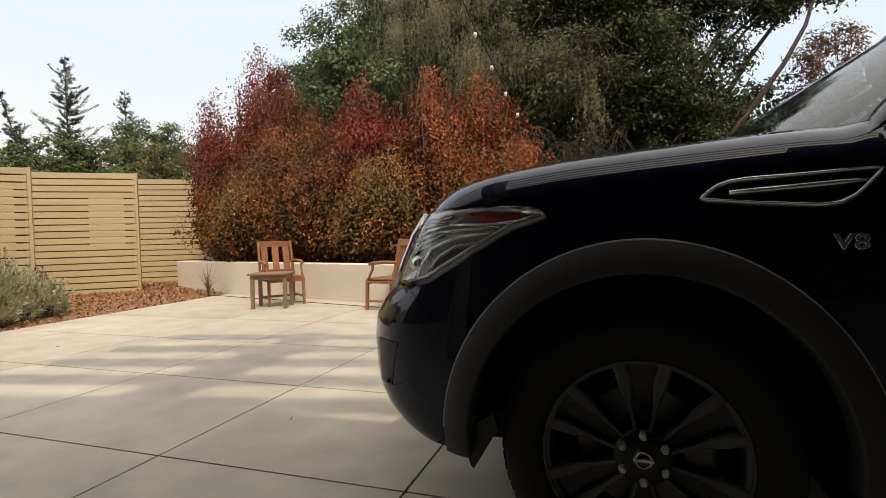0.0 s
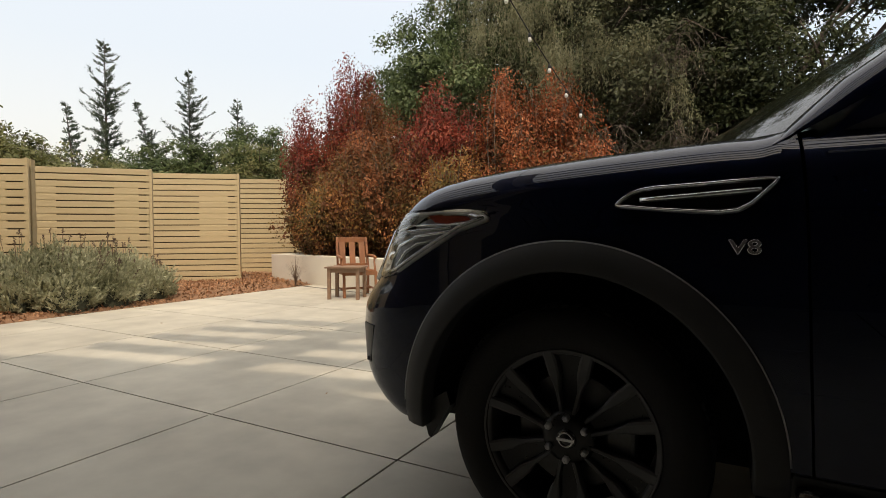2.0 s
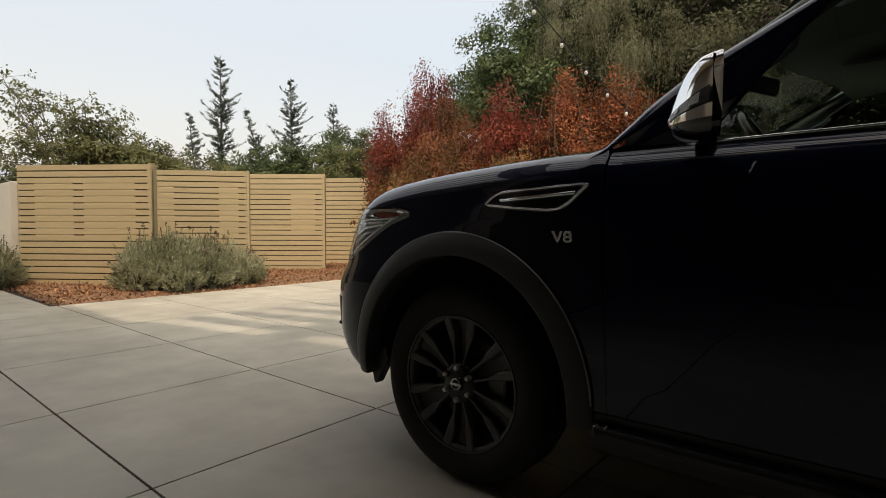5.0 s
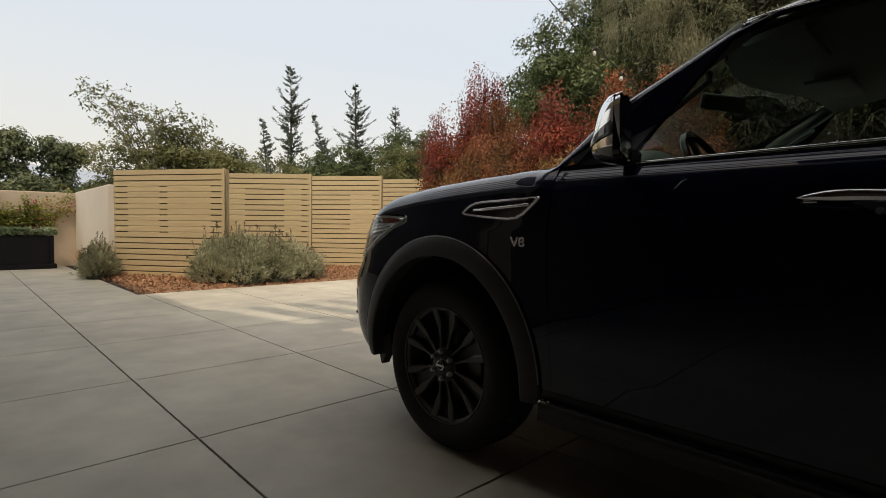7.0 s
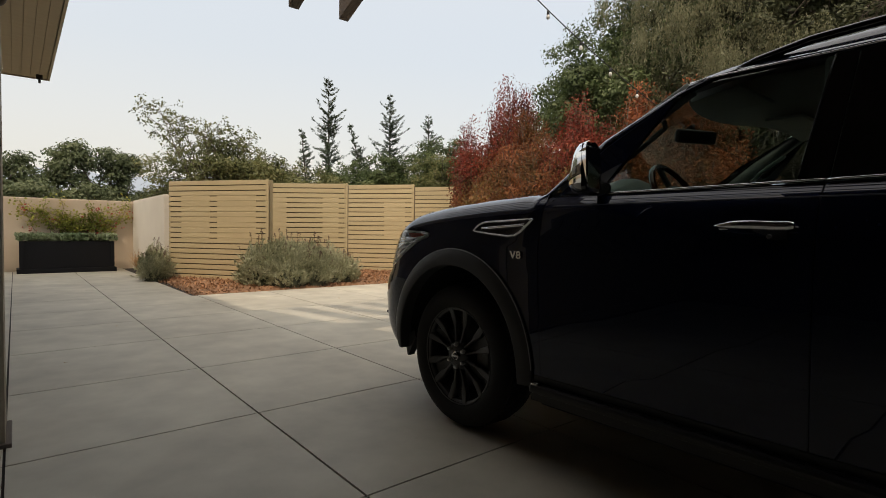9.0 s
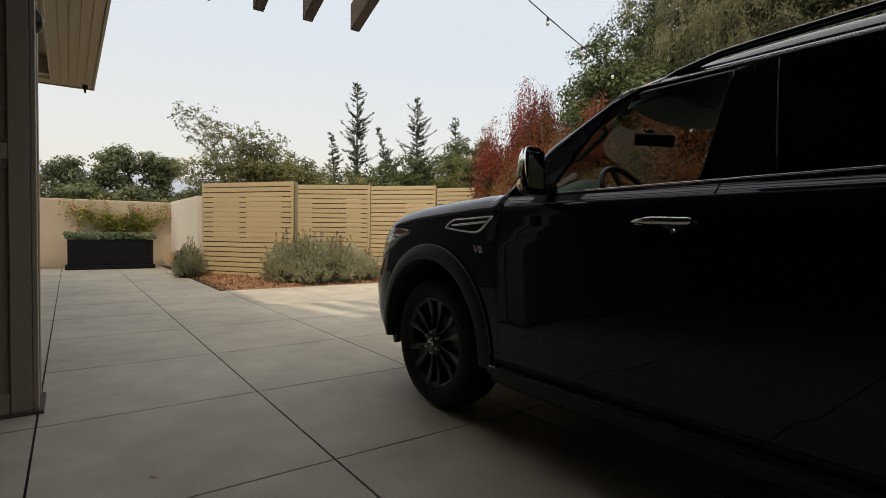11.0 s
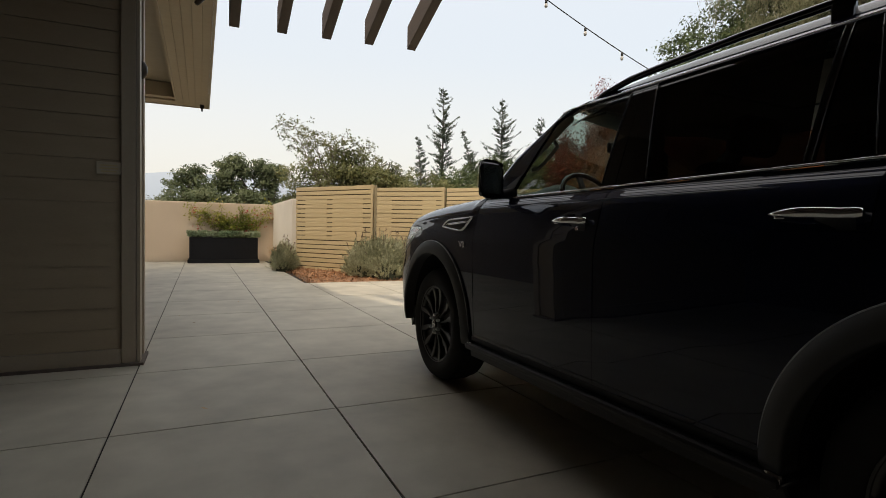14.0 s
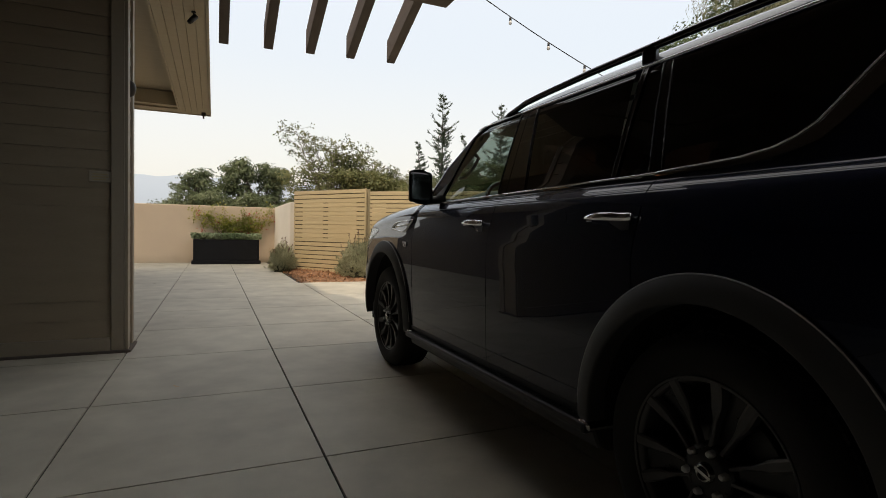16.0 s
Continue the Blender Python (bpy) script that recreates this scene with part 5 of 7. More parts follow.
def seat(x, y, w, mat):
    bm = bmesh.new()
    slab(bm, 0.0, 0.50, -w / 2, w / 2, 0.72, 0.90, bevel=0.05)
    s = part("seat", bm, mat, car, "dark leather seat", smooth=True)
    s.location = (x, y, 0)
    bm = bmesh.new()
    slab(bm, -0.07, 0.07, -w / 2, w / 2, 0.0, 0.62, bevel=0.05)
    part("backrest", bm, mat, s, smooth=True).matrix_local = pose(0.48, 0, 0.82, 0, 14, 0)
    if w < 0.8:
        bm = bmesh.new()
        slab(bm, -0.05, 0.05, -0.13, 0.13, 0.66, 0.83, bevel=0.04)
        part("headrest", bm, mat, s, smooth=True).matrix_local = pose(0.48, 0, 0.82, 0, 14, 0)
    return s


seat(1.40, -0.40, 0.52, M_LEATHER)
seat(1.40, 0.40, 0.52, M_LEATHER)
for y in (-0.45, 0.0, 0.45):
    seat(2.30, y, 0.44, M_LEATHER)
# pillar trims with a grab handle, and sun visors
for side in (-1, 1):
    bm = bmesh.new()
    tube(bm, [(0.64, side * 0.82, 1.35), (0.95, side * 0.775, 1.58), (1.22, side * 0.73, 1.755)], [0.04, 0.038, 0.035], 8)
    trim_a = part("pillar_trim", bm, M_INNER, car, "grey-green pillar trim", smooth=True)
    bm = bmesh.new()
    tube(bm, [(0.92, side * 0.765, 1.49), (0.945, side * 0.735, 1.495), (0.99, side * 0.715, 1.535), (1.05, side * 0.71, 1.578), (1.10, side * 0.715, 1.61), (1.11, side * 0.745, 1.63)], 0.012, 8)
    part("grab_handle", bm, M_INNER, trim_a, smooth=True)
    bm = bmesh.new()
    slab(bm, 1.66, 1.95, side * 0.80 - 0.02, side * 0.80 + 0.02, 1.30, 1.46, bevel=0.015)
    slab(bm, 1.70, 1.90, side * 0.765 - 0.018, side * 0.765 + 0.018, 1.44, 1.76, bevel=0.015)
    part("pillar_trim", bm, M_INNER, car)
    bm = bmesh.new()
    slab(bm, 1.18, 1.36, side * 0.40 - 0.20, side * 0.40 + 0.20, 1.755, 1.772, bevel=0.006, m=None)
    part("sun_visor", bm, M_HEADLINER, car)


# ---- wheels ----
def road_wheel(x):
    """A wheel that faces -y, centred on its hub."""
    w = new("wheel")
    w.parent = car
    w.empty_display_size = 0.1
    w["label"] = "dark six-spoke alloy wheel with a black tyre"
    turn = pose(0, 0, 0, 90, 0, 0)
    # tyre: profile round the axle; +z of the profile points outwards (-y)
    bm = bmesh.new()
    prof = [(0.272, -0.245), (0.30, -0.262), (0.345, -0.270), (0.385, -0.258), (0.405, -0.235), (0.412, -0.20), (0.415, -0.13), (0.412, -0.06), (0.405, -0.025), (0.388, -0.002), (0.362, 0.010), (0.335, 0.013), (0.305, 0.008), (0.288, -0.002), (0.276, -0.012), (0.272, -0.03)]
    lathe(bm, prof, 72, turn)
    tyre = part("tyre", bm, M_TYRE, w, "black rubber tyre", smooth=True)
    bm = bmesh.new()
    for k in range(76):
        a = 2 * math.pi * k / 76
        for lo, hi, sh in ((-0.10, -0.045, 0.5), (-0.19, -0.12, 0.0), (-0.245, -0.205, 0.5)):
            r = 0.4155 if lo > -0.2 and hi < -0.02 else 0.402
            m = turn @ pose(0, 0, 0, 0, 0, math.degrees(a) + sh * 360 / 76) @ pose(r, 0, (lo + hi) / 2)
            slab(bm, -0.010, 0.0015, -0.013, 0.013, -(hi - lo) / 2, (hi - lo) / 2, m=m)
    part("tread", bm, M_TYRE, tyre)["kind"] = "stuff"
    bm = bmesh.new()
    lathe(bm, [(0.276, -0.005), (0.282, -0.001), (0.284, -0.006), (0.277, -0.014), (0.268, -0.012), (0.262, -0.03), (0.255, -0.09), (0.25, -0.22)], 72, turn)
    rim = part("rim", bm, M_RIM, w, "dark alloy rim with paired spokes", smooth=True)
    bm = bmesh.new()
    lathe(bm, [(0.001, -0.005), (0.060, -0.006), (0.080, -0.014), (0.086, -0.03), (0.086, -0.10)], 48, turn)
    part("hub", bm, M_RIMBLACK, rim, smooth=True)
    bm = bmesh.new()
    lathe(bm, [(0.001, 0.006), (0.026, 0.005), (0.030, 0.0), (0.033, -0.006)], 32, turn)
    cap = part("hub_cap", bm, M_GLOSSBLACK, rim, "black hub cap with a plain ring emblem", smooth=True)
    for k in range(6):
        base = 90 + 60 * k
        for s in (-1, 1):
            bm = bmesh.new()
            rows = []
            for t in np.linspace(0, 1, 9):
                r = 0.070 + 0.205 * t
                ang = radians(base) + s * (0.23 * (1 - t) ** 1.2 * 0.9 + 0.05 + 0.185 * t)
                wd = 0.0065 + 0.0125 * max(0.0, min(1.0, (t - 0.42) * 4.5))
                dep = -0.012 - 0.012 * math.sin(math.pi * t) + 0.004 * t
                c = Vector((math.cos(ang) * r, math.sin(ang) * r, dep))
                tang = Vector((-math.sin(ang), math.cos(ang), 0))
                rows.append([bm.verts.new(turn @ (c + tang * o + Vector((0, 0, h)))) for o, h in ((-wd * 1.15, -0.028), (-wd, -0.004), (-wd * 0.6, 0.0), (wd * 0.6, 0.0), (wd, -0.004), (wd * 1.15, -0.028))])
            for r0, r1 in zip(rows, rows[1:]):
                for c in range(5):
                    bm.faces.new((r0[c], r0[c + 1], r1[c + 1], r1[c]))
            bmesh.ops.recalc_face_normals(bm, faces=bm.faces)
            part("spoke", bm, M_RIM, rim, smooth=False)
        # sunken web between the two spokes of a pair
        bm = bmesh.new()
        rows = []
        for t in np.linspace(0, 1, 7):
            r = 0.085 + 0.18 * t
            half = 0.20 * (1 - t) + 0.20 * t
            rows.append([bm.verts.new(turn @ Vector((math.cos(radians(base) + half * q) * r, math.sin(radians(base) + half * q) * r, -0.040 - 0.012 * math.sin(math.pi * t)))) for q in (-1, -0.5, 0, 0.5, 1)])
        for r0, r1 in zip(rows, rows[1:]):
            for c in range(4):
                bm.faces.new((r0[c], r0[c + 1], r1[c + 1], r1[c]))
        part("spoke_web", bm, M_RIMBLACK, rim, smooth=True)
        bm = bmesh.new()
        a = radians(base)
        lathe(bm, [(0.001, 0.018), (0.008, 0.017), (0.0115, 0.011), (0.0125, -0.002), (0.0125, -0.02)], 6, turn @ pose(math.cos(a) * 0.066, math.sin(a) * 0.066, -0.004))
        part("wheel_nut", bm, M_NUT, rim)
    bm = bmesh.new()
    lathe(bm, [(0.0185, 0.0065), (0.0205, 0.0085), (0.0235, 0.0085), (0.0250, 0.0065)], 32, turn)
    slab(bm, -0.028, 0.028, -0.0095, -0.006, -0.0055, 0.0055, bevel=0.001)
    part("ring_emblem", bm, M_CHROME_SOFT, rim, smooth=True)
    bm = bmesh.new()
    lathe(bm, [(0.06, -0.095), (0.185, -0.095), (0.188, -0.10), (0.188, -0.125), (0.06, -0.125)], 48, turn)
    part("brake_disc", bm, M_BRAKE, w, "grey iron brake disc", smooth=False)
    bm = bmesh.new()
    slab(bm, 0.10, 0.20, -0.075, 0.075, -0.13, -0.065, bevel=0.015, m=turn)
    part("brake_caliper", bm, M_BRAKE, w)
    bm = bmesh.new()
    lathe(bm, [(0.001, -0.15), (0.25, -0.15), (0.25, -0.16)], 32, turn)
    part("backing_plate", bm, M_UNDER, w)
    w.matrix_local = pose(x, -0.972, 0.415)
    return w


front_left = road_wheel(FW)
for x, side, spin in ((RW, -1, 17), (FW, 1, 5), (RW, 1, 40)):
    copy_thing(front_left, pose(x, side * 0.972, 0.415, 0, spin, 0 if side < 0 else 180))

# ---- trees and shrubs ----
def facing_leaves(rng, pts, nrm, size, aspect=0.55, jitter=0.4, grain=None):
    """Four-cornered leaves whose faces look along nrm: their vertices and faces."""
    n = len(pts)
    nrm = nrm / (np.linalg.norm(nrm, axis=1, keepdims=True) + 1e-9)
    d = rng.normal(size=(n, 3))
    if grain is not None:
        d += np.array(grain)
    d -= nrm * (d * nrm).sum(1, keepdims=True)
    d /= np.linalg.norm(d, axis=1, keepdims=True) + 1e-9
    s = np.cross(nrm, d)
    ln = size * (1 + jitter * rng.uniform(-1, 1, (n, 1)))
    wd = ln * aspect * 0.5
    v = np.stack([pts - d * ln * 0.5, pts + s * wd + nrm * wd * 0.3, pts + d * ln * 0.5, pts - s * wd + nrm * wd * 0.3], axis=1).reshape(-1, 3)
    return v, np.arange(4 * n).reshape(n, 4)


def crown(parent, rng, blobs, pads, per, pad, size, mat, aspect=0.5, name="crown"):
    """A crown of leaf pads: small rounded clusters, denser above, on and inside several ellipsoids, with gaps between."""
    b = np.asarray(blobs, dtype=float)
    w = b[:, 3] * b[:, 4] + b[:, 4] * b[:, 5] + b[:, 3] * b[:, 5]
    pick = rng.choice(len(b), pads, p=w / w.sum())
    d = rng.normal(size=(pads, 3))
    d /= np.linalg.norm(d, axis=1, keepdims=True)
    r = 1.05 - 0.6 * rng.uniform(0, 1, (pads, 1)) ** 1.6 + 0.07 * rng.normal(size=(pads, 1))
    c = b[pick, :3] + d * r * b[pick, 3:6]
    rad = pad * rng.uniform(0.45, 1.45, (pads, 1))
    m = np.maximum(6, (per * (rad[:, 0] / pad) ** 2).astype(int))
    who = np.repeat(np.arange(pads), m)
    e = rng.normal(size=(len(who), 3))
    e[:, 2] += 0.35
    e += d[who] * 0.5
    e /= np.linalg.norm(e, axis=1, keepdims=True)
    q = rng.uniform(0, 1, (len(who), 1)) ** 0.45 * (1 + 0.16 * rng.normal(size=(len(who), 1)))
    p = c[who] + e * q * rad[who] * np.array([1.15, 1.15, 0.72])
    keep = p[:, 2] > 0.05 - parent.location.z
    nrm = e + np.array([0, 0, 0.35]) + rng.normal(size=e.shape) * 0.55
    v, f = facing_leaves(rng, p[keep], nrm[keep], size, aspect)
    return quick_mesh(name, v, f, mat, parent)


def tree(name, place, blobs, tufts, per, spread, size, mat, label, category="tree", trunk=0.25, seed=1, group="", twigs=None, aspect=0.5, bark=None):
    rng = np.random.default_rng(seed)
    t = thing(name, place)
    tagged(t, label, category, group=group)
    bm = bmesh.new()
    b = np.asarray(blobs, dtype=float)
    top = b[:, 2].max()
    fork = Vector((0, 0, min(1.6, top * 0.35)))
    tube(bm, [(0, 0, -0.4), (0.02, 0, fork.z * 0.5), fork], [trunk * 1.25, trunk, trunk * 0.85], 10)
    tips = [bb[:3] + rng.normal(size=3) * bb[3:6] * 0.3 for bb in b for _ in range(2)]
    limbs(bm, rng, fork, tips, trunk * 0.5, 0.02)
    if twigs:
        q, dd = clump_points(rng, blobs, twigs, 1, 0.0, 0.4)
        for a, e in zip(q, dd):
            c = b[rng.integers(len(b)), :3]
            s = a + (c - a) * 0.25
            limbs(bm, rng, s, [a + e * 0.25], 0.016, 0.004, 0.3, 3, 4)
    part("trunk", bm, bark or M_BARK, t, "grey-brown trunk and limbs", smooth=True)
    crown(t, rng, blobs, tufts, per, spread, size, mat, aspect)
    return t


def shrub(place, height, radius, mat, label, seed, n_stems=470, leaf=0.056, lean=(0, 0)):
    """An upright shrub: many thin stems that fan out, each with leaves along it."""
    rng = np.random.default_rng(seed)
    t = thing("shrub", place)
    tagged(t, label, "shrub", group="shrubs in the raised bed")
    pts, outs = [], []
    bm = bmesh.new()
    lead = [(rng.uniform(0, 2 * math.pi), rng.uniform(0, 1) ** 0.5, rng.uniform(0.8, 1.06)) for _ in range(13)]
    low, heart = [], []
    for i in range(n_stems):
        a, q, tall = lead[i % 13]
        a += rng.normal() * 0.26
        q = abs(q + rng.normal() * 0.12)
        r = radius * q
        h = height * tall * (1 - 0.36 * min(q, 1.1) ** 2.2) * (1 - 0.5 * rng.uniform(0, 1) ** 2.2)
        base = np.array([math.cos(a) * r * 0.3, math.sin(a) * r * 0.3, 0.0])
        tip = np.array([math.cos(a) * r * (0.92 + 0.2 * rng.normal()) + lean[0] * h, math.sin(a) * r * 0.95 + lean[1] * h, h])
        if i < 90:
            limbs(bm, rng, base, [tip], 0.016, 0.004, 0.12, 5, 4)
        m = int(118 * h / 4) + 20
        s = rng.uniform(0.03, 1.0, (m, 1)) ** 0.8
        bow = np.sin(np.pi * s) * np.array([[math.cos(a) * 0.35 * r, math.sin(a) * 0.35 * r, 0]])
        p = base + (tip - base) * s + bow + rng.normal(size=(m, 3)) * np.array([0.065, 0.065, 0.055])
        o = np.tile(np.array([math.cos(a) * 0.8, math.sin(a) * 0.8, 0.45]), (m, 1))
        cut = p[:, 2] > height * (0.36 + 0.1 * math.sin(3 * a + seed)) + rng.normal(size=m) * 0.3
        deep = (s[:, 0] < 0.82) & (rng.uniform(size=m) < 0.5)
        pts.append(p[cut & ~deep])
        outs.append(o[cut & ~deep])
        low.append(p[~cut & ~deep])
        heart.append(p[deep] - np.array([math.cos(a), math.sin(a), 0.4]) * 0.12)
    part("stem", bm, M_TWIG, t)["kind"] = "stuff"
    pts, outs = np.concatenate(pts), np.concatenate(outs)
    v, f = facing_leaves(rng, pts, outs + rng.normal(size=outs.shape) * 0.6, leaf, 0.5, grain=(0, 0, 1.4))
    quick_mesh("foliage", v, f, mat, t)
    low = np.concatenate(low)
    side_on = low * np.array([1, 1, 0]) / radius
    v, f = facing_leaves(rng, low, side_on + np.array([0, 0, 0.25]) + rng.normal(size=low.shape) * 0.6, leaf, 0.5, grain=(0, 0, 1.0))
    quick_mesh("lower_foliage", v, f, M_RUST, t)["label"] = "green and rust lower leaves"
    # larger heart leaves, with the inner shade put into their colour
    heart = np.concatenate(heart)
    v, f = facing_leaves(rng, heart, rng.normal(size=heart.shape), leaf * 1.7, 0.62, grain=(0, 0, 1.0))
    quick_mesh("inner_foliage", v, f, M_INNERSHADE, t)["label"] = "brown-green inner leaves, coloured dark for inner shade"
    return t


shrub((-7.85, 10.0, 0.5), 3.95, 1.2, M_RED, "tall burgundy-red leafy shrub in the raised bed", 11, lean=(-0.07, 0))
shrub((-7.3, 10.3, 0.5), 4.85, 1.05, M_RED, "tallest crimson shrub with upright leafy stems", 12, n_stems=420)
shrub((-6.3, 9.6, 0.5), 3.65, 1.25, M_REDRUST, "rust and green leafy shrub behind the low wall", 13)
shrub((-4.7, 9.9, 0.5), 3.85, 1.15, M_RED, "deep red bushy shrub turning green below", 14)
shrub((-5.3, 9.2, 0.5), 2.9, 1.0, M_REDRUST, "low rust-coloured shrub behind the wooden chair", 15, n_stems=300)
shrub((-3.1, 9.6, 0.5), 3.6, 1.05, M_ORANGE, "bright orange-red leafy shrub in the raised bed", 16)
shrub((-2.35, 10.0, 0.5), 4.05, 0.95, M_ORANGE, "orange and red upright shrub beneath the oak", 17, n_stems=340)
shrub((-1.55, 9.4, 0.5), 2.5, 0.9, M_ORANGE, "small orange shrub at the end of the bed", 18, n_stems=260)
shrub((-3.9, 8.9, 0.5), 2.4, 0.9, M_RUST, "dull green and rust shrub at the wall", 19, n_stems=280)
shrub((-7.6, 9.4, 0.5), 2.2, 0.85, M_REDRUST, "olive and rust shrub spilling over the wall's end", 20, n_stems=280)
shrub((-6.9, 8.9, 0.5), 1.9, 0.8, M_RUST, "low olive shrub behind the cream wall", 21, n_stems=220)

# dense dark trees that close the garden behind
tree("oak_tree", (-6.5, 21.5, 0.0), [(-3.0, 0, 4.0, 3.0, 1.5, 3.4), (1.0, 0, 4.5, 3.4, 1.5, 4.0), (1.4, 0, 9.0, 3.6, 1.5, 2.6)], 420, 55, 0.8, 0.30, M_OAK, "dense dark oak standing behind the others", "oak tree", 0.4, 29)
tree("oak_tree", (0.5, 21.0, 0.0), [(-2.4, 0, 4.0, 3.4, 1.5, 3.8), (2.0, 0, 3.2, 3.0, 1.5, 3.0), (-1.8, 0, 8.4, 3.2, 1.5, 2.6)], 420, 55, 0.8, 0.30, M_OAK, "dense dark oak in the shade of the others", "oak tree", 0.4, 30)
# large live oaks with hanging lichen
tree("oak_tree", (-7.2, 17.0, 0.0), [(-2.4, 0, 4.6, 2.1, 2.0, 2.1), (-2.35, 0, 6.1, 1.8, 1.8, 1.4), (0.25, -4.1, 4.5, 1.3, 0.9, 1.3), (0.8, -4.0, 5.5, 1.2, 0.9, 0.9), (-1.5, 0, 7.0, 2.0, 2.0, 1.9), (0.7, 0.3, 9.4, 2.8, 2.2, 2.4), (1.6, -0.8, 6.0, 2.5, 1.9, 2.4), (-1.2, 0.4, 2.6, 2.4, 2.0, 1.8), (3.6, 0, 4.0, 2.2, 2.0, 3.0)], 840, 165, 0.50, 0.118, M_OAK_LIGHT, "dense dark green live oak behind the shrubs", "oak tree", 0.4, 31, twigs=80)
oak = tree("oak_tree", (-1.2, 16.0, 0.0), [(-2.4, 0, 8.2, 3.0, 2.2, 2.6), (-1.0, -0.6, 5.2, 3.0, 1.9, 2.6), (-0.4, 0, 2.6, 3.0, 2.0, 2.2), (0.4, 0.3, 9.6, 2.6, 1.9, 2.0)], 600, 165, 0.50, 0.112, M_OAK_BROWN, "old spreading live oak draped with pale lichen", "oak tree", 0.32, 32, twigs=200)
dark_oak = tree("oak_tree", (1.6, 16.3, 0.0), [(-0.8, 0, 8.4, 2.2, 2.0, 2.4), (-0.4, -0.4, 5.4, 2.1, 1.8, 2.2), (0.0, -0.2, 2.6, 2.4, 1.8, 2.2), (2.0, -0.3, 7.2, 1.3, 1.2, 0.8), (3.1, -0.3, 7.4, 1.1, 1.0, 0.6), (4.6, -0.3, 7.9, 0.5, 0.5, 0.35)], 600, 165, 0.48, 0.115, M_OAK, "dark live oak with bare inner branches", "oak tree", 0.22, 37, twigs=200)
# lichen hangs in curtains from the upper boughs
rng = np.random.default_rng(33)
lp = []
for c in range(46):
    cx, cy, top, wide = rng.uniform(-5.0, -2.0), rng.uniform(-2.7, -1.9), rng.uniform(5.2, 10.2), rng.uniform(0.15, 0.45)
    if c % 4 == 0:
        cx, top = rng.uniform(-2.0, 1.0), rng.uniform(4.0, 9.0)
    for k in range(48):
        x, y = cx + rng.normal() * wide, cy + rng.normal() * 0.15
        ln = rng.uniform(0.3, 1.3)
        z = top + rng.uniform(-0.25, 0.2) - 0.5 * abs(x - cx)
        m = int(8 + 16 * ln)
        t = rng.uniform(0, 1, (m, 1))
        lp.append(np.array([x, y, z]) + t * np.array([rng.normal() * 0.06, 0, -ln]) + rng.normal(size=(m, 3)) * 0.02 * (1.2 - t))
lp = np.concatenate(lp)
sv, sf = leaf_cards(rng, lp, 0.085, 0.16, 0.0, np.array([0.0, 0.0, -2.4]))
quick_mesh("lichen", sv, sf, M_MOSS, oak)["label"] = "pale hanging lichen strands"
# dead grey twigs that droop in fans from the inner boughs
for holder, fans in ((oak, 6), (dark_oak, 7)):
    bm = bmesh.new()
    for k in range(fans):
        root = np.array([rng.uniform(-1.0, 2.2) if holder is oak else rng.uniform(-2.6, 0.6), rng.uniform(-2.5, -2.0), rng.uniform(2.6, 6.5)])
        for q in range(9):
            tip = root + np.array([rng.normal() * 0.45, rng.normal() * 0.2, -rng.uniform(0.5, 1.5)])
            limbs(bm, rng, root, [tip], 0.010, 0.003, 0.5, 5, 4)
            for w in range(2):
                mid = root + (tip - root) * rng.uniform(0.4, 0.8)
                limbs(bm, rng, mid, [mid + np.array([rng.normal() * 0.3, rng.normal() * 0.15, -rng.uniform(0.1, 0.6)])], 0.007, 0.003, 0.4, 3, 4)
    part("dead_twig", bm, M_DEADTWIG, holder, "bare grey drooping twigs")["kind"] = "stuff"
tree("oak_tree", (4.2, 18.0, 0.0), [(-0.5, 0, 2.8, 2.4, 2.0, 2.2), (2.6, 0, 2.2, 2.8, 2.0, 1.8)], 260, 120, 0.45, 0.12, M_OAK, "lower dark green oak at the edge of the trees", "oak tree", 0.3, 34)
tree("young_tree", (5.5, 16.5, 0.0), [(0, 0, 5.0, 0.9, 0.9, 1.2), (0.2, 0, 3.6, 1.1, 1.0, 1.2)], 300, 40, 0.24, 0.085, M_YOUNG, "young tree with thin orange-green leaves", "tree", 0.1, 35, twigs=90)
tree("oak_tree", (11.0, 20.0, 0.0), [(0, 0, 4.0, 3.4, 2.4, 3.0), (3, 0, 5, 3.2, 2.4, 3.0)], 300, 70, 0.7, 0.16, M_OAK, "broad dark oak closing the garden", "oak tree", 0.35, 36)


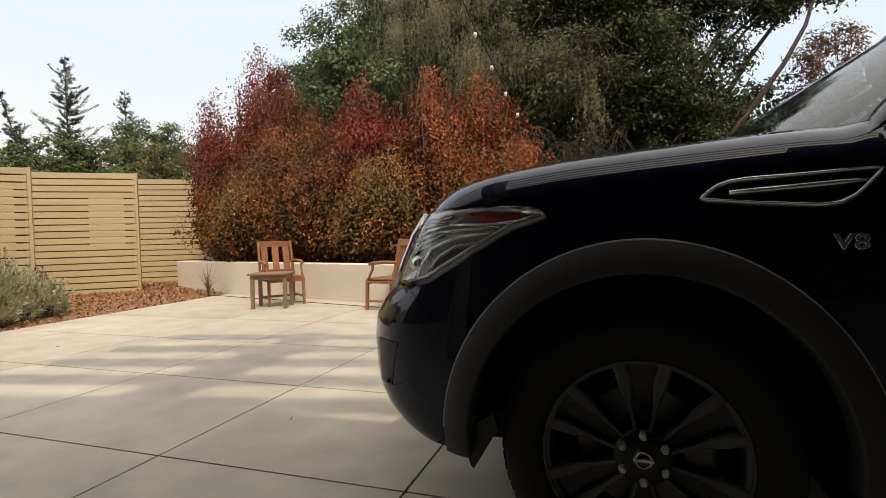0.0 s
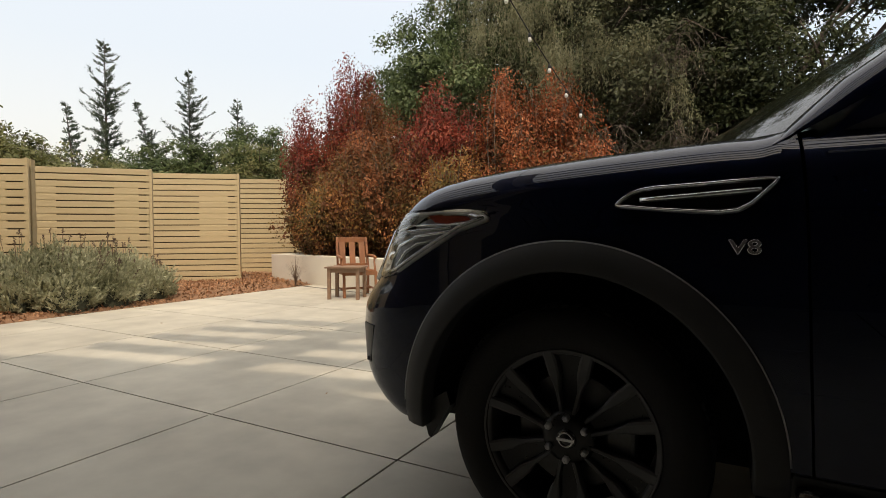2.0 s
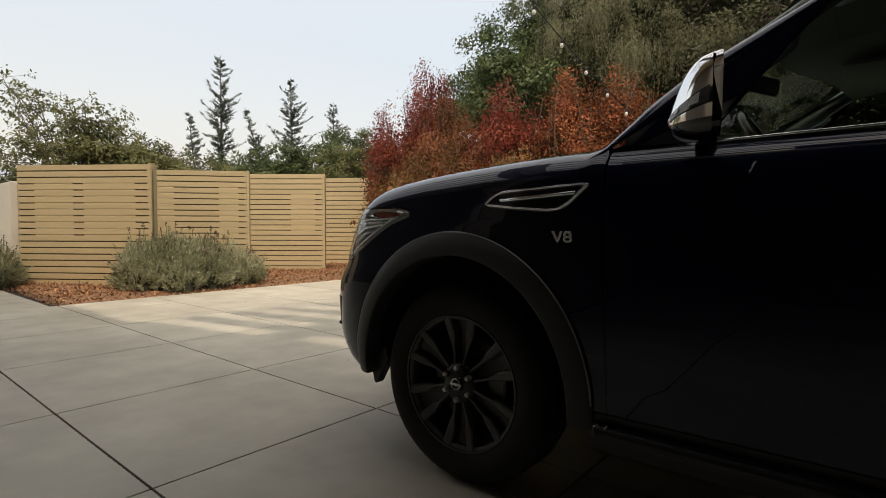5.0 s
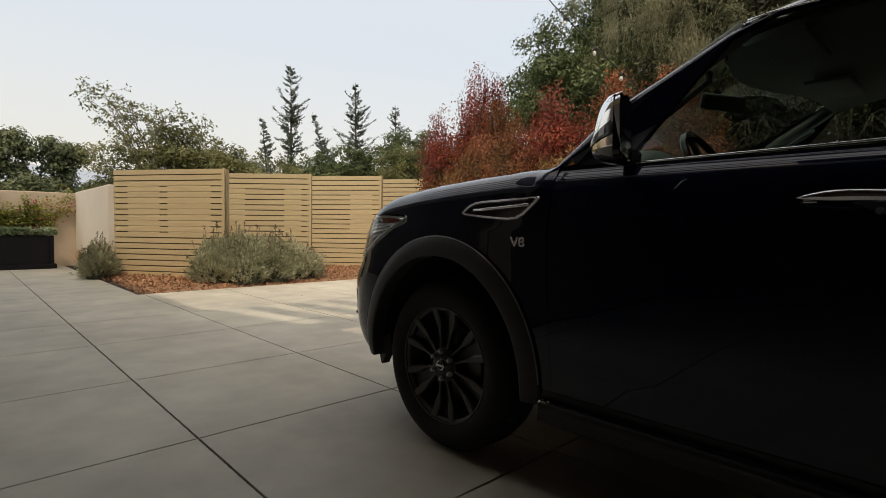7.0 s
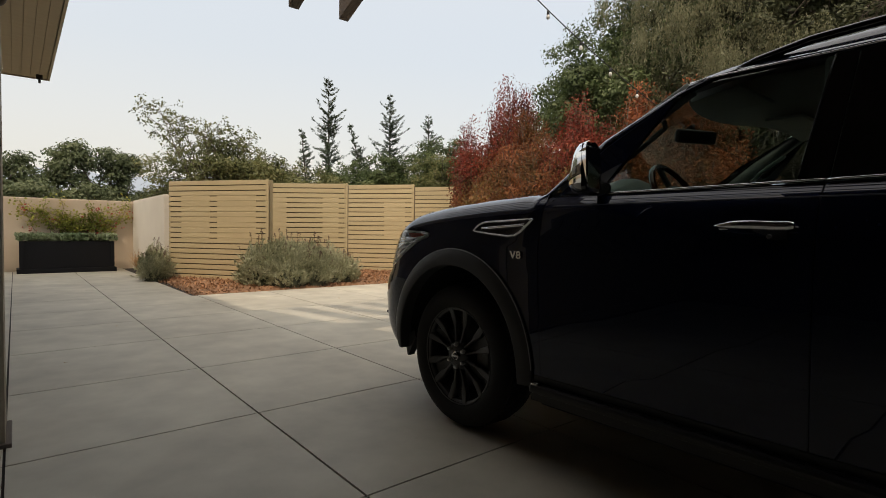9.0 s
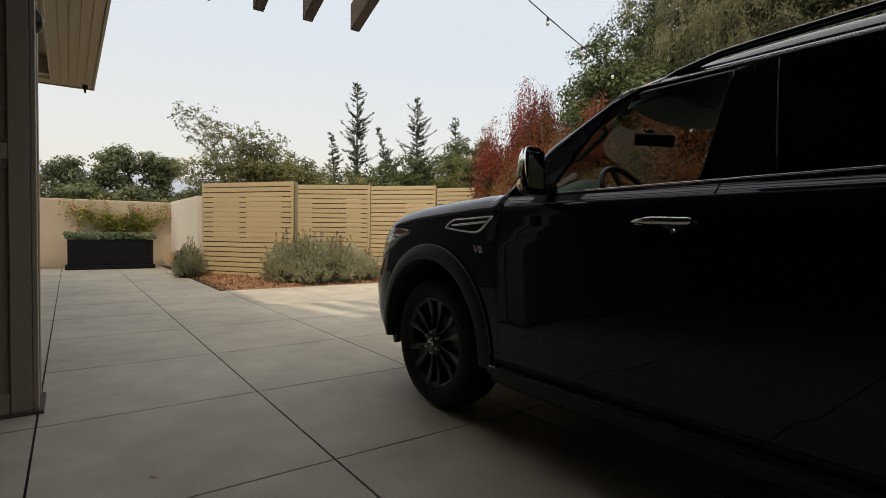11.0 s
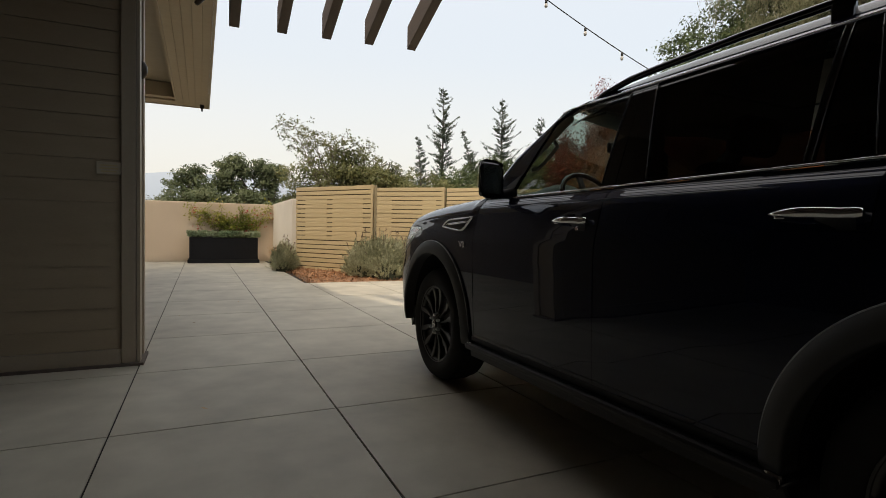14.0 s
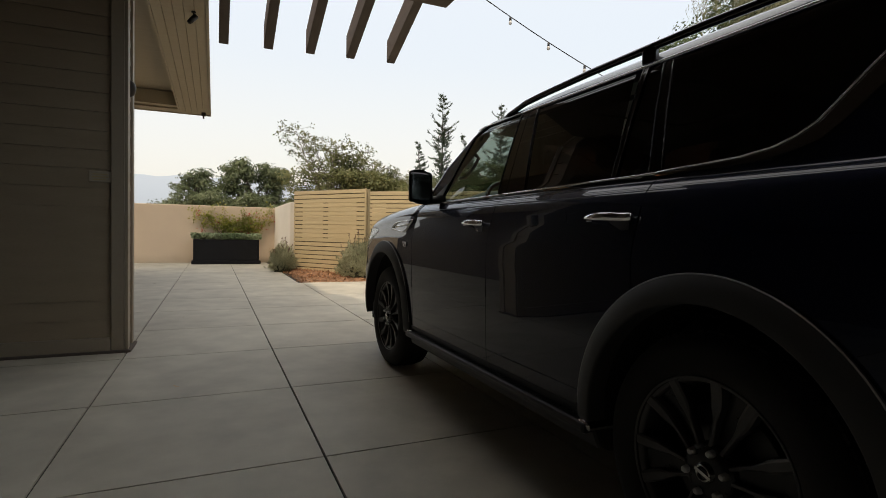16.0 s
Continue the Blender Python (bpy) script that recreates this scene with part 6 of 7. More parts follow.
def conifer(place, height, radius, seed, lean=0.0, start=0.12):
    """A slender conifer: whorls of upswept boughs along a straight stem."""
    rng = np.random.default_rng(seed)
    t = thing("conifer", place)
    tagged(t, "slender dark green conifer with an open pointed top", "conifer", group="conifers beyond the fence")
    bm = bmesh.new()
    tube(bm, [(0, 0, -0.3), (0, lean * 0.4, height * 0.5), (0, lean, height)], [0.08, 0.04, 0.006], 7)
    pts, outs = [], []
    z = height * start
    while z < height * 0.98:
        q = 1 - z / height
        m = int(5 + 16 * q)
        c = np.array([0, lean * (z / height) ** 1.3, z])
        pts.append(c + rng.normal(size=(m, 3)) * np.array([0.015 + 0.09 * q, 0.015 + 0.09 * q, 0.06]))
        outs.append(np.tile(np.array([0.0, 0.0, 1.4]), (m, 1)))
        for k in range(rng.integers(2, 4) if q < 0.2 else rng.integers(4, 6)):
            a = rng.uniform(0, 2 * math.pi)
            ln = radius * (q ** 0.75) * (rng.uniform(0.22, 0.5) if rng.uniform() < 0.75 else rng.uniform(0.55, 1.05)) + 0.03
            rise = rng.uniform(0.25, 0.75)
            tip = c + np.array([math.cos(a) * ln, math.sin(a) * ln, ln * rise])
            tube(bm, [tuple(c), tuple(c + (tip - c) * np.array([0.5, 0.5, 0.25])), tuple(tip)], [0.010, 0.006, 0.002], 4)
            side = np.array([-math.sin(a), math.cos(a), 0.0])
            for w_ in range(int(5 + 17 * ln)):
                s0 = rng.uniform(0.08, 1.0)
                w = (0.07 + 0.22 * min(1.0, ln) * (1.1 - s0) * rng.uniform(0.2, 1.0)) * min(1.0, 0.45 + 2.2 * q)
                root = c + (tip - c) * np.array([s0, s0, s0 ** 1.8])
                dirn = (tip - c) / ln * 0.9 + side * rng.uniform(-0.8, 0.8) + np.array([0, 0, rng.uniform(-0.1, 0.45)])
                m = int(5 + 40 * w)
                s = rng.uniform(0.0, 1.0, (m, 1))
                pts.append(root + dirn * w * s + rng.normal(size=(m, 3)) * 0.014)
                outs.append(np.tile(dirn * 2.4, (m, 1)))
        z += rng.uniform(0.12, 0.26) * (0.45 + 0.6 * q)
    part("trunk", bm, M_BARK, t)
    v, f = leaf_cards(rng, np.concatenate(pts), 0.075, 0.24, 0.1, np.concatenate(outs))
    quick_mesh("foliage", v, f, M_CONIFER, t)
    return t


conifer((-17.3, 9.85, 0.0), 7.5, 2.1, 41)
conifer((-17.4, 12.95, 0.0), 7.4, 2.1, 42)
conifer((-17.3, 12.3, 0.0), 5.75, 1.0, 43, lean=-1.5)
conifer((-17.3, 15.1, 0.0), 6.75, 2.1, 44)
conifer((-17.3, 9.05, 0.0), 5.2, 1.0, 45, lean=-0.4)
conifer((-18.0, 17.0, 0.0), 5.6, 1.3, 46)


def far_shrub(place, blobs, seed, mat, label, tufts=700, size=0.084, twigs=50, shoots=()):
    t = tree("broadleaf_tree", place, blobs, int(tufts * 0.46), 95, 0.34, size, mat, label, "tree", 0.14, seed, twigs=twigs, group="trees beyond the fence")
    rng = np.random.default_rng(seed + 200)
    for tip in shoots:
        bm = bmesh.new()
        base = Vector((0, tip[1] * 0.3, 2.2))
        limbs(bm, rng, base, [tip], 0.022, 0.006, 0.3, 7, 5)
        spots = [np.array(v.co) for v in bm.verts if v.co.z > 2.9]
        pts = []
        for k in range(22):
            a = spots[rng.integers(len(spots))]
            b = a + rng.normal(size=3) * np.array([0.16, 0.2, 0.14])
            tube(bm, [tuple(a), tuple((a + b) / 2 + rng.normal(size=3) * 0.02), tuple(b)], [0.005, 0.004, 0.002], 4)
            pts.append(b + rng.normal(size=(12, 3)) * 0.05)
        part("bough", bm, M_TWIG, t, "thin leggy bough")
        v, f = leaf_cards(rng, np.concatenate(pts), 0.085, 0.5, 0.2)
        quick_mesh("bough_leaves", v, f, mat, t)["kind"] = "stuff"
    return t


far_shrub((-14.5, 4.6, 0.0), [(0, -0.7, 2.3, 1.1, 1.2, 1.0), (0, 1.4, 2.2, 1.1, 1.5, 1.0), (0, 0.25, 2.95, 0.9, 0.85, 0.75), (0, 1.3, 2.9, 0.8, 0.8, 0.55)], 51, M_OLIVE, "olive-green open shrub with leggy top twigs", tufts=640, size=0.095, twigs=200, shoots=[(0.0, -2.1, 4.6), (0.2, -1.9, 4.3), (0.0, -1.6, 4.65), (-0.2, -1.3, 4.3), (0.1, -1.0, 4.45), (0.0, -0.6, 4.1), (0.1, -0.3, 4.2), (0.0, 0.2, 3.95), (0.1, 0.7, 4.0), (0.0, 1.2, 3.7), (0.1, 1.7, 3.5), (0.0, -1.7, 3.9), (0.1, 2.2, 3.3), (0.0, 0.5, 4.15), (0.2, 0.0, 4.35), (0.0, -0.9, 4.0), (0.1, 1.0, 4.05), (0.0, 2.6, 3.2)])
far_shrub((-15.0, 7.6, 0.0), [(0, 0, 2.0, 1.2, 1.6, 1.2), (0, 1.8, 1.9, 1.2, 1.6, 1.1)], 52, M_OLIVE, "rounded olive-green shrub behind the fence", tufts=560, size=0.10)
far_shrub((-16.2, 10.6, 0.0), [(0, 0, 2.4, 1.2, 1.6, 1.4), (0, 2.2, 2.6, 1.2, 1.6, 1.4), (0, 1.2, 3.3, 0.8, 0.9, 0.9)], 53, M_OAK_LIGHT, "dark green hedge-like tree behind the fence", tufts=680, size=0.11)
far_shrub((-16.0, 14.2, 0.0), [(0, 0, 3.0, 1.4, 1.7, 1.7), (0, 2.2, 3.0, 1.4, 1.7, 1.7), (0, 0.8, 4.2, 1.2, 1.3, 1.2)], 54, M_OAK_LIGHT, "green broadleaf tree behind the fence", tufts=800, size=0.11)
far_shrub((-14.6, 14.0, 0.0), [(0, 0, 2.7, 1.2, 1.7, 1.7), (1.5, 1.2, 2.8, 1.2, 1.7, 1.6)], 55, M_OLIVE, "green shrub behind the end of the fence", tufts=560)
far_shrub((-22.0, -0.4, 0.0), [(0, 0, 2.6, 1.0, 0.95, 1.0), (0, 0.1, 1.5, 1.0, 0.9, 0.9)], 56, M_HAZEOAK, "small rounded dark oak beyond the wall", tufts=330, size=0.13)
far_shrub((-22.5, 2.2, 0.0), [(0, -0.8, 3.55, 0.6, 0.62, 0.8), (0, 0.85, 3.6, 0.6, 0.62, 0.72), (0, 0, 1.9, 0.9, 1.9, 0.8)], 57, M_HAZEOAK, "dark oak with two rounded heads beyond the wall", tufts=640, size=0.13)
far_shrub((-23.0, 5.0, 0.0), [(0, 0.2, 1.8, 1.4, 2.0, 1.0), (0, 2.8, 2.1, 1.4, 1.8, 1.2)], 58, M_HAZEOAK, "dark green oak scrub beyond the wall", tufts=620, size=0.13)
far_shrub((-24.0, 9.0, 0.0), [(0, 0, 2.4, 1.4, 3.0, 1.6), (0, 4.0, 2.4, 1.4, 3.0, 1.6)], 59, M_OAK, "dark tree line far behind the fence", tufts=700, size=0.14)
far_shrub((-21.0, 0.9, 0.0), [(0, -0.8, 1.6, 0.8, 2.2, 0.95), (0, 2.0, 1.7, 0.8, 2.2, 0.9)], 60, M_HAZEOAK, "low green scrub above the garden wall", tufts=560, size=0.12)

# hazy hills far away; a glow of their own stands in for haze
rng = np.random.default_rng(7)
bm = bmesh.new()
M_HILL = bpy.data.materials.new("hazy_hill")
M_HILL.use_nodes = True
hn = M_HILL.node_tree.nodes
hb = hn["Principled BSDF"]
hb.inputs["Base Color"].default_value = (0.10, 0.11, 0.12, 1)
hb.inputs["Roughness"].default_value = 1.0
hb.inputs["Emission Color"].default_value = (0.62, 0.66, 0.70, 1)
hb.inputs["Emission Strength"].default_value = 0.72
prev = None
for i in range(181):
    a = radians(100 + i * 1.0)
    hgt = 68 + 14 * noise.noise(Vector((i * 0.09, 0, 0))) + 5 * noise.noise(Vector((i * 0.5, 3, 0))) + 2.2 * noise.noise(Vector((i * 2.3, 8, 0)))
    c = (math.cos(a) * 700, math.sin(a) * 700)
    cur = (bm.verts.new((c[0], c[1], -20)), bm.verts.new((c[0], c[1], hgt * 0.55)), bm.verts.new((c[0] * 1.08, c[1] * 1.08, hgt)))
    if prev:
        bm.faces.new((prev[0], cur[0], cur[1], prev[1]))
        bm.faces.new((prev[1], cur[1], cur[2], prev[2]))
    prev = cur
hills = part("backdrop", bm, M_HILL, smooth=True)
tagged(hills, "pale hazy wooded hills on the horizon", "hills", kind="structure")


# ---- lavender ----
def lavender(place, blobs, n, seed, label, spikes):
    rng = np.random.default_rng(seed)
    t = thing("lavender_bush", place)
    tagged(t, label, "lavender", group="lavender bushes in the mulch bed")
    pts, outs = [], []
    for x, y, rx, ry, h, k in blobs:
        c = np.array([x, y, 0.02])
        for i in range(int(0.85 * n * k)):
            a = rng.uniform(0, 2 * math.pi)
            e = math.acos(rng.uniform(0.03, 1.0))
            d = np.array([math.cos(a) * math.sin(e) * rx, math.sin(a) * math.sin(e) * ry, math.cos(e) * h])
            ln = rng.uniform(0.80, 1.12)
            m = 20
            s = rng.uniform(0.0, 1.0, (m, 1))
            dn = (d / np.linalg.norm(d) * 0.9 + np.array([0, 0, 0.6]) + rng.normal(size=3) * 0.2) * rng.uniform(0.6, 1.45)
            pts.append(c + d * 0.80 * ln + dn * s * 0.15 + rng.normal(size=(m, 3)) * 0.008)
            outs.append(np.tile(dn * 2.2, (m, 1)))
    v, f = leaf_cards(rng, np.concatenate(pts), 0.052, 0.34, 0.2, np.concatenate(outs))
    v[:, 2] = np.maximum(v[:, 2], 0.0)
    quick_mesh("foliage", v, f, M_LAVENDER, t)
    bm = bmesh.new()
    hp = []
    for i in range(spikes):
        x, y, rx, ry, h, k = blobs[rng.integers(len(blobs))]
        a = rng.uniform(0, 2 * math.pi)
        e = rng.uniform(0.0, 1.15)
        d = Vector((math.cos(a) * math.sin(e) * rx, math.sin(a) * math.sin(e) * ry, math.cos(e) * h))
        p0 = Vector((x, y, 0.02)) + d * 0.9
        p1 = Vector((x, y, 0.02)) + d * 1.15 + Vector((d.x * 0.15, d.y * 0.15, rng.uniform(0.06, 0.22)))
        tube(bm, [p0, (p0 + p1) / 2, p1], 0.003, 4)
        hp += [tuple(p1 + (p1 - p0).normalized() * (0.012 * j)) for j in range(6)]
    part("stalk", bm, M_SPIKE, t)["kind"] = "stuff"
    v, f = leaf_cards(rng, np.repeat(np.array(hp), 3, axis=0), 0.028, 0.5, 0.8)
    quick_mesh("flower_head", v, f, M_SPIKE, t)["kind"] = "stuff"
    # solid core, coloured dark for inner shade, so the bush is not see-through
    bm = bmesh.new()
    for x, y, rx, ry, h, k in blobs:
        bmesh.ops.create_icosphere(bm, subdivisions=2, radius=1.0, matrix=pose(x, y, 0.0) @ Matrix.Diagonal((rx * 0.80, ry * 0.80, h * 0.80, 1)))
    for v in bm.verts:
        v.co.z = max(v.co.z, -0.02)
    part("shade_core", bm, M_LAVSHADE, t)
    return t


lavender((-7.75, 4.1, 0.0), [(-0.05, -0.55, 0.50, 0.44, 0.74, 0.85), (0.05, -0.20, 0.52, 0.42, 0.82, 0.9), (0.0, 0.18, 0.5, 0.40, 0.74, 0.8), (0.3, -0.15, 0.42, 0.48, 0.54, 0.5), (0.1, 0.50, 0.46, 0.36, 0.72, 0.7), (0.32, 0.38, 0.38, 0.36, 0.48, 0.4), (0.1, 0.84, 0.42, 0.36, 0.63, 0.65), (0.2, 1.16, 0.34, 0.28, 0.40, 0.35)], 900, 61, "large grey-green lavender bush with dry flower spikes", 85)
lavender((-10.1, 2.1, 0.0), [(-0.1, 0, 0.33, 0.26, 0.56, 0.8), (0.06, -0.08, 0.26, 0.22, 0.44, 0.5)], 620, 62, "small grey-green lavender bush at the wall's end", 16)

# ---- garden furniture ----
def garden_chair(place, turn, label):
    """A slatted teak armchair that faces +x when not turned."""
    c = thing("garden_chair", place, turn)
    tagged(c, label, "chair", group="wooden chairs by the low wall")

    def beam(name, a, b, w, d, mat=M_TEAK):
        bm = bmesh.new()
        a, b = Vector(a), Vector(b)
        ln = (b - a).length
        slab(bm, -w / 2, w / 2, -d / 2, d / 2, 0, ln, bevel=0.004)
        q = (b - a).to_track_quat("Z", "X").to_matrix().to_4x4()
        bmesh.ops.transform(bm, matrix=Matrix.Translation(a) @ q, verts=bm.verts)
        return part(name, bm, mat, c)

    W = 0.27
    for s in (-1, 1):
        beam("leg", (0.50, s * W, 0.0), (0.48, s * W, 0.43), 0.042, 0.042)
        beam("leg", (-0.06, s * W, 0.0), (0.0, s * W, 0.43), 0.042, 0.042)
        beam("back_post", (0.0, s * W, 0.43), (-0.12, s * W * 0.95, 1.0), 0.042, 0.038)
        # curved arm and its support
        bm = bmesh.new()
        tube(bm, [(-0.06, s * W, 0.68), (0.12, s * (W + 0.015), 0.685), (0.32, s * (W + 0.025), 0.672), (0.42, s * (W + 0.02), 0.655)], [0.022, 0.024, 0.027, 0.022], 8)
        part("armrest", bm, M_TEAK, c, smooth=True)
        bm = bmesh.new()
        tube(bm, [(0.46, s * W, 0.43), (0.43, s * W, 0.50), (0.37, s * (W + 0.01), 0.58), (0.36, s * (W + 0.018), 0.66)], [0.021, 0.019, 0.018, 0.02], 8)
        part("arm_support", bm, M_TEAK, c, smooth=True)
        beam("side_stretcher", (0.49, s * W, 0.13), (-0.04, s * W, 0.13), 0.026, 0.036)
        beam("seat_rail", (0.49, s * W, 0.40), (-0.01, s * W, 0.40), 0.03, 0.065)
    beam("cross_stretcher", (0.22, -W, 0.13), (0.22, W, 0.13), 0.036, 0.024)
    beam("seat_rail", (0.49, -W, 0.40), (0.49, W, 0.40), 0.065, 0.03)
    beam("seat_rail", (-0.01, -W, 0.40), (-0.01, W, 0.40), 0.065, 0.03)
    for i in range(7):
        y = -W + 0.035 + i * 0.079
        box_part("seat_slat", (-0.02, 0.51, y - 0.033, y + 0.033, 0.433, 0.452), M_TEAK, c)
    beam("top_rail", (-0.115, -W * 0.95, 0.955), (-0.115, W * 0.95, 0.955), 0.09, 0.032)
    beam("lower_back_rail", (-0.03, -W, 0.52), (-0.03, W, 0.52), 0.05, 0.028)
    for y in (-0.175, 0.0, 0.175):
        beam("back_slat", (-0.028, y, 0.535), (-0.108, y, 0.92), 0.016, 0.105)
    return c


garden_chair((-5.05, 7.32, 0.0), -38, "reddish teak armchair with three back slats")
garden_chair((-2.62, 6.94, 0.0), 165, "reddish teak armchair beside the parked car")

table = thing("side_table", (-4.78, 6.82, 0.0), 20)
tagged(table, "small weathered teak side table on square legs", "table")
for i in range(5):
    box_part("top_slat", (-0.30, 0.30, -0.235 + i * 0.095, -0.145 + i * 0.095, 0.505, 0.53), M_TEAK_OLD, table)
for sx in (-1, 1):
    for sy in (-1, 1):
        box_part("leg", (sx * 0.24 - 0.026, sx * 0.24 + 0.026, sy * 0.18 - 0.026, sy * 0.18 + 0.026, 0.0, 0.505), M_TEAK_OLD, table)
    box_part("apron", (sx * 0.24 - 0.012, sx * 0.24 + 0.012, -0.155, 0.155, 0.435, 0.503), M_TEAK_OLD, table)
for sy in (-1, 1):
    box_part("apron", (-0.215, 0.215, sy * 0.18 - 0.012, sy * 0.18 + 0.012, 0.435, 0.503), M_TEAK_OLD, table)

# ---- black planter box with succulents, and the vine on the wall ----
box = thing("planter_box", (-13.75, 0.76, 0.0))
tagged(box, "long black wooden planter box standing on the terrace", "planter")
box_part("base_board", (-0.36, 0.36, -1.02, 1.02, 0.0, 0.11), M_BOX, box, bevel=0.012)
for x0, x1, y0, y1 in ((-0.31, -0.28, -0.95, 0.95), (0.28, 0.31, -0.95, 0.95), (-0.279, 0.279, -0.95, -0.92), (-0.279, 0.279, 0.92, 0.95)):
    box_part("side_board", (x0, x1, y0, y1, 0.112, 0.78), M_BOX, box)
for sy in (-1, 1):
    box_part("corner_post", (0.312, 0.335, sy * 0.925 - 0.045, sy * 0.925 + 0.045, 0.112, 0.785), M_BOX, box)
box_part("earth", (-0.278, 0.278, -0.918, 0.918, 0.12, 0.74), M_SOIL, box)
rng = np.random.default_rng(71)
succ = thing("succulents", (-13.75, 0.76, 0.74))
tagged(succ, "pale green succulent rosettes filling the black planter", "succulents", kind="stuff")
pv, po = [], []
for k in range(330):
    c = np.array([rng.uniform(-0.33, 0.36), rng.uniform(-1.0, 1.0), 0.04 + rng.uniform(0, 0.15)])
    for r, n_l, e in ((0.0, 6, 1.3), (0.0, 8, 0.7), (0.0, 8, 0.3)):
        a = np.linspace(0, 2 * math.pi, n_l, endpoint=False) + rng.uniform(0, 6)
        pv.append(np.tile(c, (n_l, 1)) + rng.normal(size=(n_l, 3)) * 0.006)
        po.append(np.stack([np.cos(a), np.sin(a), np.full(n_l, e)], 1) * 6)
v, f = leaf_cards(rng, np.concatenate(pv), 0.085, 0.6, 0.0, np.concatenate(po), 0.3)
quick_mesh("rosettes", v, f, M_SUCC, succ)["kind"] = "stuff"

vine = thing("wall_vine", (-14.38, 0.9, 0.0))
tagged(vine, "yellow-green vine with some red leaves on the stucco wall", "vine")
bm = bmesh.new()
lv, rv = [], []
for k in range(30):
    y, z = rng.uniform(-0.7, 1.0), 0.9
    ty, tz = y + rng.normal() * 0.95, rng.uniform(1.3, 1.97)
    ty = min(max(ty, -1.05), 1.32)
    pts = []
    for i in range(9):
        t = i / 8
        pts.append((0.02 + 0.03 * math.sin(t * 5 + k) ** 2, y + (ty - y) * t + 0.06 * math.sin(7 * t + k), z + (tz - z) * t))
    tube(bm, pts, [0.008 - 0.0007 * i for i in range(9)], 5)
    for q in pts[2:]:
        m = rng.integers(6, 15)
        cloud = np.array(q) + rng.normal(size=(m, 3)) * np.array([0.03, 0.08, 0.05]) + np.array([0.04, 0, 0])
        (rv if rng.uniform() < 0.13 else lv).append(cloud)
part("stem", bm, M_TWIG, vine, smooth=True)["kind"] = "stuff"
v, f = leaf_cards(rng, np.concatenate(lv), 0.062, 0.75, 0.1, np.array([0.5, 0, 0.2]))
quick_mesh("foliage", v, f, M_VINE, vine)
v, f = leaf_cards(rng, np.concatenate(rv), 0.055, 0.75, 0.1, np.array([0.5, 0, 0.2]))
quick_mesh("red_foliage", v, f, M_BERRY, vine)

M_STRAW = leaf_material("dry_straw", [(0.34, 0.19, 0.09), (0.45, 0.28, 0.14), (0.55, 0.37, 0.20), (0.6, 0.44, 0.26)])


def grass_tuft(place, n, height, spread, label, seed, mat):
    rng = np.random.default_rng(seed)
    t = thing("grass_tuft", place)
    tagged(t, label, "grass")
    vs, fs = [], []
    for k in range(n):
        a = rng.uniform(0, 2 * math.pi)
        h = height * rng.uniform(0.5, 1.05)
        r = spread * rng.uniform(0.1, 1.0)
        w = 0.006
        for i in range(4):
            q0, q1 = i / 4, (i + 1) / 4
            b0 = len(vs)
            for q in (q0, q1):
                x, y, z = math.cos(a) * r * q ** 1.8, math.sin(a) * r * q ** 1.8, h * q - 0.2 * r * q * q
                ww = w * (1 - q * 0.8)
                vs += [(x - math.sin(a) * ww, y + math.cos(a) * ww, z), (x + math.sin(a) * ww, y - math.cos(a) * ww, z)]
            fs.append((b0, b0 + 1, b0 + 3, b0 + 2))
    quick_mesh("blades", vs, fs, mat, t)["kind"] = "stuff"
    return t


grass_tuft((-12.6, 2.12, 0.0), 130, 0.62, 0.35, "dry straw-coloured grass beside the pale wall", 81, M_STRAW)
grass_tuft((-7.15, 8.05, 0.0), 60, 0.62, 0.42, "thin dry weed leaning on the low wall", 82, M_SPIKE)

# ---- string of garden lights ----
M_BULB = material("frosted_bulb", (0.82, 0.81, 0.77), (0.78, 0.77, 0.73), rough=0.3, bump=0)
lights = thing("string_lights", (-1.305, 3.0, 4.183))
tagged(lights, "black cable of frosted white garden bulbs strung from the pergola", "string lights")


def cable(d):
    return Vector((0.075 * d, d, -0.5 * d + 0.032 * d * d))


bm = bmesh.new()
tube(bm, [cable(i * 0.15) for i in range(40)], 0.006, 6)
part("cable", bm, M_BLACK, lights, smooth=True)
bm = bmesh.new()
tube(bm, [(0, -0.20, 0.22), (0, -0.12, 0.12), (0, 0, 0)], 0.008, 6)
part("hook", bm, M_METAL_DARK, lights, smooth=True)
for i in range(8):
    q = cable(0.19 + i * 0.55)
    bm = bmesh.new()
    lathe(bm, [(0.004, 0.0), (0.015, -0.006), (0.016, -0.045), (0.013, -0.05)], 10, pose(q.x, q.y, q.z))
    socket = part("socket", bm, M_BLACK, lights, smooth=True)
    bm = bmesh.new()
    lathe(bm, [(0.010, -0.045), (0.014, -0.053), (0.019, -0.066), (0.020, -0.078), (0.016, -0.092), (0.008, -0.099), (0.001, -0.101)], 14, pose(q.x, q.y, q.z))
    part("bulb", bm, M_BULB, socket, "frosted white bulb", smooth=True)

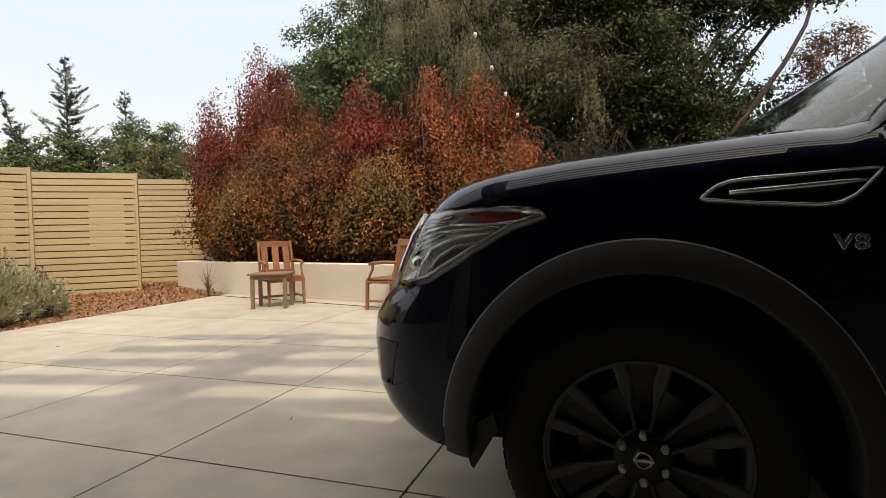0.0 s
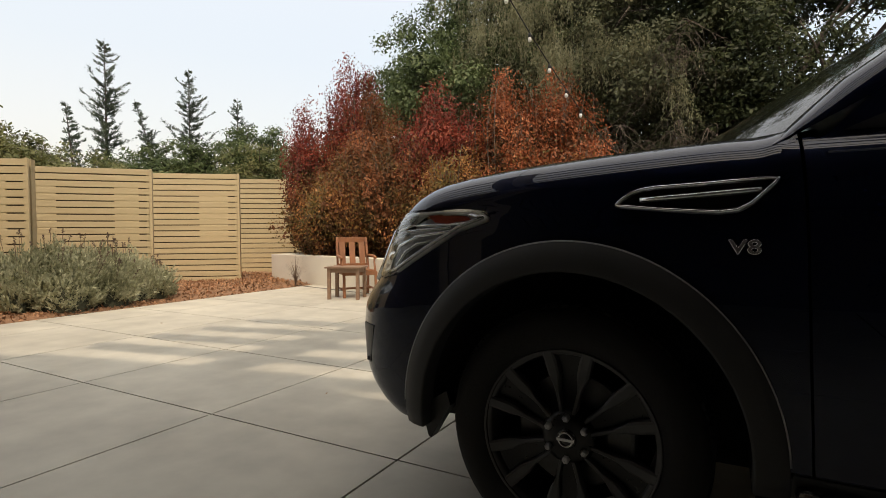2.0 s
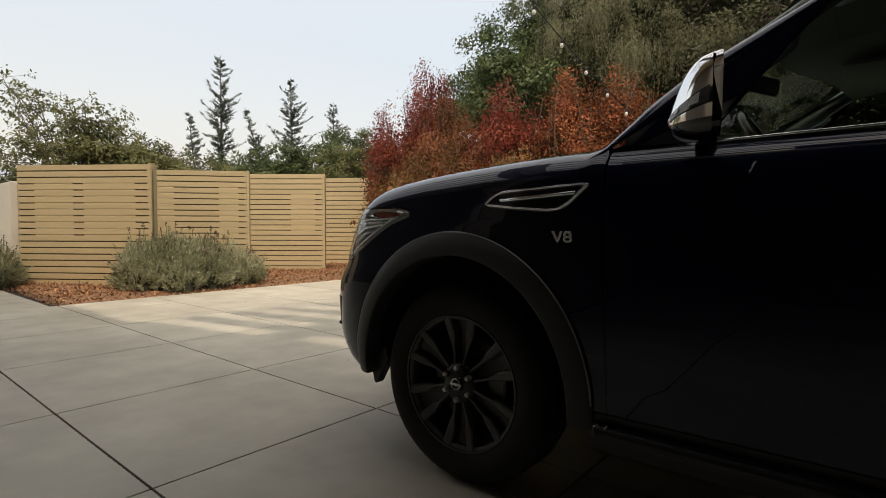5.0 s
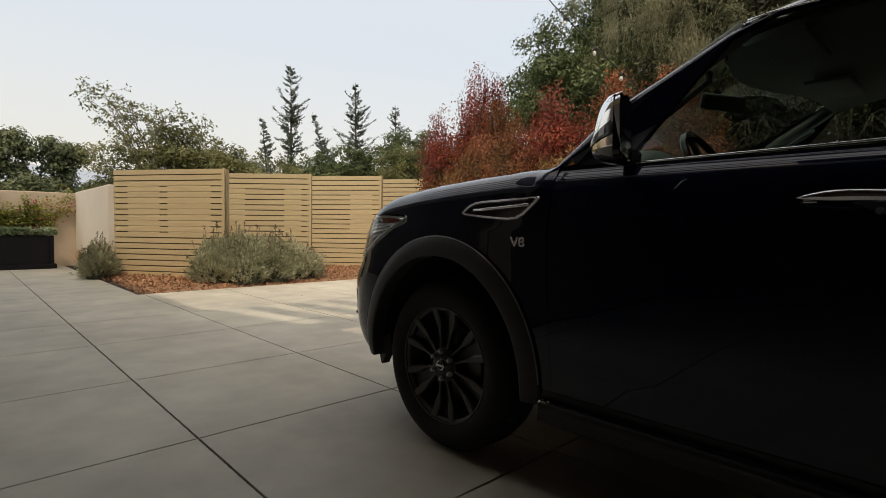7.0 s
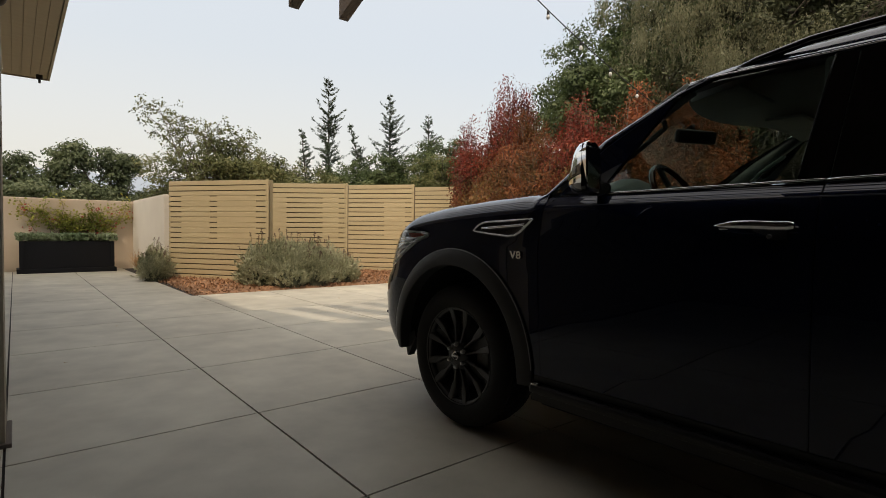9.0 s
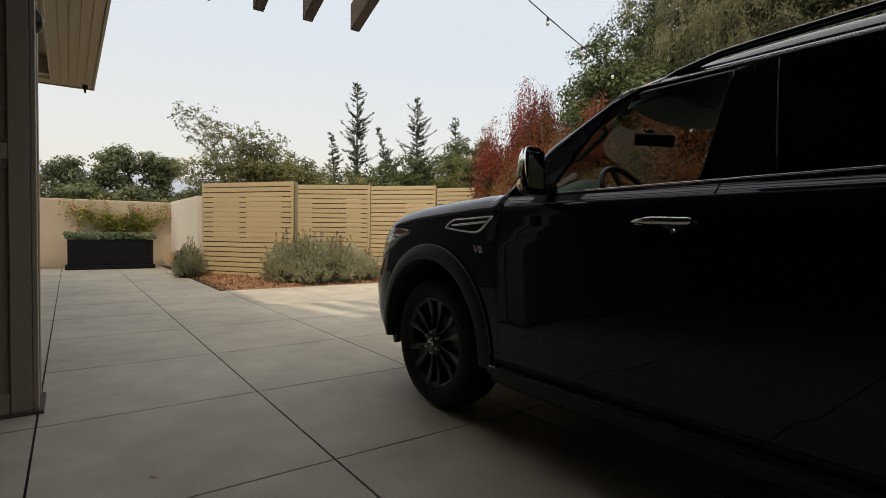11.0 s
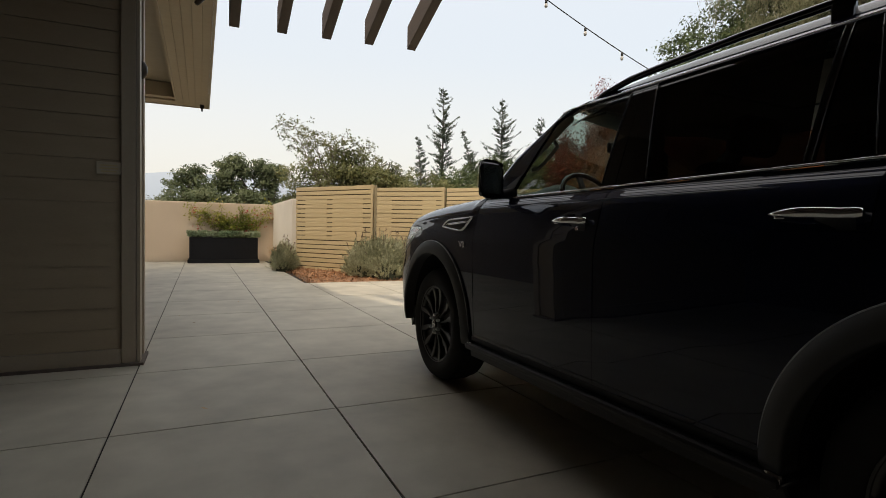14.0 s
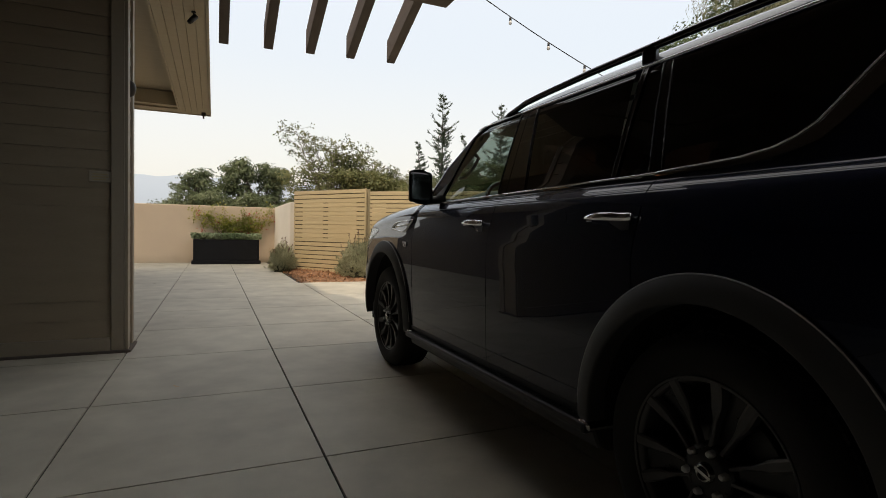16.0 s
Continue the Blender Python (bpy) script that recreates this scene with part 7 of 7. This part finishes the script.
# ---- fittings on the house ----
spot = thing("soffit_spotlight", (-3.5, 0.10, 4.06))
tagged(spot, "small bronze spotlight under the boarded soffit", "spotlight")
bm = bmesh.new()
lathe(bm, [(0.03, 0.0), (0.03, -0.015), (0.01, -0.02), (0.01, -0.06)], 16)
part("mount", bm, M_METAL_DARK, spot, smooth=True)
bm = bmesh.new()
lathe(bm, [(0.001, 0.10), (0.028, 0.10), (0.034, 0.06), (0.036, -0.05), (0.030, -0.05), (0.028, 0.0), (0.001, 0.0)], 20, pose(0, 0, -0.09, 140, 0, 30))
part("lamp_head", bm, M_METAL_DARK, spot, smooth=True)
sensor = thing("soffit_sensor", (-10.2, 0.12, 4.06))
tagged(sensor, "tiny dark sensor at the end of the soffit", "sensor")
bm = bmesh.new()
slab(bm, -0.03, 0.03, -0.05, 0.05, -0.09, 0.0, bevel=0.01)
slab(bm, -0.02, 0.05, -0.02, 0.02, -0.16, -0.08, bevel=0.008)
part("body", bm, M_METAL_DARK, sensor)
plaque = thing("wall_sign", (-0.913, -0.54, 1.50))
tagged(plaque, "small pale sign with faint lettering on the siding", "sign")
M_SIGN = material("sign_plate", (0.40, 0.35, 0.27), (0.37, 0.32, 0.24), rough=0.5, bump=0.03)
box_part("plate", (-0.024, 0.0, -0.085, 0.085, 0.0, 0.095), M_SIGN, plaque)
for k, w in ((0.022, 0.05), (0.045, 0.062), (0.068, 0.056)):
    box_part("lettering_bar", (0.0005, 0.002, -w, w, k - 0.005, k + 0.005), M_FENCE_DARK, plaque, bevel=0)
oval = thing("door_sensor", (-1.11, -0.342, 2.38))
tagged(oval, "small dark oval fitting on the narrow siding", "fitting")
bm = bmesh.new()
bmesh.ops.create_uvsphere(bm, u_segments=16, v_segments=10, radius=1.0, matrix=Matrix.Diagonal((0.06, 0.05, 0.075, 1)))
part("body", bm, M_METAL_DARK, oval, smooth=True)

# a few fallen leaves on the slabs
rng = np.random.default_rng(91)
for x, y in ((-3.3, -0.15), (-2.75, 0.05), (-4.4, 0.6), (-1.6, 2.7), (-5.2, 3.9), (-3.9, 4.6), (0.4, 0.15)):
    v, f = leaf_cards(rng, np.zeros((1, 3)), 0.05, 0.5, 0.0, np.array([[0, 0, 0.0]]))
    v[:, 2] = np.abs(v[:, 2]) * 0.25 + 0.002
    lf = quick_mesh("fallen_leaf", v, f, M_STRAW)
    lf.location = (x, y, 0)
    tagged(lf, "small dry brown leaf lying on concrete", "leaf", group="fallen leaves")
